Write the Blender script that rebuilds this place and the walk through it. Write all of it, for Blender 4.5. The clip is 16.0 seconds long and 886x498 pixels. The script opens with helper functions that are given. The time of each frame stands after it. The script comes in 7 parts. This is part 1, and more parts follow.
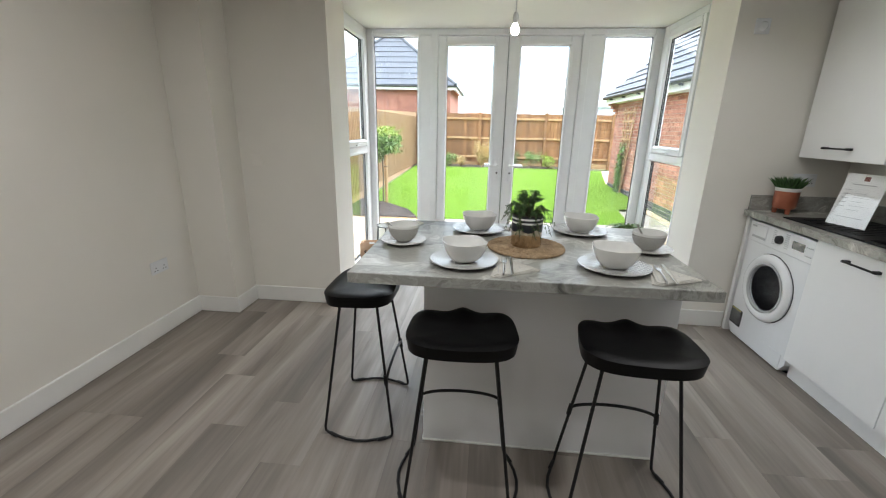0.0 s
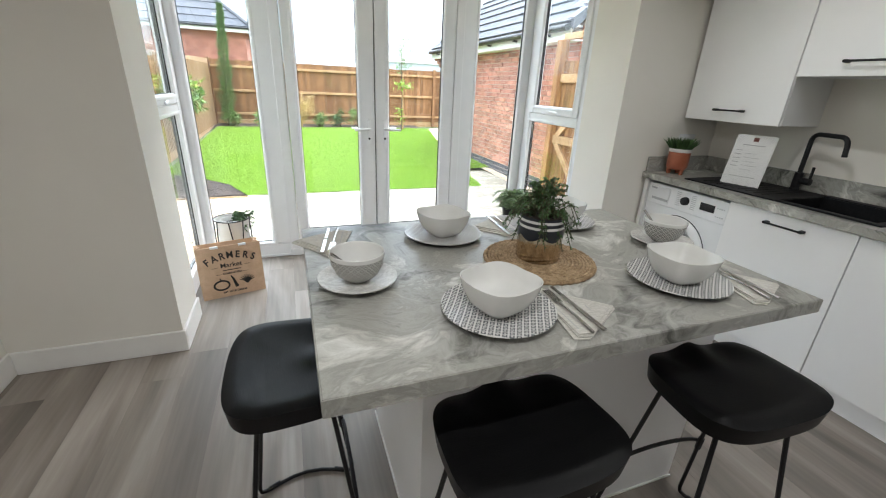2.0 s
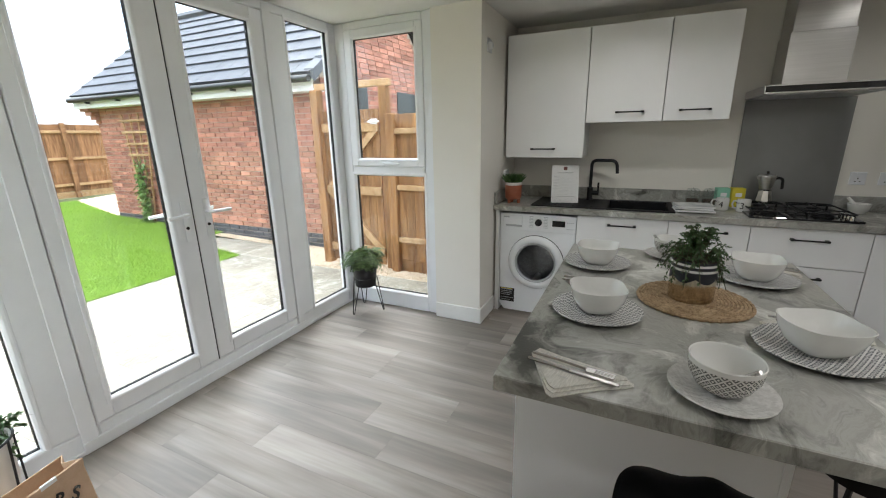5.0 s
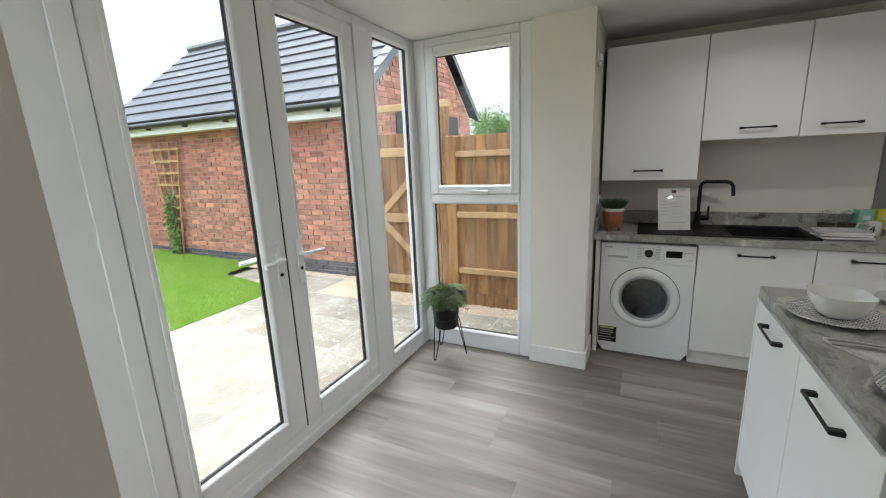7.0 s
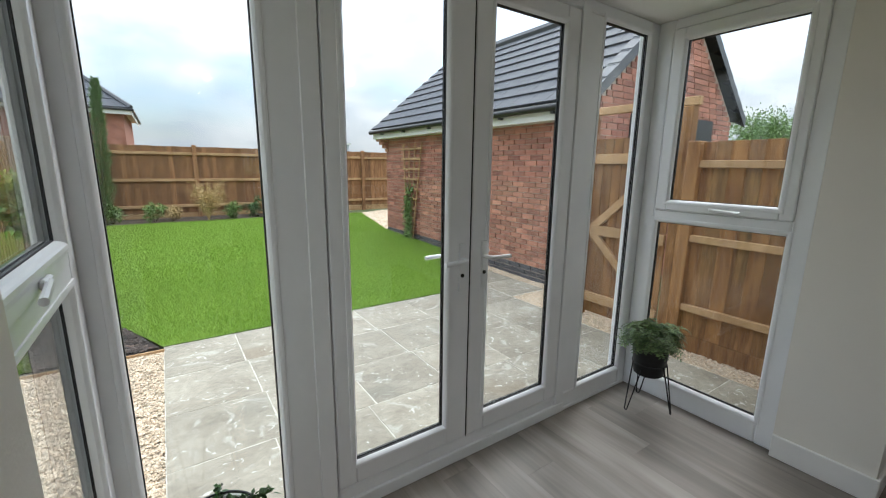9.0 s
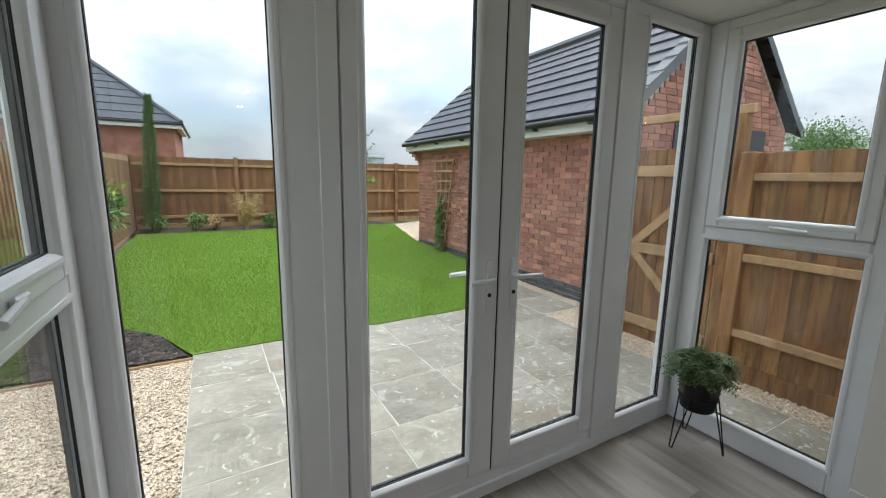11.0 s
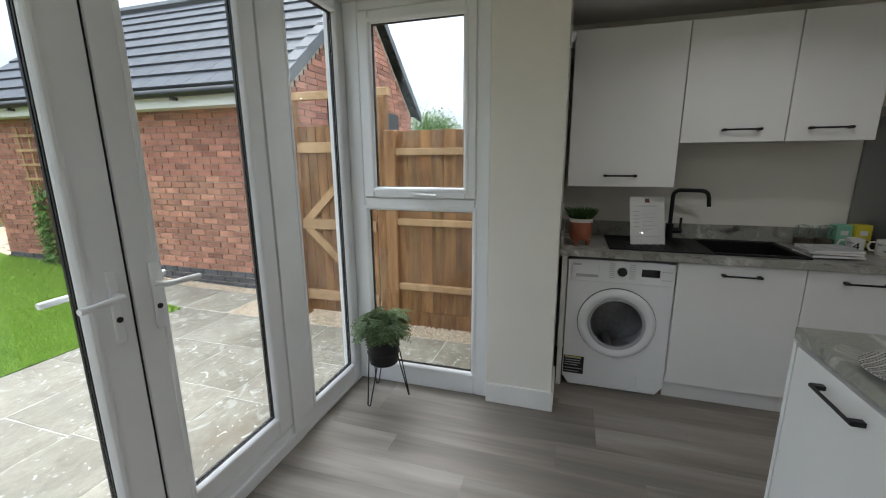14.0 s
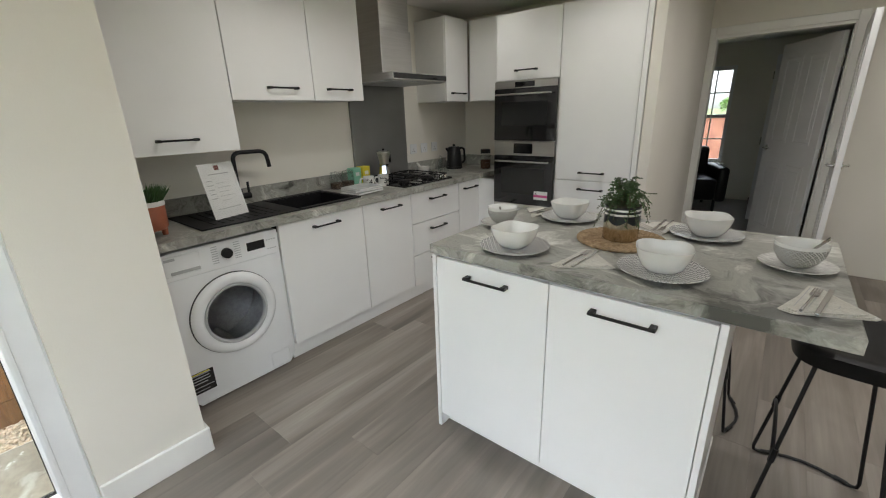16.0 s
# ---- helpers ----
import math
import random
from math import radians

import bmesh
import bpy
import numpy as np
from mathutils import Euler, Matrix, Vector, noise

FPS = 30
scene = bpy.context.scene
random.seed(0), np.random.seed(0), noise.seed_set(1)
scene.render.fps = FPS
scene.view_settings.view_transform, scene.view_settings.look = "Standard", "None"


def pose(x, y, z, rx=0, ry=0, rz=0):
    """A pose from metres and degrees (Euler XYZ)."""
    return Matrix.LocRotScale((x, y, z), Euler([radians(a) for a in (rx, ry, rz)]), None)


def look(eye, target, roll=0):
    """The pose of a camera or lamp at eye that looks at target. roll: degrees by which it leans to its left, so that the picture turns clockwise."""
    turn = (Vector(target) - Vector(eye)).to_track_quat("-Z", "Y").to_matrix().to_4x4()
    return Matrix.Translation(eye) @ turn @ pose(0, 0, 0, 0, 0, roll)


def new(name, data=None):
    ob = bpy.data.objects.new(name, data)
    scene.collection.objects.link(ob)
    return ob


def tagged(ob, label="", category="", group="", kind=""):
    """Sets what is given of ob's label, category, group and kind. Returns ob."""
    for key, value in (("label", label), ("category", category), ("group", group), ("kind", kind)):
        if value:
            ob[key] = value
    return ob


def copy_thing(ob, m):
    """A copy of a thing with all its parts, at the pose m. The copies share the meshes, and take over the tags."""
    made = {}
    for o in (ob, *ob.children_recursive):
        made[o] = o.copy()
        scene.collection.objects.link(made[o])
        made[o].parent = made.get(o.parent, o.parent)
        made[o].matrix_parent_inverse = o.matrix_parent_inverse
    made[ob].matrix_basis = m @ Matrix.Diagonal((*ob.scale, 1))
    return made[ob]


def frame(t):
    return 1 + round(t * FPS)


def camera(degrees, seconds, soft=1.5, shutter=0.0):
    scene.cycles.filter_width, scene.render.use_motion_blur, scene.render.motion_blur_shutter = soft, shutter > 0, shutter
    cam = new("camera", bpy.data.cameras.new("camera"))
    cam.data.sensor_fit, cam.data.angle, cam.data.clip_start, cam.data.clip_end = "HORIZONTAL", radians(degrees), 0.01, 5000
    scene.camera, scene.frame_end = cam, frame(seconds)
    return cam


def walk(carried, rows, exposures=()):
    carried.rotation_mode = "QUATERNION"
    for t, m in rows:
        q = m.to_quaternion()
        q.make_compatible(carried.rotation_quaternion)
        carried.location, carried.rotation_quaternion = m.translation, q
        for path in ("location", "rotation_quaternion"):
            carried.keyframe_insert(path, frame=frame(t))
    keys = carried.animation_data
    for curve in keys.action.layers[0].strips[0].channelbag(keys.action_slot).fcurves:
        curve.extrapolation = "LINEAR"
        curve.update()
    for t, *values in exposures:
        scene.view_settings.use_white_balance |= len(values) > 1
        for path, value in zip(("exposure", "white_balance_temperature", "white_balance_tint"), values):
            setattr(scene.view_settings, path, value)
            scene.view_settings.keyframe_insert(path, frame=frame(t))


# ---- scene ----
cam = camera(94.7, 16.0, 1.1)
PATH = [
    (0, (0.134, 0.459, 1.426), (-0.049, 2.366, 0.85), 1.1),
    (0.5, (0.089, 0.62, 1.425), (-0.109, 2.524, 0.845), 1.5),
    (1, (0.017, 0.808, 1.432), (-0.086, 2.704, 0.805), 2.1),
    (1.5, (-0.163, 1.039, 1.417), (0.075, 2.902, 0.73), 2.2),
    (2, (-0.357, 1.255, 1.4), (0.3, 2.995, 0.663), 2.6),
    (2.5, (-0.536, 1.457, 1.386), (0.47, 3.005, 0.616), 3.1),
    (3, (-0.801, 1.612, 1.37), (0.445, 2.975, 0.603), 2.8),
    (3.5, (-1.047, 1.783, 1.379), (0.377, 2.995, 0.669), 1.8),
    (4, (-1.154, 2.021, 1.404), (0.422, 3.074, 0.764), 0.7),
    (6.5, (-1.169, 3.027, 1.504), (0.628, 3.778, 1.047), -2.3),
    (7, (-1.097, 3.203, 1.498), (0.657, 4.056, 1.057), -2.4),
    (7.5, (-0.983, 3.258, 1.485), (0.642, 4.331, 1.032), -1.3),
    (8, (-0.851, 3.282, 1.46), (0.483, 4.683, 0.952), 0.4),
    (8.5, (-0.812, 3.284, 1.402), (0.328, 4.845, 0.888), 1.2),
    (9, (-0.839, 3.269, 1.471), (0.263, 4.891, 1.074), 0.7),
    (9.5, (-0.863, 3.268, 1.486), (0.235, 4.91, 1.167), 0.8),
    (12, (-0.643, 3.432, 1.44), (0.272, 5.174, 1.081), 0.6),
    (12.5, (-0.625, 3.44, 1.43), (0.361, 5.14, 1.057), 0.5),
    (13, (-0.714, 3.363, 1.429), (0.457, 4.935, 1.031), -0.3),
    (13.5, (-0.703, 3.321, 1.441), (0.842, 4.52, 1.02), -0.5),
    (14, (-0.559, 3.44, 1.447), (1.306, 4.023, 1.018), -0.4),
    (14.5, (-0.413, 3.563, 1.439), (1.534, 3.432, 1.003), -0.7),
    (15, (-0.249, 3.668, 1.443), (1.527, 2.876, 0.979), -1.4),
    (15.5, (-0.155, 3.788, 1.446), (1.312, 2.542, 0.903), -1.9),
    (16, (-0.126, 3.94, 1.422), (1.089, 2.479, 0.798), -1.8),
]
SKY, DOWN = 0.11, 1.1
WB = [(0, 2.45, 6150), (4, 2.22, 6200), (6.5, 1.9, 6300), (7, 1.85, 6300), (8.2, 1.06, 6250), (9, 0.95, 6250), (12, 0.72, 6250), (13, 0.75, 6250), (14.0, 1.25, 6200), (15, 1.88, 6350), (16, 2.28, 6500)]
EXPOSURES = [(t, stops, kelvin, 10) for t, stops, kelvin in WB]
walk(cam, [(t, look(eye, target, roll)) for t, eye, target, roll in PATH], EXPOSURES)

# ---- world and light ----
world = bpy.data.worlds.new("overcast_sky")
scene.world = world
world.use_nodes = True
wn, wl = world.node_tree.nodes, world.node_tree.links
wn.clear()
w_out = wn.new("ShaderNodeOutputWorld")
w_bg = wn.new("ShaderNodeBackground")
w_sky = wn.new("ShaderNodeTexSky")
w_sky.sky_type = "NISHITA"
w_sky.sun_disc = False
SUN_EL, SUN_ROT = radians(48), radians(60)
w_sky.sun_elevation, w_sky.sun_rotation = SUN_EL, SUN_ROT
w_co = wn.new("ShaderNodeTexCoord")
w_map = wn.new("ShaderNodeMapping")
w_map.inputs["Scale"].default_value = (1.0, 1.0, 2.2)
w_n1 = wn.new("ShaderNodeTexNoise")
w_n1.inputs["Scale"].default_value, w_n1.inputs["Detail"].default_value, w_n1.inputs["Roughness"].default_value = 2.6, 7.0, 0.55
w_n2 = wn.new("ShaderNodeTexNoise")
w_n2.inputs["Scale"].default_value, w_n2.inputs["Detail"].default_value = 5.5, 6.0
w_cover = wn.new("ShaderNodeValToRGB")
w_cover.color_ramp.elements[0].position, w_cover.color_ramp.elements[1].position = 0.30, 0.52
w_tone = wn.new("ShaderNodeValToRGB")
w_tone.color_ramp.elements[0].position, w_tone.color_ramp.elements[0].color = 0.34, (4.0, 4.5, 5.1, 1)
w_tone.color_ramp.elements[1].position, w_tone.color_ramp.elements[1].color = 0.62, (6.4, 6.65, 6.9, 1)
w_mix = wn.new("ShaderNodeMix")
w_mix.data_type = "RGBA"
wl.new(w_co.outputs["Generated"], w_map.inputs["Vector"])
for n in (w_n1, w_n2):
    wl.new(w_map.outputs["Vector"], n.inputs["Vector"])
wl.new(w_n1.outputs["Fac"], w_cover.inputs["Fac"])
wl.new(w_n2.outputs["Fac"], w_tone.inputs["Fac"])
wl.new(w_cover.outputs["Color"], w_mix.inputs["Factor"])
wl.new(w_sky.outputs["Color"], w_mix.inputs["A"])
wl.new(w_tone.outputs["Color"], w_mix.inputs["B"])
# an overcast sky is brighter overhead than at the horizon
w_sep, w_grad, w_mul = wn.new("ShaderNodeSeparateXYZ"), wn.new("ShaderNodeMapRange"), wn.new("ShaderNodeVectorMath")
wl.new(w_co.outputs["Generated"], w_sep.inputs[0])
wl.new(w_sep.outputs["Z"], w_grad.inputs["Value"])
w_grad.inputs["From Min"].default_value, w_grad.inputs["From Max"].default_value = 0.0, 1.0
w_grad.inputs["To Min"].default_value, w_grad.inputs["To Max"].default_value = 0.50, 3.2
w_mul.operation = "SCALE"
wl.new(w_mix.outputs["Result"], w_mul.inputs[0])
wl.new(w_grad.outputs["Result"], w_mul.inputs["Scale"])
wl.new(w_mul.outputs["Vector"], w_bg.inputs["Color"])
w_bg.inputs["Strength"].default_value = SKY
wl.new(w_bg.outputs["Background"], w_out.inputs["Surface"])

sun = new("sun", bpy.data.lights.new("sun", "SUN"))
sun.data.energy, sun.data.angle, sun.data.color = 0.8, radians(40), (1.0, 0.97, 0.92)
sun.matrix_world = look((math.sin(SUN_ROT) * math.cos(SUN_EL) * 30, math.cos(SUN_ROT) * math.cos(SUN_EL) * 30, math.sin(SUN_EL) * 30), (0, 0, 0))


# ---- materials ----
def socket(node, key, value):
    node.inputs[key].default_value = value


def mat(name, a, b=None, rough=0.5, metal=0.0, scale=8.0, stretch=(1, 1, 1), bump=0.0, fine=0.0, fine_scale=None, obj_rand=0.0, island_rand=0.0, spec=0.5, coords="Object", rough_var=0.0, mid=(0.35, 0.65), coat=0.0, knots=0.0):
    """A surface whose colour wanders between a and b, with grain, bump and a tone of its own for each piece."""
    m = bpy.data.materials.new(name)
    m.use_nodes = True
    n, l = m.node_tree.nodes, m.node_tree.links
    p = n["Principled BSDF"]
    socket(p, "Roughness", rough), socket(p, "Metallic", metal), socket(p, "Specular IOR Level", spec)
    if coat:
        socket(p, "Coat Weight", coat), socket(p, "Coat Roughness", 0.08)
    co = n.new("ShaderNodeTexCoord")
    mp = n.new("ShaderNodeMapping")
    socket(mp, "Scale", stretch)
    l.new(co.outputs[coords], mp.inputs["Vector"])
    vec = mp.outputs["Vector"]
    info = n.new("ShaderNodeObjectInfo")
    if obj_rand or island_rand:
        off = n.new("ShaderNodeVectorMath")
        off.operation = "MULTIPLY_ADD"
        rnd = info.outputs["Random"]
        if island_rand:
            rnd = n.new("ShaderNodeNewGeometry").outputs["Random Per Island"]
        comb = n.new("ShaderNodeCombineXYZ")
        for k in "XYZ":
            l.new(rnd, comb.inputs[k])
        socket(off, 1, (37.0, 53.0, 29.0))
        l.new(comb.outputs[0], off.inputs[0])
        l.new(vec, off.inputs[2])
        vec = off.outputs[0]
    n1 = n.new("ShaderNodeTexNoise")
    socket(n1, "Scale", scale), socket(n1, "Detail", 5.0), socket(n1, "Roughness", 0.6)
    l.new(vec, n1.inputs["Vector"])
    ramp = n.new("ShaderNodeValToRGB")
    ramp.color_ramp.elements[0].position, ramp.color_ramp.elements[1].position = mid
    ramp.color_ramp.elements[0].color = (*a, 1)
    ramp.color_ramp.elements[1].color = (*(b or [min(1, c * 1.06) for c in a]), 1)
    l.new(n1.outputs["Fac"], ramp.inputs["Fac"])
    col = ramp.outputs["Color"]
    n2 = n.new("ShaderNodeTexNoise")
    socket(n2, "Scale", fine_scale or scale * 9), socket(n2, "Detail", 3.0)
    l.new(vec, n2.inputs["Vector"])
    if fine:
        mr = n.new("ShaderNodeMapRange")
        socket(mr, "From Min", 0.3), socket(mr, "From Max", 0.7), socket(mr, "To Min", 1 - fine), socket(mr, "To Max", 1 + fine)
        l.new(n2.outputs["Fac"], mr.inputs["Value"])
        vm = n.new("ShaderNodeVectorMath")
        vm.operation = "SCALE"
        l.new(col, vm.inputs[0]), l.new(mr.outputs["Result"], vm.inputs["Scale"])
        col = vm.outputs["Vector"]
    if knots:
        vo, kd = n.new("ShaderNodeTexVoronoi"), n.new("ShaderNodeMapRange")
        socket(vo, "Scale", 4.5), socket(kd, "From Min", 0.03), socket(kd, "From Max", 0.13), socket(kd, "To Min", 1 - knots), socket(kd, "To Max", 1.0)
        squash = n.new("ShaderNodeMapping")
        socket(squash, "Scale", (1.0 / stretch[0], 1.0 / stretch[1], 0.55 / stretch[2]))
        l.new(vec, squash.inputs["Vector"]), l.new(squash.outputs["Vector"], vo.inputs["Vector"]), l.new(vo.outputs["Distance"], kd.inputs["Value"])
        vm = n.new("ShaderNodeVectorMath")
        vm.operation = "SCALE"
        l.new(col, vm.inputs[0]), l.new(kd.outputs["Result"], vm.inputs["Scale"])
        col = vm.outputs["Vector"]
    if obj_rand or island_rand:
        mr = n.new("ShaderNodeMapRange")
        amp = obj_rand or island_rand
        socket(mr, "To Min", 1 - amp), socket(mr, "To Max", 1 + amp)
        l.new(rnd, mr.inputs["Value"])
        vm = n.new("ShaderNodeVectorMath")
        vm.operation = "SCALE"
        l.new(col, vm.inputs[0]), l.new(mr.outputs["Result"], vm.inputs["Scale"])
        col = vm.outputs["Vector"]
    l.new(col, p.inputs["Base Color"])
    if rough_var:
        mr = n.new("ShaderNodeMapRange")
        socket(mr, "To Min", max(0.02, rough - rough_var)), socket(mr, "To Max", min(1, rough + rough_var))
        l.new(n1.outputs["Fac"], mr.inputs["Value"])
        l.new(mr.outputs["Result"], p.inputs["Roughness"])
    if bump:
        bp = n.new("ShaderNodeBump")
        socket(bp, "Strength", 1.0), socket(bp, "Distance", bump)
        l.new(n2.outputs["Fac"], bp.inputs["Height"])
        l.new(bp.outputs["Normal"], p.inputs["Normal"])
    return m


def marble_mat(name):
    """Grey marbled laminate: warped veins, pale clouds and brown-grey drifts."""
    m = bpy.data.materials.new(name)
    m.use_nodes = True
    n, l = m.node_tree.nodes, m.node_tree.links
    p = n["Principled BSDF"]
    socket(p, "Roughness", 0.32)
    co = n.new("ShaderNodeTexCoord")
    warp = n.new("ShaderNodeTexNoise")
    socket(warp, "Scale", 2.6), socket(warp, "Detail", 4.0), socket(warp, "Roughness", 0.5), socket(warp, "Distortion", 0.6)
    l.new(co.outputs["Object"], warp.inputs["Vector"])
    mad = n.new("ShaderNodeVectorMath")
    mad.operation = "MULTIPLY_ADD"
    socket(mad, 1, (0.7, 0.7, 0.7))
    l.new(warp.outputs["Color"], mad.inputs[0]), l.new(co.outputs["Object"], mad.inputs[2])
    mp = n.new("ShaderNodeMapping")
    socket(mp, "Scale", (1.0, 2.1, 1.5)), socket(mp, "Rotation", (0, 0, 0.5))
    l.new(mad.outputs[0], mp.inputs["Vector"])
    n1 = n.new("ShaderNodeTexNoise")
    socket(n1, "Scale", 2.7), socket(n1, "Detail", 9.0), socket(n1, "Roughness", 0.68), socket(n1, "Distortion", 0.35)
    l.new(mp.outputs["Vector"], n1.inputs["Vector"])
    ramp = n.new("ShaderNodeValToRGB")
    e = ramp.color_ramp.elements
    e[0].position, e[0].color = 0.34, (0.070, 0.070, 0.060, 1)
    e[1].position, e[1].color = 0.67, (0.72, 0.72, 0.68, 1)
    for pos, c in ((0.41, (0.205, 0.203, 0.180)), (0.48, (0.350, 0.346, 0.312)), (0.53, (0.290, 0.286, 0.256)), (0.60, (0.51, 0.505, 0.46))):
        el = e.new(pos)
        el.color = (*c, 1)
    l.new(n1.outputs["Fac"], ramp.inputs["Fac"])
    n2 = n.new("ShaderNodeTexNoise")
    socket(n2, "Scale", 1.7), socket(n2, "Detail", 4.0)
    l.new(mad.outputs[0], n2.inputs["Vector"])
    veins = n.new("ShaderNodeValToRGB")
    v = veins.color_ramp.elements
    v[0].position, v[0].color = 0.475, (0, 0, 0, 1)
    v[1].position, v[1].color = 0.505, (0, 0, 0, 1)
    v.new(0.49).color = (0.25, 0.25, 0.25, 1)
    l.new(n2.outputs["Fac"], veins.inputs["Fac"])
    mx = n.new("ShaderNodeMix")
    mx.data_type = "RGBA"
    l.new(veins.outputs["Color"], mx.inputs["Factor"])
    l.new(ramp.outputs["Color"], mx.inputs["A"])
    socket(mx, "B", (0.62, 0.61, 0.59, 1))
    l.new(mx.outputs["Result"], p.inputs["Base Color"])
    n3 = n.new("ShaderNodeTexNoise")
    socket(n3, "Scale", 180.0)
    l.new(co.outputs["Object"], n3.inputs["Vector"])
    bp = n.new("ShaderNodeBump")
    socket(bp, "Distance", 0.0004)
    l.new(n3.outputs["Fac"], bp.inputs["Height"]), l.new(bp.outputs["Normal"], p.inputs["Normal"])
    return m


def plank_mat(name):
    """Grey-brown wood-look planks: long streaks along the board, each board with its own tone."""
    m = bpy.data.materials.new(name)
    m.use_nodes = True
    n, l = m.node_tree.nodes, m.node_tree.links
    p = n["Principled BSDF"]
    co, info = n.new("ShaderNodeTexCoord"), n.new("ShaderNodeObjectInfo")
    comb = n.new("ShaderNodeCombineXYZ")
    for k in "XYZ":
        l.new(info.outputs["Random"], comb.inputs[k])
    off = n.new("ShaderNodeVectorMath")
    off.operation = "MULTIPLY_ADD"
    socket(off, 1, (61.0, 97.0, 43.0))
    l.new(comb.outputs[0], off.inputs[0]), l.new(co.outputs["Object"], off.inputs[2])
    broad, fine = n.new("ShaderNodeMapping"), n.new("ShaderNodeMapping")
    socket(broad, "Scale", (5.5, 0.7, 1)), socket(fine, "Scale", (55.0, 2.2, 1))
    l.new(off.outputs[0], broad.inputs["Vector"]), l.new(off.outputs[0], fine.inputs["Vector"])
    n1, n2 = n.new("ShaderNodeTexNoise"), n.new("ShaderNodeTexNoise")
    socket(n1, "Scale", 1.0), socket(n1, "Detail", 4.0), socket(n1, "Distortion", 0.6)
    socket(n2, "Scale", 1.0), socket(n2, "Detail", 5.0)
    l.new(broad.outputs["Vector"], n1.inputs["Vector"]), l.new(fine.outputs["Vector"], n2.inputs["Vector"])
    ramp = n.new("ShaderNodeValToRGB")
    e = ramp.color_ramp.elements
    e[0].position, e[0].color = 0.25, (0.140, 0.120, 0.103, 1)
    e[1].position, e[1].color = 0.75, (0.370, 0.330, 0.292, 1)
    e.new(0.45).color = (0.208, 0.180, 0.155, 1)
    e.new(0.58).color = (0.280, 0.242, 0.209, 1)
    l.new(n1.outputs["Fac"], ramp.inputs["Fac"])
    mr = n.new("ShaderNodeMapRange")
    socket(mr, "From Min", 0.3), socket(mr, "From Max", 0.7), socket(mr, "To Min", 0.89), socket(mr, "To Max", 1.08)
    l.new(n2.outputs["Fac"], mr.inputs["Value"])
    tone = n.new("ShaderNodeMapRange")
    socket(tone, "To Min", 0.95), socket(tone, "To Max", 1.05)
    l.new(info.outputs["Random"], tone.inputs["Value"])
    mul = n.new("ShaderNodeMath")
    mul.operation = "MULTIPLY"
    l.new(mr.outputs["Result"], mul.inputs[0]), l.new(tone.outputs["Result"], mul.inputs[1])
    vm = n.new("ShaderNodeVectorMath")
    vm.operation = "SCALE"
    l.new(ramp.outputs["Color"], vm.inputs[0]), l.new(mul.outputs[0], vm.inputs["Scale"])
    l.new(vm.outputs["Vector"], p.inputs["Base Color"])
    socket(p, "Roughness", 0.50), socket(p, "Specular IOR Level", 0.6)
    bp = n.new("ShaderNodeBump")
    socket(bp, "Distance", 0.0006)
    l.new(n2.outputs["Fac"], bp.inputs["Height"]), l.new(bp.outputs["Normal"], p.inputs["Normal"])
    return m


def glass_mat(name, tint=(1, 1, 1)):
    """Clear flat glass: lets light straight through and mirrors at a slant."""
    m = bpy.data.materials.new(name)
    m.use_nodes = True
    n, l = m.node_tree.nodes, m.node_tree.links
    n.clear()
    out, mx, tr, gl, lw = n.new("ShaderNodeOutputMaterial"), n.new("ShaderNodeMixShader"), n.new("ShaderNodeBsdfTransparent"), n.new("ShaderNodeBsdfGlossy"), n.new("ShaderNodeLayerWeight")
    socket(lw, "Blend", 0.5), socket(gl, "Roughness", 0.0)
    pw, ma = n.new("ShaderNodeMath"), n.new("ShaderNodeMath")
    pw.operation, ma.operation = "POWER", "MULTIPLY_ADD"
    pw.inputs[1].default_value, ma.inputs[1].default_value, ma.inputs[2].default_value = 5.0, 0.90, 0.035
    l.new(lw.outputs["Facing"], pw.inputs[0]), l.new(pw.outputs[0], ma.inputs[0])
    tr.inputs["Color"].default_value = (*tint, 1)
    l.new(ma.outputs[0], mx.inputs[0]), l.new(tr.outputs[0], mx.inputs[1]), l.new(gl.outputs[0], mx.inputs[2])
    l.new(mx.outputs[0], out.inputs["Surface"])
    return m


def lamp_mat(name, colour, strength):
    m = bpy.data.materials.new(name)
    m.use_nodes = True
    p = m.node_tree.nodes["Principled BSDF"]
    p.inputs["Base Color"].default_value = (0.8, 0.8, 0.8, 1)
    p.inputs["Emission Color"].default_value = (*colour, 1)
    p.inputs["Emission Strength"].default_value = strength
    return m


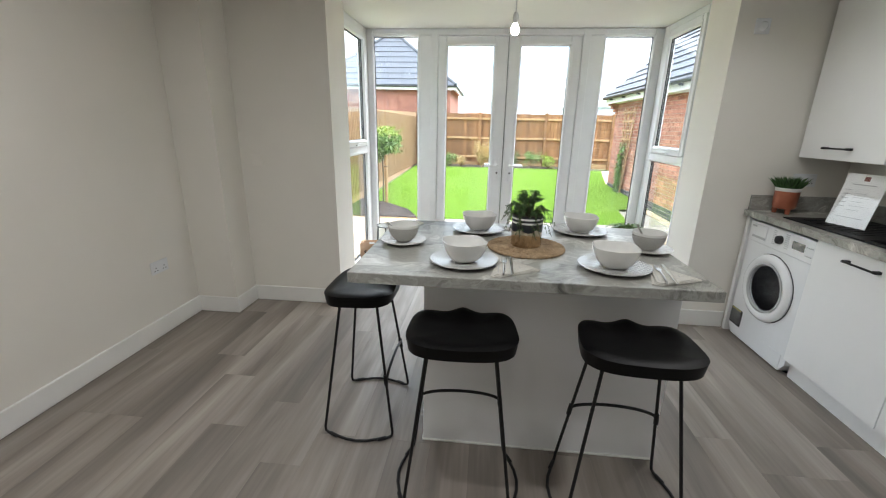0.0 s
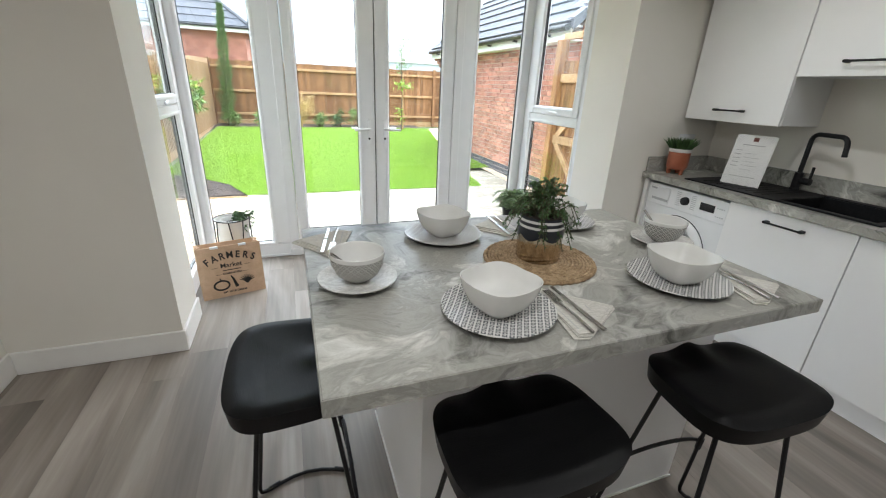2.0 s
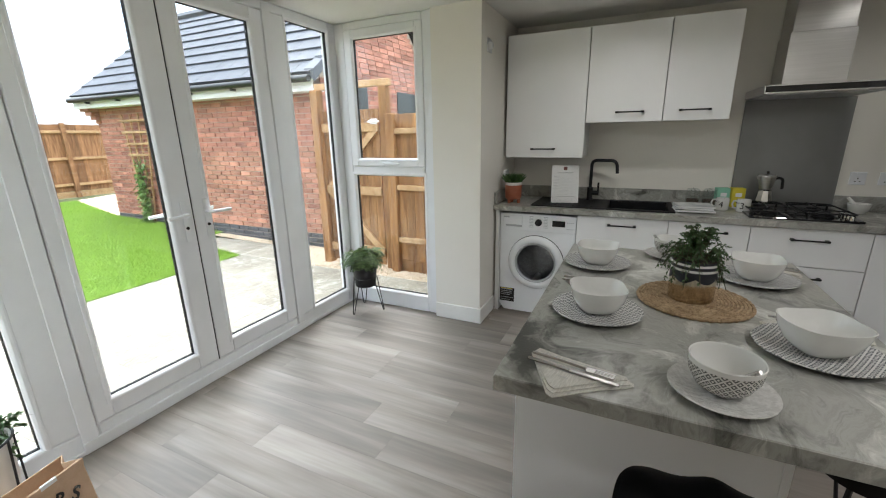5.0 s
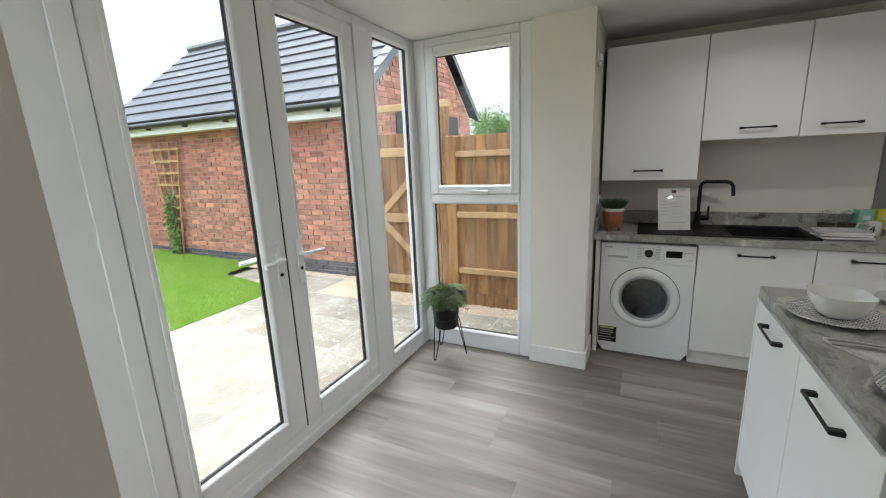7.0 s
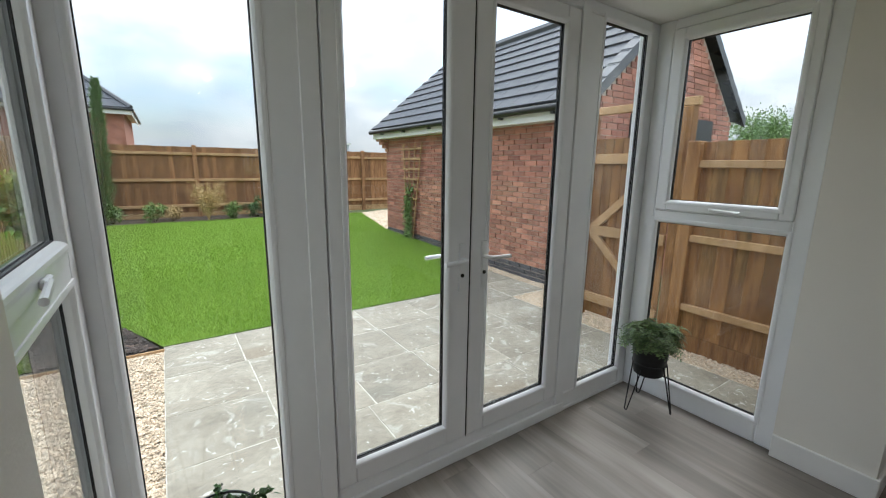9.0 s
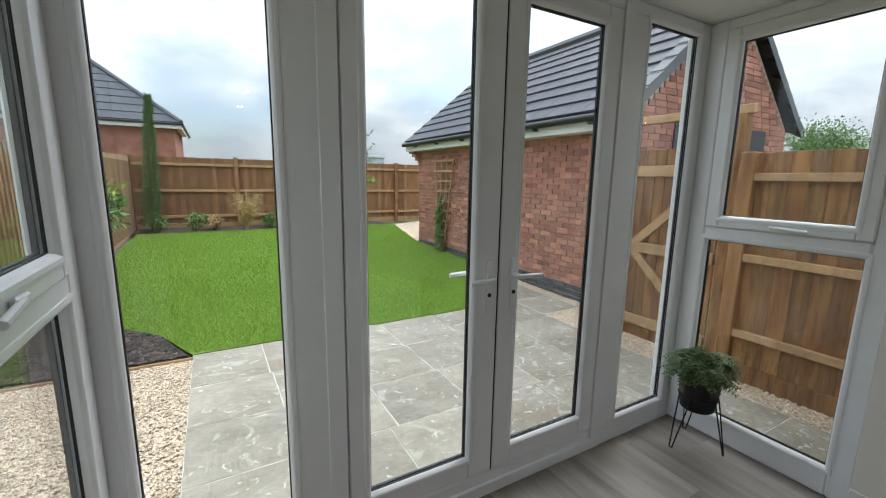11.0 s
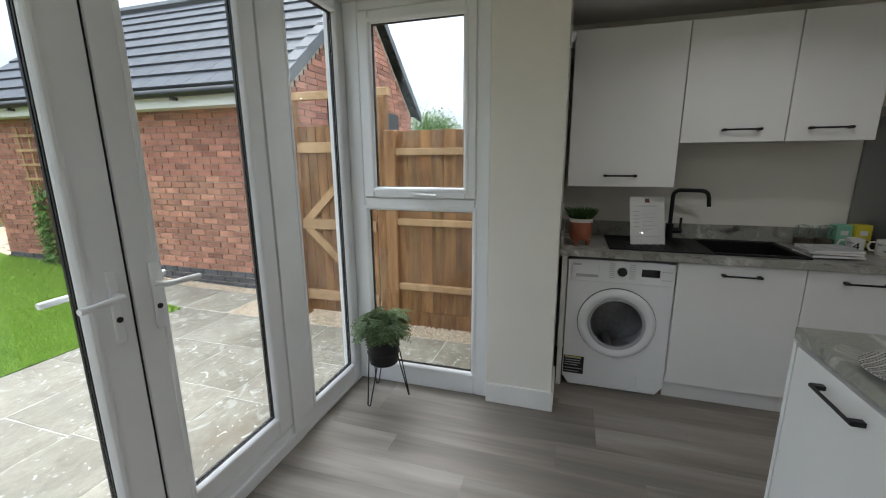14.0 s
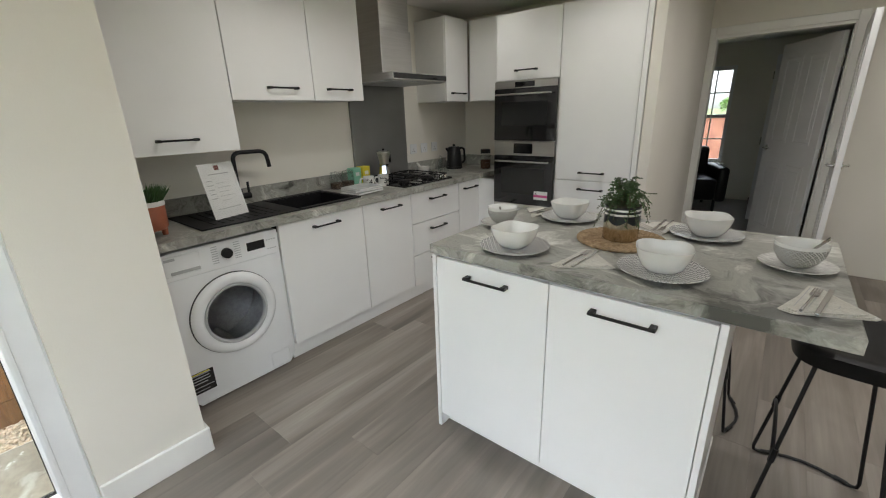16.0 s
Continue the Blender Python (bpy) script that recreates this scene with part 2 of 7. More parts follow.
def lattice_mat(name, cell, base, ink, radial=False):
    """Glazed stoneware printed with a grey trellis of small lozenges."""
    m = bpy.data.materials.new(name)
    m.use_nodes = True
    n, l = m.node_tree.nodes, m.node_tree.links
    p = n["Principled BSDF"]
    socket(p, "Roughness", 0.22)
    co = n.new("ShaderNodeTexCoord")
    sep = n.new("ShaderNodeSeparateXYZ")
    l.new(co.outputs["Object"], sep.inputs[0])
    if radial:
        at = n.new("ShaderNodeMath")
        at.operation = "ARCTAN2"
        l.new(sep.outputs["Y"], at.inputs[0]), l.new(sep.outputs["X"], at.inputs[1])
        mu = n.new("ShaderNodeMath")
        mu.operation = "MULTIPLY"
        mu.inputs[1].default_value = 0.062
        l.new(at.outputs[0], mu.inputs[0])
        u, w = mu.outputs[0], sep.outputs["Z"]
    else:
        u, w = sep.outputs["X"], sep.outputs["Y"]

    def op(kind, *args):
        k = n.new("ShaderNodeMath")
        k.operation = kind
        for i, a in enumerate(args):
            if isinstance(a, (int, float)):
                k.inputs[i].default_value = a
            else:
                l.new(a, k.inputs[i])
        return k.outputs[0]
    s, d = op("ADD", u, w), op("SUBTRACT", u, w)
    fa = op("ABSOLUTE", op("SUBTRACT", op("FRACT", op("DIVIDE", s, cell)), 0.5))
    fb = op("ABSOLUTE", op("SUBTRACT", op("FRACT", op("DIVIDE", d, cell)), 0.5))
    line = op("MAXIMUM", fa, fb)
    ring = op("MINIMUM", op("GREATER_THAN", line, 0.16), op("LESS_THAN", line, 0.36))
    mx = n.new("ShaderNodeMix")
    mx.data_type = "RGBA"
    l.new(ring, mx.inputs["Factor"])
    socket(mx, "A", (*base, 1)), socket(mx, "B", (*ink, 1))
    l.new(mx.outputs["Result"], p.inputs["Base Color"])
    bp = n.new("ShaderNodeBump")
    socket(bp, "Distance", 0.0006)
    l.new(ring, bp.inputs["Height"]), l.new(bp.outputs["Normal"], p.inputs["Normal"])
    return m


M_WALL = mat("painted_plaster", (0.77, 0.740, 0.675), (0.80, 0.770, 0.705), rough=0.75, scale=1.2, bump=0.0004, fine_scale=160)
M_CEIL = mat("ceiling_paint", (0.76, 0.745, 0.71), (0.79, 0.775, 0.74), rough=0.8, scale=1.5, bump=0.0003, fine_scale=140)
M_TRIM = mat("white_gloss_trim", (0.80, 0.79, 0.76), rough=0.35, scale=3, bump=0.0002, fine_scale=60)
M_UPVC = mat("white_upvc", (0.78, 0.79, 0.80), (0.82, 0.83, 0.84), rough=0.28, scale=4)
M_GASKET = mat("black_rubber_gasket", (0.012, 0.012, 0.013), rough=0.6)
M_GLASS = glass_mat("window_glass", (0.97, 0.985, 0.975))
M_CAB = mat("white_cabinet_lacquer", (0.84, 0.84, 0.835), (0.87, 0.87, 0.865), rough=0.38, scale=2)
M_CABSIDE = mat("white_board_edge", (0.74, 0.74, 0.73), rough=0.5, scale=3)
M_BLACK = mat("matt_black_metal", (0.007, 0.007, 0.008), (0.012, 0.012, 0.013), rough=0.45, scale=20, spec=0.35)
M_SEAT = mat("black_stained_wood", (0.0018, 0.0018, 0.002), (0.0035, 0.0035, 0.0038), rough=0.42, scale=6, stretch=(1, 9, 1), bump=0.0003, fine_scale=40, rough_var=0.06, spec=0.2)
M_MARBLE = marble_mat("marbled_laminate")
M_PLANK = plank_mat("wood_look_plank")
M_STEEL = mat("brushed_steel", (0.50, 0.49, 0.47), (0.56, 0.55, 0.53), rough=0.30, metal=1.0, scale=3, stretch=(1, 1, 30), bump=0.0001, fine_scale=60)
M_CHROME = mat("polished_chrome", (0.72, 0.72, 0.71), rough=0.08, metal=1.0)
M_SPLASH = mat("grey_splashback", (0.22, 0.22, 0.215), (0.25, 0.25, 0.245), rough=0.35, metal=0.3, scale=2)
M_DARKGLASS = mat("black_oven_glass", (0.008, 0.008, 0.009), rough=0.06, spec=0.6)
M_APPL = mat("white_appliance_enamel", (0.78, 0.79, 0.80), rough=0.25, scale=3)
M_GREYPL = mat("grey_plastic", (0.42, 0.43, 0.44), rough=0.4)
M_CERAMIC = mat("white_glazed_stoneware", (0.72, 0.715, 0.685), (0.76, 0.755, 0.725), rough=0.12, scale=12, bump=0.0002, fine_scale=60)
M_LATTICE = lattice_mat("printed_plate_glaze", 0.021, (0.70, 0.69, 0.665), (0.15, 0.155, 0.16))
M_LATTICE_BOWL = lattice_mat("printed_bowl_glaze", 0.0165, (0.66, 0.65, 0.61), (0.12, 0.12, 0.112), True)
M_PEBBLED = mat("pebbled_plate_glaze", (0.57, 0.56, 0.53), (0.68, 0.67, 0.64), rough=0.18, scale=75, bump=0.003, fine_scale=95, mid=(0.42, 0.6))
M_LINEN = mat("striped_linen", (0.50, 0.48, 0.43), (0.66, 0.64, 0.585), rough=0.95, scale=60, stretch=(1, 14, 1), bump=0.0006, fine_scale=500, mid=(0.42, 0.58))
M_CUTLERY = mat("stainless_cutlery", (0.50, 0.49, 0.47), rough=0.22, metal=1.0)
M_JUTE = mat("woven_seagrass", (0.25, 0.165, 0.088), (0.47, 0.335, 0.20), rough=0.9, scale=45, bump=0.003, fine=0.3, fine_scale=200)
M_GOLD = mat("gold_lustre", (0.56, 0.49, 0.38), (0.64, 0.57, 0.46), rough=0.16, metal=1.0, scale=30, bump=0.001, fine_scale=24)
M_NAVY = mat("dark_pot_glaze", (0.014, 0.016, 0.022), rough=0.3)
M_STRIPE = mat("white_pot_glaze", (0.72, 0.71, 0.69), rough=0.3)
M_LEAF = mat("green_leaf", (0.030, 0.075, 0.022), (0.075, 0.150, 0.045), rough=0.5, scale=30, island_rand=0.35)
M_LEAF_DK = mat("dark_fern_leaf", (0.038, 0.078, 0.022), (0.150, 0.225, 0.075), rough=0.5, scale=30, island_rand=0.35)
M_STEM = mat("plant_stem", (0.05, 0.06, 0.025), (0.09, 0.08, 0.04), rough=0.7, scale=30)
M_SOIL = mat("potting_soil", (0.018, 0.013, 0.010), (0.05, 0.038, 0.028), rough=0.95, scale=60, bump=0.004)
M_TERRA = mat("terracotta_glaze", (0.34, 0.105, 0.055), (0.40, 0.135, 0.075), rough=0.35, scale=14)
M_POTWHITE = mat("ribbed_white_pot", (0.70, 0.69, 0.66), (0.75, 0.74, 0.71), rough=0.5, scale=20, stretch=(1, 1, 0.1), bump=0.0006, fine_scale=90)
M_PAPER = mat("white_paper", (0.76, 0.76, 0.75), rough=0.7)
M_INK = mat("black_print", (0.02, 0.018, 0.016), rough=0.8)
M_GREYINK = mat("grey_print", (0.42, 0.42, 0.42), rough=0.8)
M_KRAFT = mat("kraft_jute_bag", (0.55, 0.375, 0.245), (0.62, 0.435, 0.295), rough=0.9, scale=25, bump=0.0006, fine=0.06, fine_scale=300)
M_SINK = mat("black_granite_sink", (0.006, 0.006, 0.007), (0.012, 0.012, 0.013), rough=0.5, scale=80, spec=0.2)
M_GREENBOX = mat("mint_card_box", (0.25, 0.55, 0.40), rough=0.6)
M_YELLOWBOX = mat("yellow_card_box", (0.72, 0.60, 0.05), rough=0.6)
M_CLEAR = glass_mat("clear_jar_glass", (0.93, 0.95, 0.95))
M_ACRYLIC = glass_mat("clear_acrylic", (0.99, 0.99, 0.99))
M_COFFEE = mat("brown_coffee", (0.05, 0.018, 0.008), (0.09, 0.035, 0.015), rough=0.8, scale=90)
M_SPICE = mat("dark_peppercorns", (0.06, 0.04, 0.03), (0.16, 0.12, 0.09), rough=0.9, scale=120)
M_CARPET = mat("grey_carpet", (0.26, 0.245, 0.23), (0.32, 0.30, 0.285), rough=1.0, scale=40, bump=0.003)
M_SOFA = mat("black_leather", (0.010, 0.010, 0.011), rough=0.4, scale=8)
M_DOOR = mat("white_panel_door_paint", (0.76, 0.76, 0.77), rough=0.4, scale=3)
M_STICKER = mat("yellow_print", (0.72, 0.62, 0.10), rough=0.7)
M_PINK = mat("pink_print", (0.60, 0.10, 0.28), rough=0.6)

M_BRICK = mat("red_multi_brick", (0.27, 0.115, 0.078), (0.50, 0.245, 0.165), rough=0.9, scale=3.5, bump=0.003, fine=0.18, fine_scale=70, obj_rand=0.30)
M_BRICK_FAR = mat("red_multi_brick_course", (0.27, 0.108, 0.076), (0.46, 0.205, 0.145), rough=0.9, scale=3.5, bump=0.003, fine=0.18, fine_scale=70, island_rand=0.30)
M_BLUEBRICK = mat("blue_grey_brick", (0.060, 0.060, 0.066), (0.105, 0.10, 0.105), rough=0.8, scale=8, bump=0.002, obj_rand=0.2)
M_MORTAR = mat("lime_mortar", (0.40, 0.33, 0.27), (0.50, 0.42, 0.35), rough=0.95, scale=6, bump=0.003)
M_TILE = mat("slate_grey_roof_tile", (0.050, 0.054, 0.066), (0.078, 0.082, 0.096), rough=0.62, scale=5, fine=0.1, fine_scale=60, bump=0.001, obj_rand=0.10)
M_TILE_FAR = mat("slate_grey_roof_course", (0.050, 0.054, 0.066), (0.078, 0.082, 0.096), rough=0.62, scale=5, island_rand=0.10)
M_FASCIA = mat("cream_fascia", (0.66, 0.65, 0.62), rough=0.5, scale=2)
M_GUTTER = mat("black_gutter_plastic", (0.012, 0.012, 0.013), rough=0.4)
M_FENCE = mat("treated_fence_timber", (0.165, 0.078, 0.032), (0.33, 0.170, 0.078), rough=0.85, scale=5, stretch=(7, 7, 0.7), bump=0.002, fine=0.18, fine_scale=40, obj_rand=0.28)
M_FENCE_NEAR = mat("fresh_fence_timber", (0.150, 0.066, 0.023), (0.310, 0.160, 0.060), rough=0.8, scale=4, stretch=(4, 4, 0.5), bump=0.002, fine=0.2, fine_scale=26, obj_rand=0.22, knots=0.6)
M_FENCE_L = mat("weathered_fence_timber", (0.26, 0.155, 0.080), (0.40, 0.26, 0.145), rough=0.9, scale=5, stretch=(7, 7, 0.7), bump=0.002, fine=0.14, fine_scale=40, obj_rand=0.16)
M_RAIL = mat("sawn_rail_timber", (0.33, 0.195, 0.090), (0.47, 0.30, 0.155), rough=0.85, scale=5, stretch=(2, 2, 2), bump=0.001, fine=0.12, obj_rand=0.12)


def slab_mat(name):
    """Riven sandstone: each slab its own tone, pale mineral swirls, rusty blotches and fine grit."""
    m = mat(name, (0.240, 0.210, 0.160), (0.350, 0.314, 0.248), rough=0.72, scale=2.4, stretch=(1, 1.4, 1), bump=0.004, fine=0.12, fine_scale=22, obj_rand=0.14, rough_var=0.2)
    n, l = m.node_tree.nodes, m.node_tree.links
    p = n["Principled BSDF"]
    col = p.inputs["Base Color"].links[0].from_socket
    co, info, off = n.new("ShaderNodeTexCoord"), n.new("ShaderNodeObjectInfo"), n.new("ShaderNodeVectorMath")
    off.operation = "ADD"
    comb = n.new("ShaderNodeCombineXYZ")
    far = n.new("ShaderNodeMath")
    far.operation = "MULTIPLY"
    far.inputs[1].default_value = 71.0
    l.new(info.outputs["Random"], far.inputs[0])
    for k in "XYZ":
        l.new(far.outputs[0], comb.inputs[k])
    l.new(co.outputs["Object"], off.inputs[0]), l.new(comb.outputs[0], off.inputs[1])
    for size, warp, lo, hi, tint, amount in ((2.6, 2.6, 0.60, 0.66, (0.50, 0.475, 0.41), 0.55), (1.3, 0.5, 0.64, 0.70, (0.200, 0.150, 0.095), 0.5), (11.0, 2.0, 0.64, 0.67, (0.66, 0.64, 0.58), 0.7), (1.1, 1.6, 0.40, 0.30, (0.165, 0.160, 0.130), 0.35)):
        nz, rp2, mx = n.new("ShaderNodeTexNoise"), n.new("ShaderNodeMapRange"), n.new("ShaderNodeMix")
        socket(nz, "Scale", size), socket(nz, "Detail", 4.0), socket(nz, "Distortion", warp)
        l.new(off.outputs[0], nz.inputs["Vector"]), l.new(nz.outputs["Fac"], rp2.inputs["Value"])
        socket(rp2, "From Min", lo), socket(rp2, "From Max", hi), socket(rp2, "To Max", amount)
        mx.data_type = "RGBA"
        l.new(rp2.outputs["Result"], mx.inputs["Factor"]), l.new(col, mx.inputs["A"])
        socket(mx, "B", (*tint, 1))
        col = mx.outputs["Result"]
    l.new(col, p.inputs["Base Color"])
    return m


M_SLAB = slab_mat("riven_sandstone")
M_JOINT = mat("pale_joint_mortar", (0.50, 0.46, 0.39), (0.62, 0.58, 0.50), rough=0.95, scale=10, bump=0.002)
M_GRAVEL = mat("buff_gravel", (0.48, 0.355, 0.235), (0.72, 0.60, 0.455), rough=0.85, scale=9, island_rand=0.25, coords="Object")
M_GRAVELBED = mat("gravel_bed", (0.45, 0.36, 0.26), (0.66, 0.57, 0.45), rough=0.95, scale=60, bump=0.006)
M_GRASS = mat("lawn_blades", (0.150, 0.290, 0.028), (0.370, 0.500, 0.095), rough=0.6, scale=2.4, island_rand=0.24, mid=(0.36, 0.64), spec=0.2)
M_TURF = mat("lawn_turf", (0.120, 0.235, 0.024), (0.230, 0.360, 0.056), rough=0.95, scale=1.6, bump=0.008, fine=0.3, fine_scale=90)
M_BARK = mat("bark_mulch", (0.016, 0.011, 0.009), (0.140, 0.100, 0.080), rough=0.95, scale=5, island_rand=0.75, mid=(0.45, 0.75))
M_EARTH = mat("earth", (0.05, 0.036, 0.026), (0.10, 0.075, 0.055), rough=0.95, scale=3, bump=0.01)
M_FIELD = mat("rough_meadow", (0.075, 0.10, 0.035), (0.14, 0.15, 0.06), rough=1.0, scale=0.05, fine=0.2, fine_scale=2)
M_TRUNK = mat("tree_bark", (0.10, 0.075, 0.05), (0.17, 0.13, 0.09), rough=0.9, scale=12, bump=0.003)
M_LEAF_LT = mat("yellow_green_leaf", (0.16, 0.26, 0.03), (0.34, 0.42, 0.06), rough=0.5, scale=8, island_rand=0.3)
M_LEAF_GD = mat("shrub_leaf", (0.085, 0.170, 0.040), (0.200, 0.310, 0.085), rough=0.5, scale=8, island_rand=0.35)
M_CYP = mat("cypress_foliage", (0.060, 0.120, 0.040), (0.160, 0.245, 0.085), rough=0.7, scale=8, island_rand=0.35)
M_DRY = mat("dry_grass_plume", (0.44, 0.30, 0.13), (0.62, 0.46, 0.24), rough=0.9, scale=8, island_rand=0.25)
M_ORANGE = mat("orange_machine_paint", (0.55, 0.13, 0.03), rough=0.5)
M_LIGHTSHED = mat("pale_shed_cladding", (0.45, 0.48, 0.52), rough=0.6, scale=1)
M_BLUE = mat("pale_blue_plastic", (0.35, 0.55, 0.72), rough=0.5)


# ---- builders ----
def part(name, bm, material, parent=None, label="", smooth=False):
    """Links a bmesh as one mesh object, under a thing or a part if one is given."""
    me = bpy.data.meshes.new(name)
    bm.normal_update()
    bm.to_mesh(me)
    bm.free()
    me.materials.append(material)
    if smooth:
        me.polygons.foreach_set("use_smooth", [True] * len(me.polygons))
        me.set_sharp_from_angle(angle=radians(42))
    ob = new(name, me)
    ob.parent = parent
    return tagged(ob, label) if label else ob


def piece(name, me, m, parent):
    """A further object on a mesh that is shared between alike pieces."""
    ob = new(name, me)
    ob.parent = parent
    ob.matrix_basis = m
    return ob


def thing(name, label, category, at=(0, 0, 0), turn=0.0, group="", kind=""):
    ob = new(name)
    ob.empty_display_size = 0.05
    ob.matrix_basis = pose(*at, 0, 0, turn)
    return tagged(ob, label, category, group, kind)


def setting(ob, label, category):
    return tagged(ob, label, category, "", "structure")


def add_box(bm, x0, x1, y0, y1, z0, z1, bevel=0.0, seg=1):
    vs = [bm.verts.new((x, y, z)) for z in (z0, z1) for y in (y0, y1) for x in (x0, x1)]
    fs = [bm.faces.new([vs[i] for i in q]) for q in ((0, 2, 3, 1), (4, 5, 7, 6), (0, 1, 5, 4), (2, 6, 7, 3), (0, 4, 6, 2), (1, 3, 7, 5))]
    if bevel:
        es = {e for f in fs for e in f.edges}
        bmesh.ops.bevel(bm, geom=list(es), offset=bevel, segments=seg, affect="EDGES", profile=0.5)
    return bm


def box(x0, x1, y0, y1, z0, z1, bevel=0.0, seg=1):
    return add_box(bmesh.new(), min(x0, x1), max(x0, x1), min(y0, y1), max(y0, y1), min(z0, z1), max(z0, z1), bevel, seg)


def lathe(profile, seg=32, cap=False):
    """Turned body from (radius, height) pairs."""
    bm = bmesh.new()
    rings = []
    for r, z in profile:
        rings.append([bm.verts.new((r * math.cos(a), r * math.sin(a), z)) for a in (2 * math.pi * i / seg for i in range(seg))])
    for a, b in zip(rings, rings[1:]):
        for i in range(seg):
            bm.faces.new((a[i], a[(i + 1) % seg], b[(i + 1) % seg], b[i]))
    if cap:
        bm.faces.new(list(reversed(rings[0])))
        bm.faces.new(rings[-1])
    return bm


def superlathe(profile, seg=48, power=4.0, aspect=1.0):
    """Rounded-square body from (half width, height) pairs."""
    bm = bmesh.new()
    rings = []
    for r, z in profile:
        ring = []
        for i in range(seg):
            a = 2 * math.pi * i / seg
            c, s = math.cos(a), math.sin(a)
            k = (abs(c) ** power + abs(s) ** power) ** (-1 / power)
            ring.append(bm.verts.new((r * k * c * aspect, r * k * s, z)))
        rings.append(ring)
    for a, b in zip(rings, rings[1:]):
        for i in range(seg):
            bm.faces.new((a[i], a[(i + 1) % seg], b[(i + 1) % seg], b[i]))
    bm.faces.new(list(reversed(rings[0])))
    bm.faces.new(rings[-1])
    return bm


def add_tube(bm, pts, r, seg=8, r_end=None):
    """A rod of round section along points."""
    pts = [Vector(p) for p in pts]
    rings, side = [], None
    for i, p in enumerate(pts):
        d = (pts[min(i + 1, len(pts) - 1)] - pts[max(i - 1, 0)]).normalized()
        if side is None:
            side = d.cross(Vector((0, 0, 1)) if abs(d.z) < 0.9 else Vector((1, 0, 0))).normalized()
        side = (side - d * side.dot(d)).normalized()
        up = d.cross(side)
        rr = r if r_end is None else r + (r_end - r) * i / max(1, len(pts) - 1)
        rings.append([bm.verts.new(p + side * rr * math.cos(2 * math.pi * k / seg) + up * rr * math.sin(2 * math.pi * k / seg)) for k in range(seg)])
    for a, b in zip(rings, rings[1:]):
        for k in range(seg):
            bm.faces.new((a[k], a[(k + 1) % seg], b[(k + 1) % seg], b[k]))
    bm.faces.new(list(reversed(rings[0])))
    bm.faces.new(rings[-1])
    return bm


def tube(pts, r, seg=8, r_end=None):
    return add_tube(bmesh.new(), pts, r, seg, r_end)


def rounded(pts, radius, n=5):
    """A polyline with its corners turned into arcs."""
    pts = [Vector(p) for p in pts]
    res = [pts[0]]
    for a, b, c in zip(pts, pts[1:], pts[2:]):
        u, v = (a - b), (c - b)
        k = min(radius, u.length * 0.45, v.length * 0.45)
        p, q = b + u.normalized() * k, b + v.normalized() * k
        for i in range(n + 1):
            t = i / n
            res.append((1 - t) ** 2 * p + 2 * t * (1 - t) * b + t * t * q)
    return res + [pts[-1]]


def slab(outline, z0, z1):
    """A flat body over a plan outline."""
    bm = bmesh.new()
    lo = [bm.verts.new((x, y, z0)) for x, y in outline]
    hi = [bm.verts.new((x, y, z1)) for x, y in outline]
    bm.faces.new(list(reversed(lo)))
    bm.faces.new(hi)
    for i in range(len(lo)):
        j = (i + 1) % len(lo)
        bm.faces.new((lo[i], lo[j], hi[j], hi[i]))
    bmesh.ops.recalc_face_normals(bm, faces=bm.faces)
    return bm


def many(name, verts, faces, material, parent=None):
    """One mesh out of arrays, for what nobody could count."""
    me = bpy.data.meshes.new(name)
    me.from_pydata(verts.tolist() if hasattr(verts, "tolist") else verts, [], faces.tolist() if hasattr(faces, "tolist") else faces)
    me.materials.append(material)
    ob = new(name, me)
    ob.parent = parent
    return ob


def text_mesh(name, body, size, material, parent, m, extrude=0.0004, squeeze=1.0, bold=0.0):
    """Lettering in the built-in font, turned into a mesh."""
    cu = bpy.data.curves.new(name, "FONT")
    cu.body, cu.size, cu.align_x, cu.align_y, cu.extrude = body, size, "CENTER", "CENTER", extrude
    cu.offset = bold
    tmp = new(name, cu)
    me = bpy.data.meshes.new_from_object(tmp.evaluated_get(bpy.context.evaluated_depsgraph_get()))
    bpy.data.objects.remove(tmp)
    bpy.data.curves.remove(cu)
    me.materials.clear()
    me.materials.append(material)
    ob = new(name, me)
    ob.parent = parent
    ob.matrix_basis = m @ Matrix.Diagonal((squeeze, 1, 1, 1))
    return ob


def leaf_cloud(name, spots, length, width, material, parent, rng, droop=0.3, curl=0.25):
    """Single leaves, each a bent lozenge, at (place, outward direction) spots."""
    verts, faces = [], []
    for p, d in spots:
        d = Vector(d).normalized()
        side = d.cross(Vector((rng.uniform(-1, 1), rng.uniform(-1, 1), rng.uniform(-1, 1))))
        if side.length < 1e-3:
            continue
        side.normalize()
        up = side.cross(d)
        s = rng.uniform(0.7, 1.25)
        a = Vector(p)
        mid = a + d * length * s * 0.5 + up * curl * length * s * 0.3
        tip = a + d * length * s - Vector((0, 0, droop * length * s))
        b = len(verts)
        verts += [tuple(a), tuple(mid + side * width * s * 0.5), tuple(tip), tuple(mid - side * width * s * 0.5)]
        faces += [(b, b + 1, b + 2), (b, b + 2, b + 3)]
    return many(name, verts, faces, material, parent)


# ---- the room shell ----
XL, XR, YE, H = -2.045, 2.56, 3.487, 2.315
YB = -0.80
BX0, BX1, BY = -1.06, 1.70, 4.74


def wall(name, bm, label, category="wall", material=None):
    return setting(part(name, bm, material or M_WALL), label, category)


def multi(*boxes):
    bm = bmesh.new()
    for b in boxes:
        add_box(bm, *b)
    return bm


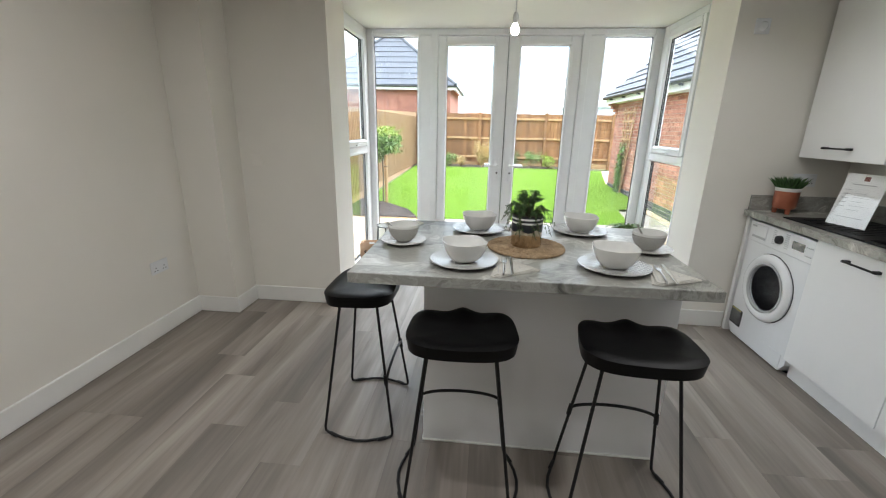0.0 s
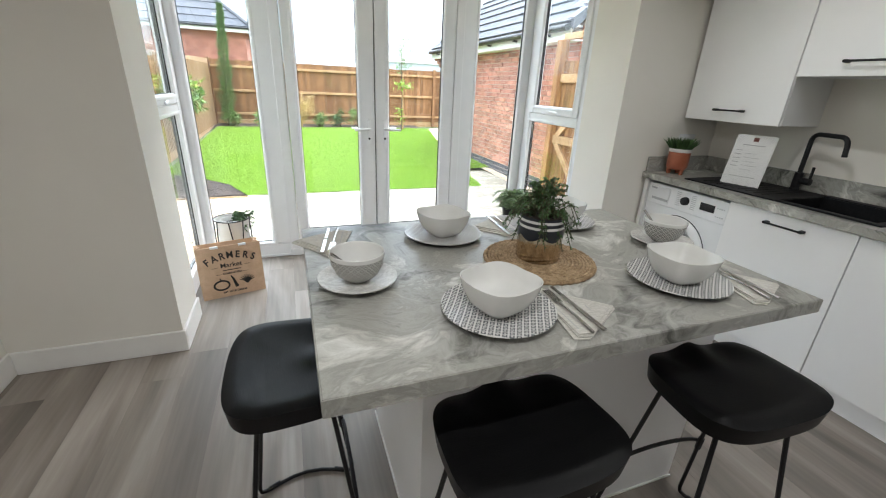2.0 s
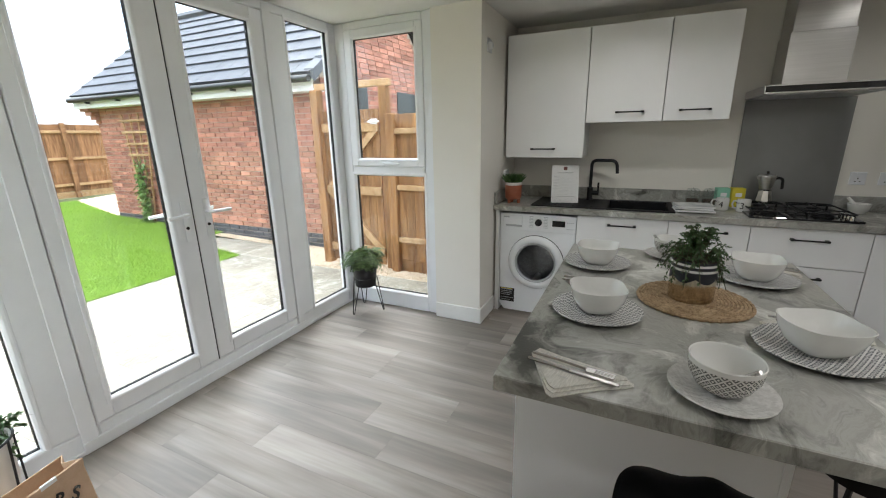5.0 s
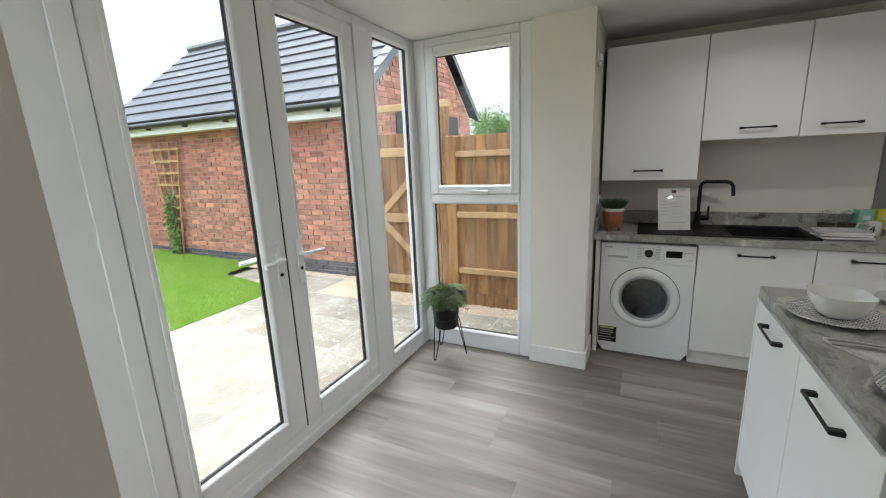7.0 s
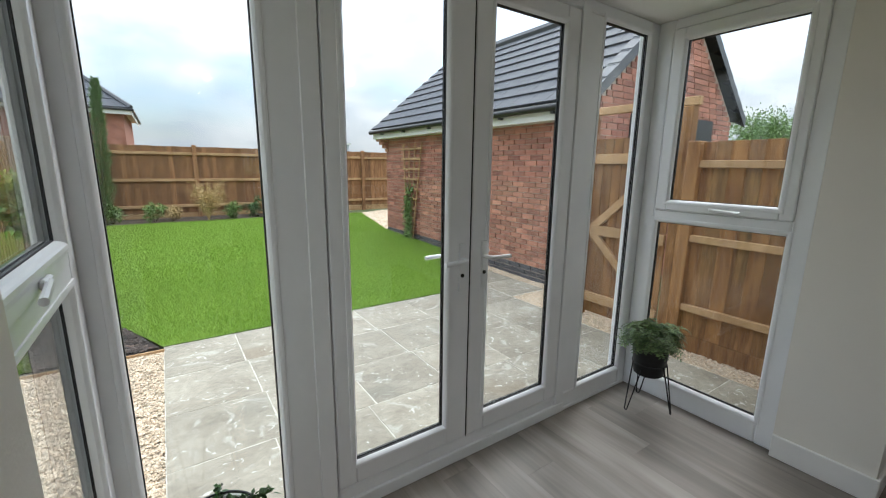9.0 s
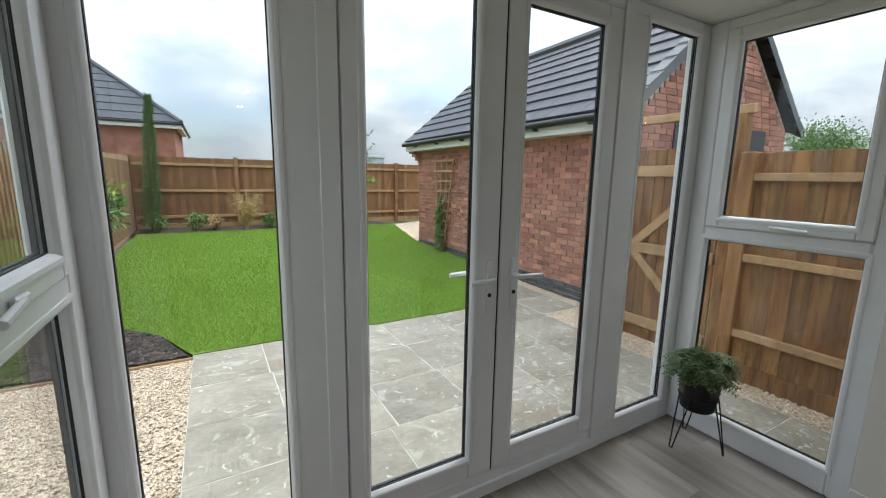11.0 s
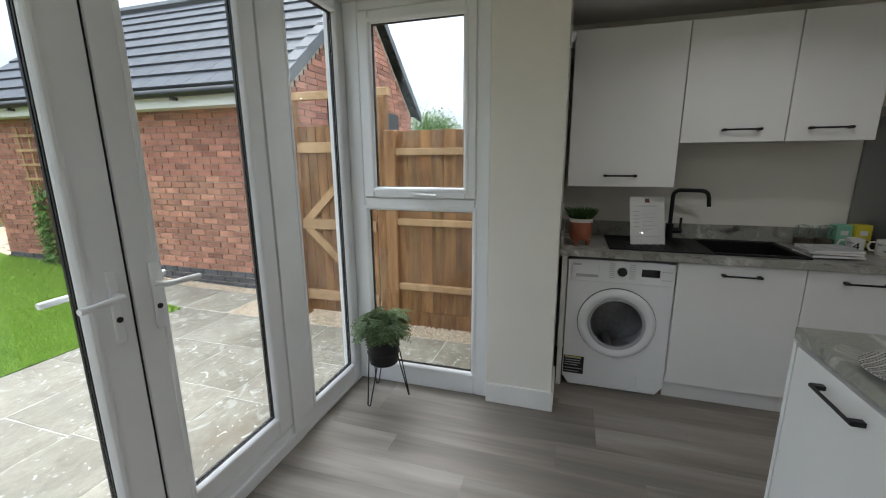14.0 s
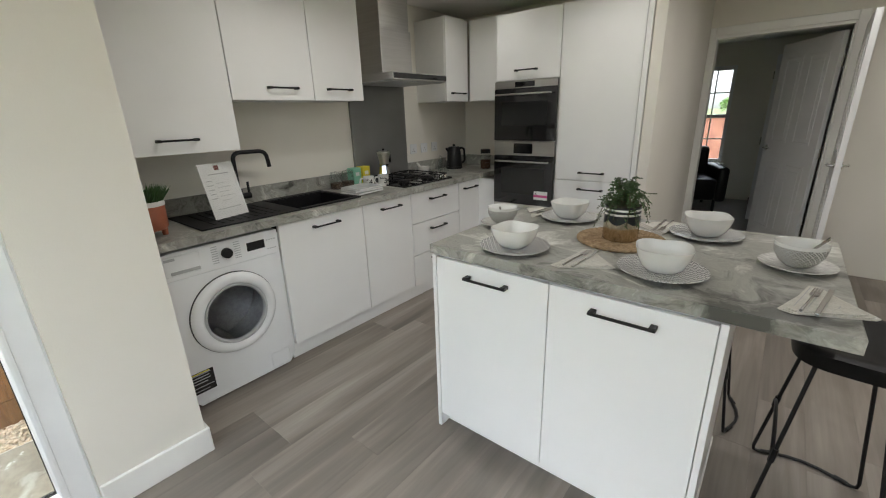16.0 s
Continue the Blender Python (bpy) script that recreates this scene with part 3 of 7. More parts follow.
wall("wall_west", box(XL - 0.3, XL, -1.2, YE, -0.1, H), "cream painted plaster wall with white skirting")
wall("wall_chimney", box(XL, -1.73, 3.215, YE, 0, H), "cream boxed-in pipe casing in the wall corner")
wall("wall_garden_west", box(XL - 0.3, -0.992, YE, 3.868, -0.1, H), "cream plaster wall ending at the bay opening")
wall("wall_garden_east", box(1.668, 2.9, YE, 3.868, -0.1, H), "cream plaster pier between bay and kitchen")
wall("wall_kitchen", box(XR, XR + 0.3, 0.0, YE, -0.1, H), "cream painted wall behind the kitchen units")
wall("wall_kitchen_end", box(0.62, XR + 0.3, 0.0, 0.27, -0.1, H), "cream painted wall behind the tall units")
wall("wall_nib", box(0.585, 0.655, YB, 0.845, -0.1, H), "cream plaster wall beside the tall units")
wall("wall_hall", multi((0.56, 0.9, YB - 0.12, YB, -0.1, H), (-2.4, -0.41, YB - 0.12, YB, -0.1, H), (-0.41, 0.56, YB - 0.12, YB, 2.03, H)), "cream plaster wall with a doorway to the lounge")
ceiling = setting(part("ceiling", box(-2.4, 2.9, -4.3, 3.868, H, H + 0.2), M_CEIL), "flat white plasterboard ceiling", "ceiling")
setting(part("ceiling_bay", box(BX0 - 0.12, BX1 + 0.12, 3.868, BY + 0.12, H, H + 0.2), M_CEIL), "flat white ceiling of the bay", "ceiling")
setting(part("roof_slab", multi((-2.6, 2.9, -4.5, 3.9, H + 0.2, H + 0.3), (BX0 - 0.16, BX1 + 0.16, 3.9, BY + 0.22, H + 0.2, H + 0.3)), M_FASCIA), "pale roof deck over the room", "roof")
floor = setting(part("floor", multi((-2.4, 2.9, -0.85, 3.89, -0.2, -0.006), (BX0 - 0.05, BX1 + 0.05, 3.89, BY + 0.05, -0.2, -0.006)), M_EARTH), "grey-brown wood-look plank floor", "floor")
setting(part("floor_lounge", box(-2.4, 2.9, -4.3, -0.85, -0.2, 0.0), M_CARPET), "grey cut-pile carpet", "carpet")

# lounge beyond the doorway
wall("wall_lounge_west", box(-2.7, -2.4, -4.3, YB, -0.1, H), "plain cream lounge wall")
wall("wall_lounge_east", box(2.6, 2.9, -4.3, 0.0, -0.1, H), "plain cream lounge wall")
wall("wall_lounge_south", multi((-2.4, 0.64, -4.3, -4.0, -0.1, H), (1.32, 2.9, -4.3, -4.0, -0.1, H), (0.64, 1.32, -4.3, -4.0, -0.1, 0.56), (0.64, 1.32, -4.3, -4.0, 2.0, H)), "plain cream lounge wall with a sash window")


def skirting(name, x0, x1, y0, y1, h=0.125):
    return setting(part(name, box(x0, x1, y0, y1, 0.0, h, 0.004), M_TRIM), "white gloss skirting board", "skirting board")


skirting("baseboard_1", XL, XL + 0.015, -0.79, 3.215)
skirting("baseboard_2", XL + 0.015, -1.715, 3.20, 3.215)
skirting("baseboard_3", -1.73, -1.715, 3.215, YE)
skirting("baseboard_4", -1.715, -0.977, YE - 0.015, YE)
skirting("baseboard_5", -0.992, -0.977, YE, 3.868)
skirting("baseboard_6", 1.653, 1.668, YE - 0.015, 3.868)
skirting("baseboard_7", 1.668, 1.985, YE - 0.015, YE)
skirting("baseboard_8", 0.570, 0.585, -0.76, 0.86)
skirting("baseboard_9", 0.585, 0.655, 0.845, 0.86)


# ---- bay windows and french doors ----
def bar(bm, x0, x1, y0, y1, z0, z1, b=0.008):
    return add_box(bm, x0, x1, y0, y1, z0, z1, b)


def pane(parent, x0, x1, y0, y1, z0, z1):
    ob = part("pane", box(x0, x1, y0, y1, z0, z1), M_GLASS, parent, "clear double glazing")
    ob.visible_shadow = False
    return ob


def ring(parent, name, material, a0, a1, z0, z1, axis, at, inner, profile):
    """A mitred moulding round an opening; profile gives (inset, depth towards the room) pairs."""
    verts, faces = [], []
    for inset, depth in profile:
        w = at + inner * depth
        for u, z in ((a0 + inset, z0 + inset), (a1 - inset, z0 + inset), (a1 - inset, z1 - inset), (a0 + inset, z1 - inset)):
            verts.append((u, w, z) if axis == "x" else (w, u, z))
    for k in range(len(profile) - 1):
        for c in range(4):
            d = (c + 1) % 4
            faces.append((4 * k + c, 4 * k + d, 4 * k + 4 + d, 4 * k + 4 + c))
    return many(name, verts, faces, material, parent)


def glazing(parent, a0, a1, z0, z1, axis, at, inner, face):
    """Double glazing in moulded beads; axis is the run's direction, at the glass plane, inner the room side (+1/-1), face the frame's depth before the glass."""
    def pick(u0, u1, w0, w1, q0, q1):
        return (u0, u1, w0, w1, q0, q1) if axis == "x" else (w0, w1, u0, u1, q0, q1)
    pane(parent, *pick(a0, a1, at - 0.004, at + 0.004, z0, z1))
    where = (a0, a1, z0, z1, axis, at, inner)
    ring(parent, "gasket", M_GASKET, *where, [(0.0115, 0.0045), (0.0115, 0.010), (0.006, 0.012)])
    ring(parent, "spacer_bar", M_GASKET, *where, [(0.0, -0.0045), (0.0105, -0.0045), (0.0105, -0.014), (0.0, -0.018)])
    ring(parent, "bead", M_UPVC, *where, [(0.0085, 0.008), (0.0085, 0.014), (0.006, face - 0.008), (0.001, face - 0.001), (-0.003, face + 0.0025), (-0.012, face + 0.0040), (-0.020, face + 0.0030), (-0.022, face - 0.001)])


DY0, DY1 = BY, BY + 0.052
front = setting(thing("window_bay_front", "", ""), "white uPVC bay frame with french doors and sidelights", "window")
for q in ((-1.0, 1.63, DY0, DY1, 2.255, H), (-1.0, -0.355, DY0, DY1, 0, 0.115), (0.985, 1.63, DY0, DY1, 0, 0.115), (-0.355, 0.985, DY0, DY1, 0, 0.112),
          (BX0 - 0.07, -1.0, DY0, DY1 + 0.03, 0, H), (1.63, BX1 + 0.07, DY0, DY1 + 0.03, 0, H), (-0.548, -0.357, DY0, DY1, 0.115, 2.255), (0.987, 1.182, DY0, DY1, 0.115, 2.255)):
    part("frame_bar", box(*q, 0.008), M_UPVC, front)
for q in ((-0.43, -0.362, DY0 - 0.008, DY0, 0.0, 2.30), (0.99, 1.06, DY0 - 0.008, DY0, 0.0, 2.30), (-0.43, 1.06, DY0 - 0.014, DY0 + 0.004, 0.0, 0.06), (BX0, BX1, DY0 - 0.010, DY0, 0.0, 0.022)):
    part("cover_strip", box(*q, 0.003), M_UPVC, front)
glazing(front, -1.0, -0.555, 0.125, 2.25, "x", BY + 0.030, -1, 0.030)
glazing(front, 1.19, 1.625, 0.125, 2.25, "x", BY + 0.030, -1, 0.030)


def french_leaf(name, x0, x1, hinge_left):
    leaf = setting(thing(name, "", ""), "white uPVC french door leaf, closed, with clear glass", "door")
    g0, g1 = (x0 + 0.078, x1 - 0.128) if hinge_left else (x0 + 0.107, x1 - 0.098)
    for q in ((x0, g0, DY0 - 0.004, DY1 - 0.004, 0.12, 2.25), (g1, x1, DY0 - 0.004, DY1 - 0.004, 0.12, 2.25), (g0, g1, DY0 - 0.004, DY1 - 0.004, 0.12, 0.215), (g0, g1, DY0 - 0.004, DY1 - 0.004, 2.175, 2.25)):
        part("stile" if q[5] - q[4] > 1 else "rail", box(*q, 0.006), M_UPVC, leaf)
    glazing(leaf, g0, g1, 0.215, 2.175, "x", BY + 0.024, -1, 0.028)
    if hinge_left:
        part("seal", box(x1 - 0.0015, x1 + 0.0015, DY0 - 0.0045, DY0 + 0.01, 0.12, 2.25), M_GASKET, leaf)
    hx = x1 - 0.052 if hinge_left else x0 + 0.075
    s = -1 if hinge_left else 1
    hz = 1.055
    lever = part("lever_handle", tube(rounded([(hx, DY0 - 0.006, hz), (hx, DY0 - 0.055, hz), (hx + s * 0.125, DY0 - 0.06, hz - 0.004)], 0.018), 0.010, 10), M_UPVC, leaf, "white lever handle", True)
    part("back_plate", box(hx - 0.016, hx + 0.016, DY0 - 0.014, DY0 - 0.004, 0.90, 1.13, 0.005, 2), M_UPVC, leaf)
    part("keyhole", lathe([(0.0, -0.003), (0.009, -0.003), (0.009, 0.003), (0.0, 0.003)], 16), M_INK, leaf).matrix_basis = pose(hx, DY0 - 0.015, 0.978, 90)
    part("outer_handle", tube(rounded([(hx, DY1 - 0.01, hz), (hx, DY1 + 0.05, hz), (hx + s * 0.125, DY1 + 0.055, hz - 0.004)], 0.018), 0.010, 10), M_UPVC, leaf, "white outside lever", True)
    return leaf


french_leaf("door_1", -0.355, 0.312, True)
french_leaf("door_2", 0.315, 0.985, False)


def side_window(name, xi, sgn):
    """Bay side light; xi is the room-side face, sgn +1 when outdoors lies towards +x."""
    w = setting(thing(name, "", ""), "white uPVC side window with opening top light", "window")
    x0, x1 = sorted((xi, xi + sgn * 0.052))
    for q in ((x0, x1, 3.87, 3.955, 0, H), (x0, x1, 4.645, BY, 0, H), (x0, x1, 3.955, 4.645, 0, 0.125), (x0, x1, 3.955, 4.645, 1.165, 1.225), (x0, x1, 3.955, 4.645, 2.255, H)):
        part("frame_bar", box(*q, 0.008), M_UPVC, w)
    sx0, sx1 = sorted((xi - sgn * 0.012, xi + sgn * 0.05))
    bm = bmesh.new()
    for q in ((sx0, sx1, 3.95, 4.01, 1.225, 2.255), (sx0, sx1, 4.575, 4.64, 1.225, 2.255), (sx0, sx1, 4.01, 4.575, 1.225, 1.275), (sx0, sx1, 4.01, 4.575, 2.20, 2.255)):
        bar(bm, *q, 0.006)
    sash = part("sash", bm, M_UPVC, w)
    glazing(w, 3.965, 4.635, 0.135, 1.155, "y", xi + sgn * 0.035, -sgn, 0.035)
    glazing(w, 4.015, 4.570, 1.280, 2.195, "y", xi + sgn * 0.018, -sgn, 0.030)
    hx = xi - sgn * 0.025
    part("handle", tube(rounded([(xi - sgn * 0.010, 4.30, 1.248), (hx, 4.30, 1.248), (hx - sgn * 0.012, 4.17, 1.243)], 0.01), 0.008, 8), M_UPVC, w, "white window handle", True)
    part("handle_base", box(*sorted((xi - sgn * 0.013, xi - sgn * 0.026)), 4.27, 4.33, 1.238, 1.258, 0.004), M_UPVC, w)
    return w


side_window("window_bay_east", BX1, 1)
side_window("window_bay_west", BX0, -1)


# ---- kitchen ----
def bar_handle(parent, length, m):
    """Flat black bar on two feet, lying along x, standing proud towards -y, at the pose m."""
    bm = bmesh.new()
    add_box(bm, -length / 2, length / 2, -0.034, -0.027, -0.005, 0.005, 0.0015)
    for s in (-1, 1):
        add_box(bm, s * (length / 2 - 0.010) - 0.010, s * (length / 2 - 0.010) + 0.010, -0.031, 0.001, -0.007, 0.007, 0.002)
    h = part("handle", bm, M_BLACK, parent, "matt black bar handle")
    h.matrix_basis = m
    return h


# a base or wall unit is built with its front towards -y in its own frame: x from 0 to w, front at y = 0, back at y = d
def unit(name, label, w, d, z0, z1, at, turn, fronts, category="cabinet", group="", plinth=0.0):
    u = thing(name, label, category, at, turn, group)
    part("body", box(0.001, w - 0.001, 0.021, d, z0, z1, 0.001), M_CABSIDE, u)
    for x0, x1, q0, q1, hz, hx in fronts:
        dr = part("door", box(x0 + 0.0022, x1 - 0.0022, 0.0, 0.019, q0 + 0.0018, q1 - 0.0018, 0.0016, 2), M_CAB, u)
        if hz is not None:
            bar_handle(dr, 0.19, pose(hx, 0, hz))
    if plinth:
        part("plinth", box(0.0, w, 0.05, 0.066, 0.0, plinth), M_CAB, u)
    return u


PX = 1.985
E90 = -90  # fronts towards -x
def run(name, label, y_hi, y_lo, fronts, z0=0.115, z1=0.868, front_x=PX, d=0.57, plinth=0.11, group="base units"):
    return unit(name, label, y_hi - y_lo, d, z0, z1, (front_x, y_hi, 0), E90, fronts, "cabinet", group, plinth)


run("base_cabinet", "white handled base cabinet under the sink", 2.832, 2.226, [(0, 0.606, 0.115, 0.866, 0.81, 0.31)], z1=0.66)
run("base_cabinet", "white handled base cabinet beside the hob drawers", 2.225, 1.761, [(0, 0.464, 0.115, 0.866, 0.81, 0.25)])
run("drawer_unit", "white three-drawer base unit under the hob", 1.760, 1.166, [(0, 0.594, 0.628, 0.866, 0.80, 0.30), (0, 0.594, 0.372, 0.626, 0.56, 0.30), (0, 0.594, 0.115, 0.370, 0.31, 0.30)])
run("base_cabinet", "narrow white base cabinet in the kitchen corner", 1.165, 0.862, [(0, 0.303, 0.115, 0.866, 0.81, 0.16)])
part_ob = thing("corner_filler", "white filler panel in the kitchen corner", "panel", (1.81, 0.845, 0))
part("panel", box(0, 0.195, 0.0, 0.016, 0.0, 0.868, 0.001), M_CAB, part_ob)
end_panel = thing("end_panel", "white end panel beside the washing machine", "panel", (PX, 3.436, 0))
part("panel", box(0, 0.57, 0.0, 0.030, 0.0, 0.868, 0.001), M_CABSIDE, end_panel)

top = thing("kitchen_worktop", "grey marbled laminate worktop with square edge", "worktop", (1.965, 0.28, 0.87))
for q in ((0.0, 0.592, 0.0, 1.945), (0.0, 0.592, 2.36, 3.203), (0.0, 0.100, 1.945, 2.36), (0.475, 0.592, 1.945, 2.36)):
    part("top", box(*q, 0.0, 0.040), M_MARBLE, top)
up = thing("upstand", "grey marbled laminate upstand along the wall", "upstand", (2.540, 0.28, 0.911))
part("strip", box(0.0, 0.018, 0.0, 3.203, 0.0, 0.10, 0.002), M_MARBLE, up)
part("strip", box(-0.555, -0.001, 3.185, 3.203, 0.0, 0.10, 0.002), M_MARBLE, up)
part("strip", box(-0.72, -0.001, -0.008, 0.008, 0.0, 0.10, 0.002), M_MARBLE, up)


def wall_unit(name, label, y_hi, y_lo, z0, hx=None):
    w = y_hi - y_lo
    return unit(name, label, w, 0.345, z0, 2.19, (2.212, y_hi, 0), E90, [(0, w, z0 - 0.004, 2.192, z0 + 0.065, hx or w / 2)], "cabinet", "wall units")


wall_unit("wall_cabinet", "tall white wall cabinet over the sink drainer", 3.465, 2.851, 1.276)
wall_unit("wall_cabinet", "white wall cabinet over the sink", 2.849, 2.336, 1.534, 0.30)
wall_unit("wall_cabinet", "white wall cabinet beside the cooker hood", 2.334, 1.938, 1.534, 0.19)
wall_unit("wall_cabinet", "narrow white wall cabinet in the kitchen corner", 1.015, 0.70, 1.534, 0.16)
corner = thing("corner_wall_panel", "white corner wall unit panel", "cabinet", (1.812, 0.284, 1.534))
part("panel", box(0, 0.385, 0.0, 0.41, 0, 0.656, 0.001), M_CAB, corner)

# tall units, fronts towards +y
TY = 0.862
oven_tower = unit("oven_housing", "tall white oven housing with top cupboard", 0.55, 0.57, 0.115, 2.145, (1.81, TY, 0), 180, [(0, 0.55, 1.665, 2.147, 1.735, 0.275), (0, 0.55, 0.115, 0.645, None, 0)], "cabinet", "tall units", 0.11)
fridge = unit("fridge_housing", "tall white integrated fridge freezer housing", 0.565, 0.57, 0.115, 2.145, (1.258, TY, 0), 180, [(0, 0.565, 0.915, 2.147, 0.975, 0.29), (0, 0.565, 0.115, 0.912, 0.85, 0.29)], "cabinet", "tall units", 0.11)
tall_end = thing("tall_end_panel", "white end panel beside the fridge housing", "panel", (0.66, 0.283, 0))
part("panel", box(0, 0.031, 0, 0.585, 0, 2.145, 0.001), M_CAB, tall_end)


def oven(name, label, z0, z1, panel, big):
    o = thing(name, label, "oven", (1.535, TY + 0.001, z0))
    hgt = z1 - z0
    part("body", box(-0.272, 0.272, 0.0, 0.010, 0, hgt, 0.002), M_DARKGLASS, o)
    part("control_panel", box(-0.272, 0.272, 0.010, 0.022, hgt - panel, hgt, 0.002), M_STEEL, o, "brushed steel control panel")
    part("display", box(-0.085, 0.085, 0.022, 0.0235, hgt - panel * 0.85, hgt - panel * 0.15), M_DARKGLASS, o)
    dr = part("door", box(-0.272, 0.272, 0.010, 0.026, 0.03 if big else 0.0, hgt - panel - 0.004, 0.003), M_DARKGLASS, o, "black glass oven door")
    part("door_window", box(-0.20, 0.20, 0.026, 0.0268, 0.12, hgt - panel - 0.10), mat("oven_window_tint", (0.018, 0.019, 0.02), rough=0.05), dr)
    zz = hgt - panel - 0.045
    part("rail", tube([(-0.24, 0.062, zz), (0.24, 0.062, zz)], 0.007, 10), M_STEEL, dr, "steel bar handle", True)
    for s in (-1, 1):
        part("rail_foot", tube([(s * 0.225, 0.024, zz), (s * 0.225, 0.062, zz)], 0.006, 8), M_STEEL, dr)
    if big:
        part("trim", box(-0.272, 0.272, 0.010, 0.022, 0, 0.028), M_STEEL, o)
    return o


oven("compact_oven", "black glass compact oven with steel trim", 1.205, 1.660, 0.055, False)
big_oven = oven("built_in_oven", "black glass built-in single oven with steel trim", 0.650, 1.200, 0.115, True)
tag = part("guarantee_label", box(-0.235, -0.115, 0.0265, 0.0275, 0.085, 0.155), M_PAPER, big_oven, "white and pink guarantee label")
part("print_band", box(-0.235, -0.115, 0.0275, 0.0282, 0.105, 0.125), M_PINK, tag)
text_mesh("print_number", "2", 0.045, M_INK, tag, pose(-0.132, 0.0279, 0.142, 90, 0, 180))

# cooker hood
hood = thing("cooker_hood", "brushed steel chimney cooker hood", "cooker hood", (2.555, 1.52, 1.665))
part("canopy", box(-0.515, 0, -0.292, 0.292, 0, 0.052, 0.003), M_STEEL, hood)
part("control_strip", box(-0.520, -0.514, -0.285, 0.285, 0.010, 0.044, 0.001), M_DARKGLASS, hood)
part("lower_chimney", box(-0.275, 0, -0.160, 0.160, 0.053, 0.37, 0.002), M_STEEL, hood)
part("upper_chimney", box(-0.266, 0, -0.151, 0.151, 0.371, 0.648, 0.002), M_STEEL, hood)
part("filter", box(-0.49, -0.03, -0.27, 0.27, -0.006, 0.0), M_GREYPL, hood)

splash = thing("splashback", "dark grey glass splashback behind the hob", "splashback", (2.553, 1.205, 0.912))
part("sheet", box(-0.016, 0.006, 0, 0.60, 0, 0.75, 0.001), M_SPLASH, splash)

# washing machine
wm = thing("washing_machine", "white front-loading washing machine under the worktop", "washing machine", (2.003, 3.132, 0.0), -90)
bm = bmesh.new()
N = 48
outer_ring, inner_ring, deep_ring = [], [], []
for i in range(N):
    a = 2 * math.pi * i / N
    c, s = math.cos(a), math.sin(a)
    k = min(0.297 / max(abs(c), 1e-6), (0.393 if s > 0 else 0.443) / max(abs(s), 1e-6))
    outer_ring.append(bm.verts.new((k * c, 0.0, 0.455 + k * s)))
    inner_ring.append(bm.verts.new((0.17 * c, 0.0, 0.455 + 0.17 * s)))
    deep_ring.append(bm.verts.new((k * c, 0.53, 0.455 + k * s)))
for i in range(N):
    j = (i + 1) % N
    bm.faces.new((outer_ring[i], outer_ring[j], inner_ring[j], inner_ring[i]))
    bm.faces.new((outer_ring[j], outer_ring[i], deep_ring[i], deep_ring[j]))
bm.faces.new(deep_ring)
bmesh.ops.recalc_face_normals(bm, faces=bm.faces)
part("body", bm, M_APPL, wm)
for sx in (-0.25, 0.25):
    for sy in (0.06, 0.47):
        part("foot", lathe([(0.0, 0), (0.02, 0), (0.02, 0.013), (0.0, 0.013)], 12), M_BLACK, wm).matrix_basis = pose(sx, sy, 0)
part("control_panel", box(-0.296, 0.296, -0.006, 0.0, 0.712, 0.846, 0.003), M_APPL, wm)
drawer = part("soap_drawer", box(-0.275, -0.115, -0.010, -0.0055, 0.735, 0.832, 0.003), M_APPL, wm)
part("grip", box(-0.25, -0.12, -0.012, -0.0095, 0.742, 0.758, 0.002), M_GREYPL, drawer)
part("maker_mark", box(-0.268, -0.222, -0.0113, -0.0098, 0.812, 0.824), M_GREYPL, drawer)
knob = part("dial", lathe([(0.0, 0), (0.027, 0), (0.025, 0.02), (0.018, 0.024), (0.0, 0.024)], 28), M_BLACK, wm, "black programme dial", True)
knob.matrix_basis = pose(0.012, -0.006, 0.785, 90)
part("display", box(0.118, 0.215, -0.0075, -0.0055, 0.762, 0.808), M_DARKGLASS, wm)
for i in range(8):
    for x0, x1 in ((-0.060, -0.030), (0.052, 0.084)):
        part("programme_mark", box(x0, x1, -0.0072, -0.0058, 0.744 + i * 0.012, 0.748 + i * 0.012), M_GREYPL, wm)
for i in range(4):
    for z in (0.745, 0.795):
        part("button_mark", box(0.228 + 0.014 * i, 0.236 + 0.014 * i, -0.0072, -0.0058, z, z + 0.006), M_GREYPL, wm)
porthole = part("porthole_ring", lathe([(0.160, 0.0), (0.218, 0.0), (0.222, 0.012), (0.214, 0.024), (0.196, 0.034), (0.172, 0.030), (0.160, 0.018), (0.152, 0.004)], 56), M_APPL, wm, "white porthole door", True)
porthole.matrix_basis = pose(0.0, 0.001, 0.455, 90)
# thin dark ring: the shade in the door's gap, put in as colour
part("shadow_gap", lathe([(0.219, -0.002), (0.2195, 0.0030), (0.2250, 0.0030), (0.2255, -0.002)], 56), mat("door_gap_shade", (0.05, 0.05, 0.054), rough=0.5), porthole, "dark ring painted as the shade round the door", True)
inner = part("chrome_ring", lathe([(0.160, 0.012), (0.164, 0.030), (0.154, 0.030), (0.146, 0.014)], 56), M_GREYPL, porthole, "", True)
part("drum", lathe([(0.0, -0.28), (0.235, -0.28), (0.235, -0.02), (0.165, 0.0)], 48), mat("drum_steel", (0.36, 0.36, 0.37), (0.46, 0.46, 0.47), rough=0.35, metal=1.0, scale=40), porthole, "", True)
for k in range(3):
    a = 2 * math.pi * k / 3 + 0.4
    part("drum_fin", tube([(0.20 * math.cos(a), 0.20 * math.sin(a), -0.26), (0.205 * math.cos(a), 0.205 * math.sin(a), -0.05)], 0.028, 8), M_STEEL, porthole, "", True)
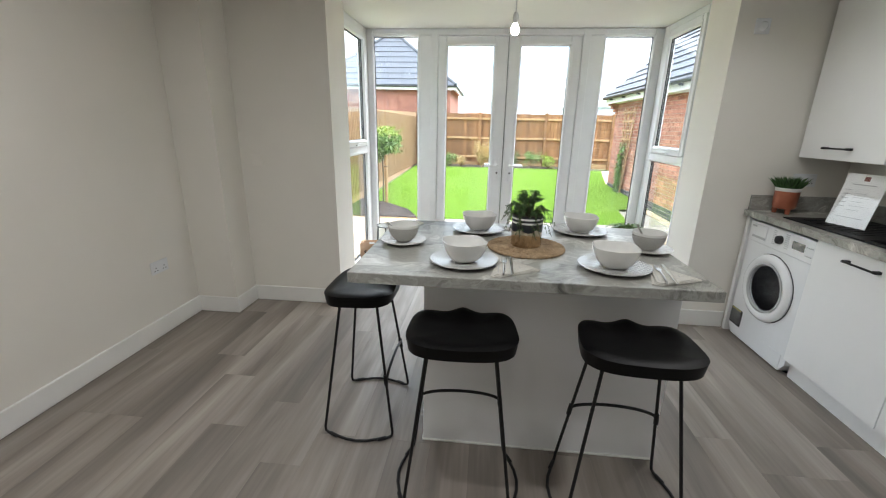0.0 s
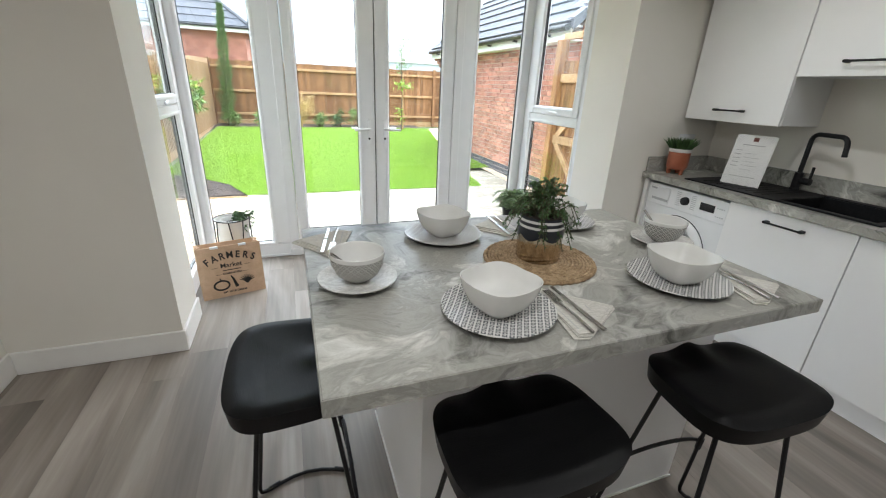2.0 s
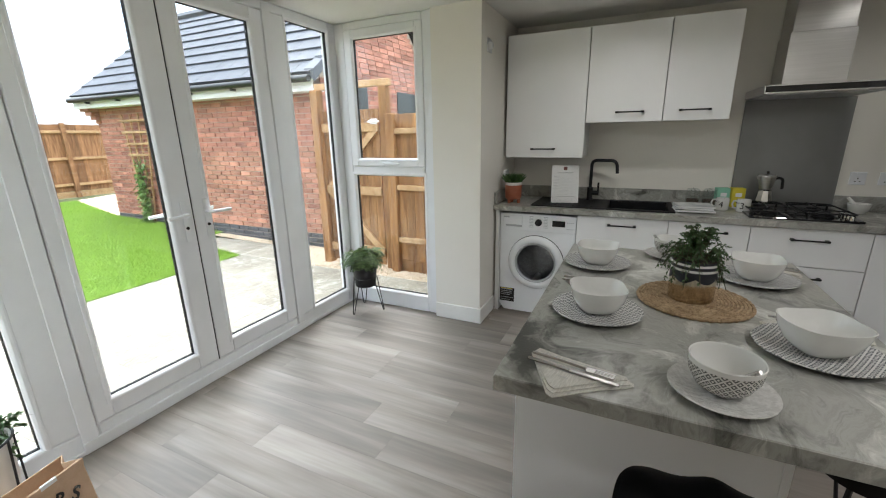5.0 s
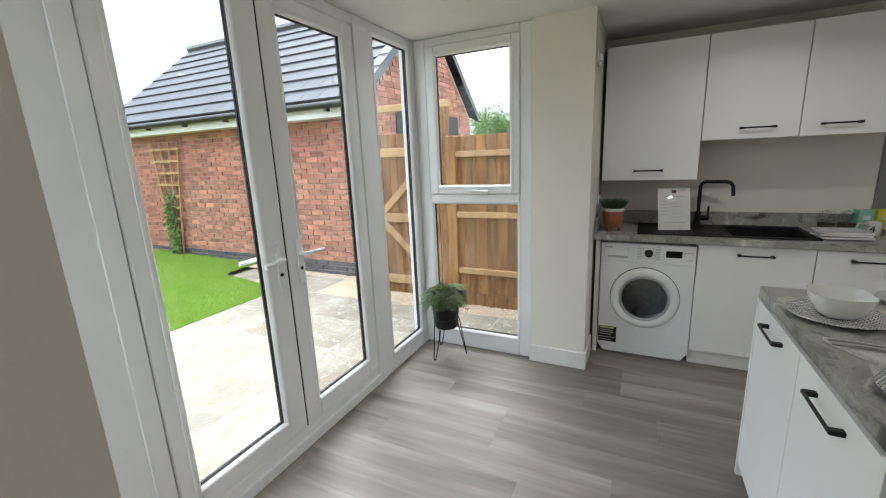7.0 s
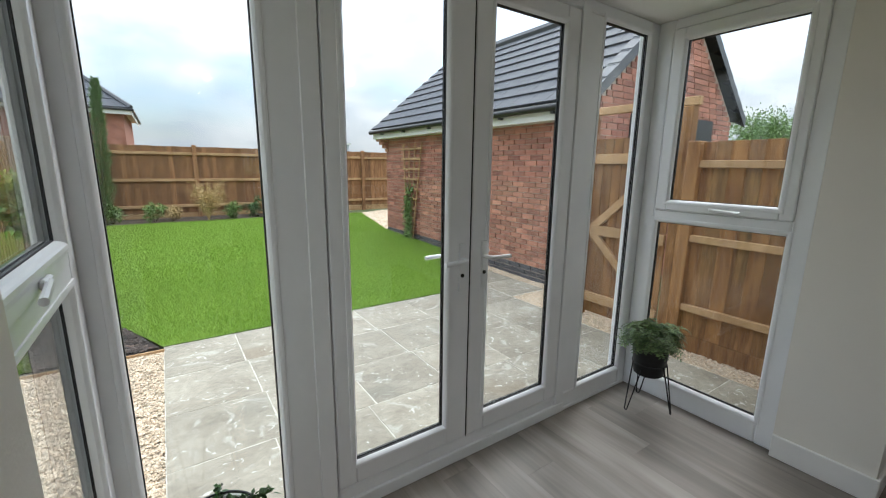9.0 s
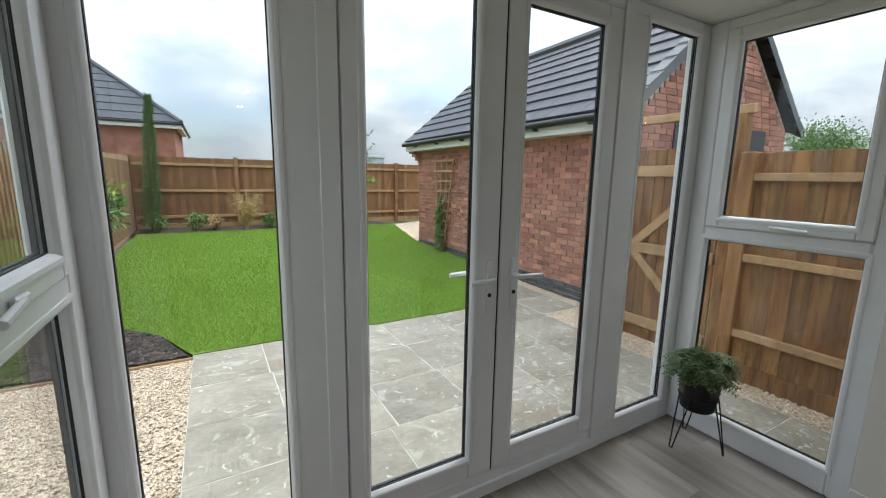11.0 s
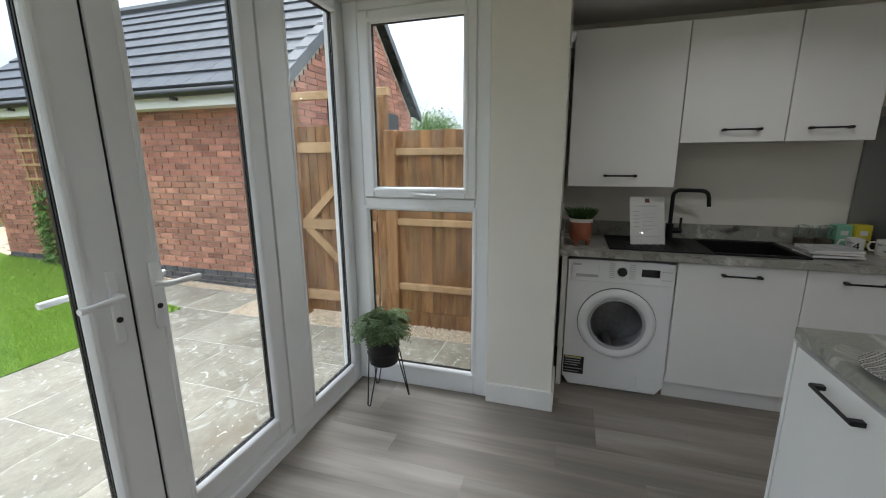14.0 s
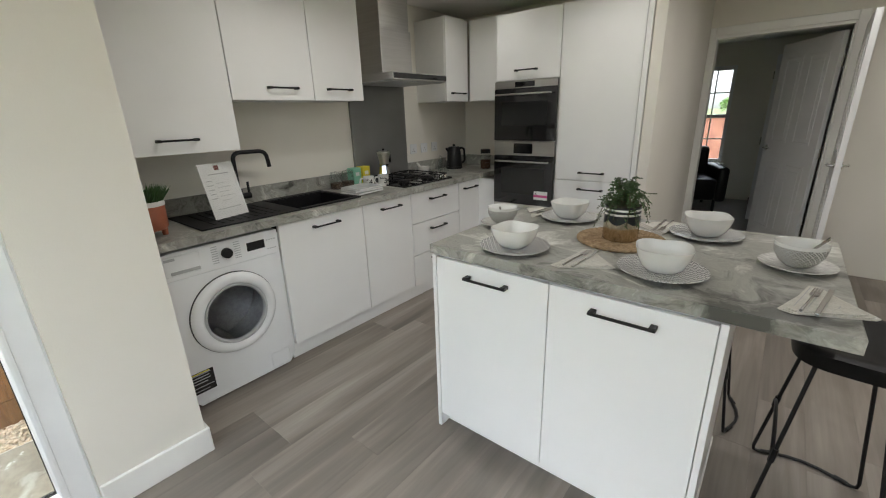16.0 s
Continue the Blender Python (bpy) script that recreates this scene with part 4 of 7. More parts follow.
dome = part("door_glass", lathe([(0.152, 0.012), (0.146, 0.020), (0.135, -0.02), (0.115, -0.065), (0.07, -0.085), (0.0, -0.09)], 40), glass_mat("smoked_door_glass", (0.84, 0.85, 0.87)), porthole, "dark domed door glass", True)
hatch = part("filter_hatch", box(0.145, 0.258, -0.003, 0.001, 0.022, 0.118, 0.002), M_APPL, wm)
stick = part("guarantee_sticker", box(-0.292, -0.168, -0.0016, 0.0005, 0.085, 0.205), M_INK, wm, "black guarantee sticker with yellow print")
bm = bmesh.new()
for i, (a, b) in enumerate(((0.112, 0.030), (0.104, 0.020), (0.108, 0.028), (0.09, 0.02))):
    add_box(bm, -0.284, -0.284 + a * 0.9, -0.0024, -0.0014, 0.189 - i * 0.016, 0.194 - i * 0.016)
part("pale_lines", bm, M_GREYINK, stick)
part("yellow_line", box(-0.284, -0.186, -0.0024, -0.0014, 0.196, 0.2015), M_STICKER, stick)
bm = bmesh.new()
add_box(bm, -0.286, -0.176, -0.0024, -0.0014, 0.118, 0.122)
add_box(bm, -0.286, -0.20, -0.0024, -0.0014, 0.098, 0.101)
part("pale_lines", bm, M_GREYINK, stick)

WT = 0.911  # worktop surface

# sink and tap
sink = thing("sink", "black composite sink with drainer let into the worktop", "sink", (2.265, 2.62, WT))
bm = bmesh.new()
for q in ((-0.235, 0.235, 0.02, 0.58, 0.0, 0.007), (-0.235, 0.235, -0.43, -0.395, 0.0, 0.010), (-0.235, -0.20, -0.395, 0.02, 0.0, 0.010), (0.175, 0.235, -0.395, 0.02, 0.0, 0.010)):
    add_box(bm, *q, 0.003)
part("rim", bm, M_SINK, sink)
bm = bmesh.new()
for i in range(9):
    add_box(bm, -0.17, 0.17, 0.12 + i * 0.045, 0.135 + i * 0.045, 0.007, 0.010, 0.001)
part("drainer_ribs", bm, M_SINK, sink)
basin = bmesh.new()
for q in ((-0.20, 0.21, -0.395, 0.02, -0.19, -0.184), (-0.20, -0.196, -0.395, 0.02, -0.184, 0.004), (0.171, 0.175, -0.395, 0.02, -0.184, 0.004), (-0.196, 0.171, -0.395, -0.391, -0.184, 0.004), (-0.196, 0.171, 0.016, 0.02, -0.184, 0.004)):
    add_box(basin, *q)
part("basin", basin, M_SINK, sink, "deep black sink bowl")
part("waste", lathe([(0.0, -0.183), (0.040, -0.183), (0.042, -0.180), (0.0, -0.179)], 24), M_CHROME, sink, "steel waste", True).matrix_basis = pose(-0.01, -0.19, 0)
tap = thing("tap", "matt black square-necked kitchen mixer tap", "tap", (2.45, 2.80, WT + 0.006))
part("base", lathe([(0.0, 0), (0.026, 0), (0.026, 0.012), (0.022, 0.016), (0.022, 0.105), (0.0, 0.105)], 24), M_BLACK, tap, "", True)
part("spout", tube(rounded([(0, 0, 0.09), (0, 0, 0.325), (-0.04, -0.19, 0.325), (-0.042, -0.20, 0.225)], 0.045, 7), 0.0125, 12), M_BLACK, tap, "", True)
part("lever", tube([(0, -0.02, 0.06), (0, -0.062, 0.062), (0, -0.062, 0.145)], 0.008, 8), M_BLACK, tap, "", True)
part("lever_body", tube([(0, -0.015, 0.06), (0, -0.07, 0.06)], 0.019, 14), M_BLACK, tap, "", True)


def spiky_tuft(name, base, radius, height, n, material, parent, rng, spread=0.6):
    """Narrow upright blades growing from a pot."""
    verts, faces = [], []
    for _ in range(n):
        a, r = rng.uniform(0, 6.283), radius * math.sqrt(rng.random())
        p = Vector((base[0] + r * math.cos(a), base[1] + r * math.sin(a), base[2]))
        d = Vector((math.cos(a) * spread * r / radius + rng.uniform(-0.2, 0.2), math.sin(a) * spread * r / radius + rng.uniform(-0.2, 0.2), 1)).normalized()
        h = height * rng.uniform(0.6, 1.1)
        s = d.cross(Vector((rng.uniform(-1, 1), rng.uniform(-1, 1), 0.1))).normalized() * height * 0.045
        b = len(verts)
        mid = p + d * h * 0.5
        verts += [tuple(p - s), tuple(p + s), tuple(mid + s), tuple(mid - s), tuple(p + d * h + Vector((d.x, d.y, 0)) * h * 0.3)]
        faces += [(b, b + 1, b + 2, b + 3), (b + 3, b + 2, b + 4)]
    return many(name, verts, faces, material, parent)


rng = random.Random(4)
pot = thing("potted_grass", "small green grass in a terracotta and white pot on feet", "potted plant", (2.135, 3.368, WT))
part("pot", lathe([(0.0, 0.034), (0.056, 0.034), (0.066, 0.048), (0.068, 0.150), (0.061, 0.150), (0.059, 0.14), (0.0, 0.14)], 36), M_TERRA, pot, "", True)
part("rim", lathe([(0.0675, 0.147), (0.070, 0.150), (0.070, 0.170), (0.062, 0.170), (0.060, 0.152)], 36), M_STRIPE, pot, "white glazed rim", True)
for k in range(3):
    a = 2.1 * k + 0.5
    part("foot", lathe([(0.0, 0), (0.012, 0), (0.016, 0.037), (0.0, 0.037)], 12), M_TERRA, pot).matrix_basis = pose(0.045 * math.cos(a), 0.045 * math.sin(a), 0)
part("soil", lathe([(0.0, 0.156), (0.061, 0.156), (0.061, 0.147)], 24), M_SOIL, pot)
spiky_tuft("blades", (0, 0, 0.155), 0.058, 0.088, 520, M_LEAF, pot, rng, 0.5)

card = thing("leaflet_stand", "white printed leaflet in an acrylic stand", "leaflet", (2.205, 2.965, WT + 0.008), -76)
lean = pose(0, 0, 0, -14)
part("sheet", box(-0.105, 0.105, -0.002, 0.002, 0.0, 0.30), M_PAPER, card).matrix_basis = lean
part("acrylic_front", box(-0.108, 0.108, -0.006, -0.003, 0.0, 0.303), M_ACRYLIC, card).matrix_basis = lean
part("foot", box(-0.108, 0.108, -0.006, 0.10, -0.0015, 0.001), M_ACRYLIC, card)
sheet_lines = bmesh.new()
for i in range(5):
    add_box(sheet_lines, -0.085, -0.05, -0.0026, -0.0019, 0.205 - i * 0.024, 0.209 - i * 0.024)
    add_box(sheet_lines, -0.03, 0.03 + 0.02 * (i % 2), -0.0026, -0.0019, 0.190 - i * 0.024, 0.192 - i * 0.024)
add_box(sheet_lines, -0.06, 0.06, -0.0026, -0.0019, 0.238, 0.243)
add_box(sheet_lines, -0.07, 0.07, -0.0026, -0.0019, 0.050, 0.053)
part("print", sheet_lines, M_GREYINK, card).matrix_basis = lean
part("emblem", box(-0.014, 0.014, -0.0028, -0.0019, 0.262, 0.287), mat("emblem_red", (0.16, 0.05, 0.04), rough=0.7), card).matrix_basis = lean


def jar(at):
    j = thing("clamp_jar", "clear glass clip-top storage jar", "jar", at, 12, "glass jars on the worktop")
    part("glass", superlathe([(0.040, 0.0), (0.042, 0.005), (0.042, 0.085), (0.036, 0.10), (0.036, 0.108)], 32), M_CLEAR, j, "", True)
    part("contents", superlathe([(0.037, 0.004), (0.038, 0.045)], 24), M_SPICE, j)
    part("lid", superlathe([(0.037, 0.110), (0.038, 0.118), (0.03, 0.126)], 24), M_CLEAR, j, "", True)
    part("clip", tube([(-0.045, 0, 0.075), (-0.048, 0, 0.118), (0.0, 0, 0.131), (0.048, 0, 0.118), (0.045, 0, 0.06)], 0.0025, 6), M_CHROME, j)


jar((2.47, 2.055, WT))
jar((2.475, 1.945, WT))
for nm, lab, mm, y, h in (("tea_box", "mint green card tea box", M_GREENBOX, 1.865, 0.135), ("tea_box", "yellow card tea box", M_YELLOWBOX, 1.772, 0.138)):
    b = thing(nm, lab, "box", (2.49, y, WT), 8, "tea boxes")
    part("carton", box(-0.035, 0.035, -0.042, 0.042, 0, h, 0.002), mm, b)
    part("print", box(-0.0358, -0.0348, -0.02, 0.02, h * 0.55, h * 0.75), M_PAPER, b)


def mug(at, turn, digits):
    g = thing("mug", "white mug printed with a black number", "mug", at, turn, "numbered mugs")
    part("cup", lathe([(0.0, 0.0), (0.036, 0.0), (0.041, 0.006), (0.042, 0.085), (0.039, 0.085), (0.037, 0.010), (0.0, 0.008)], 36), M_CERAMIC, g, "", True)
    part("handle", tube([(0.0, 0.040, 0.07), (0.0, 0.062, 0.068), (0.0, 0.070, 0.045), (0.0, 0.060, 0.022), (0.0, 0.040, 0.02)], 0.006, 8), M_CERAMIC, g, "", True)
    text_mesh("number", digits, 0.06, M_INK, g, pose(-0.0425, -0.006, 0.042, 90, 0, -90))
    text_mesh("number_mark", "No.", 0.020, M_INK, g, pose(-0.0418, 0.018, 0.062, 90, 0, -90))


mug((2.30, 1.885, WT), -26, "4")
mug((2.265, 1.765, WT), -30, "3")
books = ((0.0, 0.19, 0.24, 4), (0.016, 0.18, 0.235, -3), (0.029, 0.185, 0.23, 7))
for z, a, b, turn in books:
    bk = thing("magazine", "white-covered magazine in a small stack", "magazine", (2.155, 2.075, WT + 0.010 + z), turn, "stacked magazines")
    hgt = 0.012
    part("pages", box(-a / 2 + 0.002, a / 2 - 0.002, -b / 2 + 0.002, b / 2 - 0.002, 0.0012, hgt - 0.0012), M_PAPER, bk)
    part("cover", box(-a / 2, a / 2, -b / 2, b / 2, hgt - 0.0011, hgt, 0.0003), mat("magazine_cover", (0.34, 0.36, 0.38), (0.62, 0.62, 0.60), rough=0.35, scale=14), bk)
    part("back_cover", box(-a / 2, a / 2, -b / 2, b / 2, 0.0, 0.0011, 0.0003), M_PAPER, bk)

# gas hob
hob = thing("gas_hob", "black four-burner gas hob with cast-iron pan supports", "hob", (2.265, 1.49, WT))
part("plate", box(-0.245, 0.245, -0.285, 0.285, 0.0, 0.012, 0.004), M_DARKGLASS, hob)
for bx, by, r in ((-0.10, 0.15, 0.035), (0.12, 0.15, 0.045), (-0.10, -0.13, 0.045), (0.12, -0.13, 0.03)):
    bn = part("burner", lathe([(0.0, 0.0), (r + 0.012, 0.0), (r + 0.010, 0.012), (r, 0.014), (r, 0.022), (0.0, 0.024)], 24), M_BLACK, hob, "black gas burner", True)
    bn.matrix_basis = pose(bx, by, 0.012)
for by in (0.15, -0.13):
    bm = bmesh.new()
    add_tube(bm, rounded([(-0.21, by - 0.12, 0.045), (0.22, by - 0.12, 0.045), (0.22, by + 0.12, 0.045), (-0.21, by + 0.12, 0.045), (-0.21, by - 0.12, 0.045)], 0.02), 0.005, 6)
    for bx in (-0.10, 0.12):
        for a in range(4):
            c, s = math.cos(a * math.pi / 2), math.sin(a * math.pi / 2)
            add_tube(bm, [(bx + 0.02 * c, by + 0.02 * s, 0.05), (bx + 0.11 * c, by + 0.12 * s, 0.048)], 0.005, 6)
    for cx in (-0.2, 0.21):
        for cy in (by - 0.11, by + 0.11):
            add_tube(bm, [(cx, cy, 0.012), (cx, cy, 0.047)], 0.006, 6)
    part("pan_support", bm, M_BLACK, hob, "black cast-iron pan support", True)
for k in range(4):
    part("knob", lathe([(0.0, 0), (0.017, 0), (0.015, 0.024), (0.0, 0.026)], 16), M_CHROME, hob, "", True).matrix_basis = pose(-0.205, -0.235 + k * 0.0 + 0.052 * k * 0.0 - 0.0 + 0.0, 0.012) @ pose(0.05 * k, 0, 0)

moka = thing("moka_pot", "polished steel stovetop coffee maker with black handle", "coffee pot", (2.385, 1.635, WT + 0.062), 200)
part("boiler", lathe([(0.0, 0), (0.050, 0), (0.050, 0.006), (0.038, 0.075), (0.040, 0.085), (0.0, 0.085)], 8), M_CHROME, moka)
part("jug", lathe([(0.036, 0.087), (0.036, 0.095), (0.052, 0.165), (0.053, 0.172), (0.0, 0.172)], 24), M_STEEL, moka, "", True)
part("lid", lathe([(0.053, 0.172), (0.048, 0.182), (0.012, 0.190), (0.0, 0.190)], 24), M_STEEL, moka, "", True)
part("knob", lathe([(0.0, 0.19), (0.007, 0.19), (0.010, 0.205), (0.0, 0.21)], 12), M_BLACK, moka, "", True)
part("handle", tube(rounded([(0.0, 0.050, 0.160), (0.0, 0.105, 0.160), (0.0, 0.110, 0.085)], 0.03), 0.009, 8), M_BLACK, moka, "black curved handle", True)
part("lip", tube([(0.0, -0.045, 0.150), (0.0, -0.068, 0.172)], 0.010, 8, 0.004), M_STEEL, moka, "", True)

mortar = thing("mortar_and_pestle", "white stone pestle and mortar", "mortar", (2.44, 1.10, WT))
part("mortar", lathe([(0.0, 0), (0.038, 0), (0.040, 0.010), (0.052, 0.020), (0.062, 0.065), (0.054, 0.065), (0.045, 0.025), (0.0, 0.02)], 32), M_CERAMIC, mortar, "", True)
part("pestle", tube([(0.005, 0.0, 0.03), (0.02, 0.035, 0.075), (0.028, 0.055, 0.10)], 0.012, 10, 0.009), M_CERAMIC, mortar, "", True)
for q, hh in (((2.40, 0.90), 0.13), ((2.36, 0.86), 0.11), ((2.44, 0.86), 0.12)):
    bt = thing("oil_bottle", "small clear glass oil bottle with steel spout", "bottle", (*q, WT), 0, "oil and salt bottles")
    part("glass", lathe([(0.0, 0), (0.022, 0), (0.024, 0.004), (0.024, hh * 0.6), (0.010, hh * 0.8), (0.010, hh)], 20), M_CLEAR, bt, "", True)
    part("cap", lathe([(0.012, hh * 0.92), (0.012, hh), (0.005, hh + 0.02), (0.0, hh + 0.02)], 14), M_CHROME, bt, "", True)
kettle = thing("kettle", "matt black jug kettle", "kettle", (2.42, 0.66, WT), 160)
part("base", lathe([(0.0, 0), (0.080, 0), (0.080, 0.018), (0.0, 0.018)], 32), M_BLACK, kettle)
part("jug", lathe([(0.0, 0.02), (0.076, 0.02), (0.078, 0.03), (0.062, 0.195), (0.05, 0.21), (0.0, 0.215)], 36), M_BLACK, kettle, "", True)
part("lid_knob", lathe([(0.0, 0.214), (0.014, 0.214), (0.012, 0.234), (0.0, 0.236)], 14), M_BLACK, kettle, "", True)
part("handle", tube(rounded([(0.0, 0.055, 0.195), (0.0, 0.120, 0.19), (0.0, 0.125, 0.06), (0.0, 0.075, 0.045)], 0.04), 0.011, 8), M_BLACK, kettle, "", True)
part("spout", tube([(0, -0.055, 0.165), (0, -0.09, 0.20)], 0.018, 10, 0.010), M_BLACK, kettle, "", True)
cj = thing("coffee_jar", "glass jar of coffee with a black lid", "jar", (2.12, 0.55, WT))
part("glass", lathe([(0.0, 0), (0.050, 0), (0.052, 0.01), (0.052, 0.12), (0.044, 0.15)], 28), M_CLEAR, cj, "", True)
part("coffee", lathe([(0.0, 0.004), (0.047, 0.004), (0.048, 0.085), (0.0, 0.09)], 24), M_COFFEE, cj)
part("lid", lathe([(0.047, 0.148), (0.048, 0.185), (0.0, 0.188)], 24), M_BLACK, cj, "", True)


def socket_plate(at, turn, double=True):
    s = thing("socket_outlet", "white plastic switched wall socket", "socket", at, turn, "wall sockets")
    w = 0.073 if double else 0.043
    part("plate", box(-w, w, -0.009, 0, -0.043, 0.043, 0.003, 2), M_APPL, s)
    for sx in ((-0.036, 0.036) if double else (0,)):
        part("rocker", box(sx - 0.008, sx + 0.008, -0.012, -0.009, 0.012, 0.032, 0.001), M_APPL, s)
        bm = bmesh.new()
        add_box(bm, sx - 0.003, sx + 0.003, -0.0096, -0.0088, -0.006, 0.004)
        add_box(bm, sx - 0.016, sx - 0.008, -0.0096, -0.0088, -0.024, -0.018)
        add_box(bm, sx + 0.008, sx + 0.016, -0.0096, -0.0088, -0.024, -0.018)
        part("pin_holes", bm, M_INK, s)


socket_plate((XL, 2.885, 0.475), 90)
for yy in (1.10, 0.95, 0.80):
    socket_plate((XR, yy, 1.13), -90, False)
socket_plate((2.30, YE, 1.12), 0)
blank = thing("blank_plate", "white square blanking plate on the wall", "switch plate", (-1.60, YE, 1.15))
part("plate", box(-0.043, 0.043, -0.007, 0, -0.043, 0.043, 0.003), M_WALL, blank)
sensor = thing("heat_sensor_switch", "small white wall sensor near the ceiling", "sensor", (1.82, YE, 2.06))
part("plate", box(-0.045, 0.045, -0.010, 0, -0.045, 0.045, 0.004), M_APPL, sensor)
part("dome", lathe([(0.0, 0.024), (0.018, 0.022), (0.026, 0.010), (0.028, 0.0)], 24), M_APPL, sensor, "", True).matrix_basis = pose(0, -0.008, 0, 90)


# ---- island ----
isl = thing("kitchen_island", "white island cabinet with two doors to the garden side", "kitchen island", (0.43, 2.38, 0))
IX0, IX1, IY0, IY1 = -0.525, 0.515, -0.335, 0.345
part("body", box(IX0 + 0.02, IX1 - 0.02, IY0 + 0.02, IY1 - 0.03, 0.115, 0.869), M_CABSIDE, isl)
part("back_panel", box(IX0, IX1, IY0, IY0 + 0.019, 0.0, 0.869, 0.001), M_CAB, isl)
part("side_panel", box(IX0, IX0 + 0.019, IY0 + 0.0195, IY1, 0.0, 0.869, 0.001), M_CAB, isl)
part("side_panel", box(IX1 - 0.019, IX1, IY0 + 0.0195, IY1, 0.0, 0.869, 0.001), M_CAB, isl)
part("plinth", box(IX0 + 0.02, IX1 - 0.02, IY1 - 0.075, IY1 - 0.06, 0.0, 0.11), M_CAB, isl)
for x0, x1, hx in ((IX0 + 0.021, -0.011, -0.257), (-0.009, IX1 - 0.021, 0.243)):
    d = part("door", box(x0 + 0.001, x1 - 0.001, IY1 - 0.021, IY1 - 0.002, 0.075, 0.860, 0.0016, 2), M_CAB, isl)
    bar_handle(d, 0.20 if hx < 0 else 0.19, pose(hx, IY1 - 0.002, 0.808, 0, 0, 180))
bm = bmesh.new()
for q in ((IX0 - 0.004, IX1 + 0.004, IY0 - 0.006, IY0, 0.0, 0.006), (IX0 - 0.006, IX0, IY0, IY1, 0.0, 0.006)):
    add_box(bm, *q)
part("sealant_line", bm, M_TRIM, isl)
itop = thing("island_worktop", "grey marbled laminate breakfast-bar worktop", "worktop", (0.308, 2.268, 0.870))
part("top", box(-0.6535, 0.6535, -0.4475, 0.4475, 0.0, 0.040, 0.002, 2), M_MARBLE, itop)
for q in ((-0.655, 0.655, -0.4495, -0.4476), (-0.655, 0.655, 0.4476, 0.4495), (-0.6555, -0.6536, -0.4475, 0.4475), (0.6536, 0.6555, -0.4475, 0.4475)):
    part("edge_band", box(*q, 0.0005, 0.0385, 0.0006), M_MARBLE, itop)


# ---- stools ----
def build_stool(at, turn):
    st = thing("bar_stool", "black saddle-seat bar stool with wire legs", "bar stool", at, turn, "stools round the island")
    bm = bmesh.new()
    nu, nv = 25, 17
    def outline(u, v):
        """u across the long side, v from back (-1) to island side (+1)."""
        k = 4.2
        s = (abs(u) ** k + abs(v) ** k) ** (1 / k) if (u or v) else 1
        m = max(abs(u), abs(v))
        f = m / s if s else 1
        x, y = u * f, v * f
        half = 0.211 - 0.020 * (y + 1) / 2 - 0.004 * y * y
        return x * half, y * 0.152 + 0.010 * (1 - x * x) * (1 if y < 0 else 0.3) * y
    def height(u, v):
        dip = 0.008 * (u * u) ** 1.1 - 0.009 * (1 - u * u) * (1 - v * v)
        pommel = 0.016 * math.exp(-(u / 0.20) ** 2) * max(0.0, (v + 0.15) / 1.15) ** 1.3
        groove = -0.006 * math.exp(-((abs(u) - 0.42) / 0.22) ** 2) * max(0.0, v)
        edge = max(abs(u), abs(v))
        roll = -0.010 * max(0.0, (edge - 0.82) / 0.18) ** 2
        return dip + pommel + groove + roll
    grid_t, grid_b = [], []
    for j in range(nv):
        rt, rb = [], []
        for i in range(nu):
            u, v = 2 * i / (nu - 1) - 1, 2 * j / (nv - 1) - 1
            x, y = outline(u, v)
            rt.append(bm.verts.new((x, y, 0.712 + height(u, v))))
            e = max(abs(u), abs(v))
            k = 0.965 if e > 0.99 else 1.0
            rb.append(bm.verts.new((x * k, y * k, 0.656 + 0.004 * u * u)))
        grid_t.append(rt), grid_b.append(rb)
    for j in range(nv - 1):
        for i in range(nu - 1):
            bm.faces.new((grid_t[j][i], grid_t[j][i + 1], grid_t[j + 1][i + 1], grid_t[j + 1][i]))
            bm.faces.new((grid_b[j][i], grid_b[j + 1][i], grid_b[j + 1][i + 1], grid_b[j][i + 1]))
    rim_t = grid_t[0] + [r[-1] for r in grid_t[1:]] + grid_t[-1][-2::-1] + [r[0] for r in grid_t[-2:0:-1]]
    rim_b = grid_b[0] + [r[-1] for r in grid_b[1:]] + grid_b[-1][-2::-1] + [r[0] for r in grid_b[-2:0:-1]]
    for i in range(len(rim_t)):
        j = (i + 1) % len(rim_t)
        bm.faces.new((rim_t[j], rim_t[i], rim_b[i], rim_b[j]))
    part("seat", bm, M_SEAT, st, "black dished wooden saddle seat", True)
    for s in (-1, 1):
        fx, tx = s * 0.205, s * 0.125
        bow = [(fx + s * 0.045 * math.sin(math.pi * k / 6), -0.15 + 0.30 * k / 6, 0.008) for k in range(1, 6)]
        pts = [(tx, -0.085, 0.648), (fx, -0.165, 0.03)]
        for sy in (-1, 1):
            part("leg", tube([(tx, sy * 0.085, 0.648), (fx - s * 0.003, sy * 0.163, 0.035), (fx, sy * 0.160, 0.014), (fx + s * 0.006, sy * 0.145, 0.008)], 0.0065, 8), M_BLACK, st, "", True)
            part("ferrule", tube([(fx + s * 0.010, sy * 0.135, 0.0085), (fx + s * 0.026, sy * 0.098, 0.0085)], 0.0088, 8), M_BLACK, st)
        part("floor_bar", tube([(fx + s * 0.006, -0.145, 0.008)] + bow + [(fx + s * 0.006, 0.145, 0.008)], 0.0065, 8), M_BLACK, st, "", True)
    k = (0.648 - 0.30) / 0.613
    ax, ay = 0.125 + 0.08 * k, 0.085 + 0.078 * k
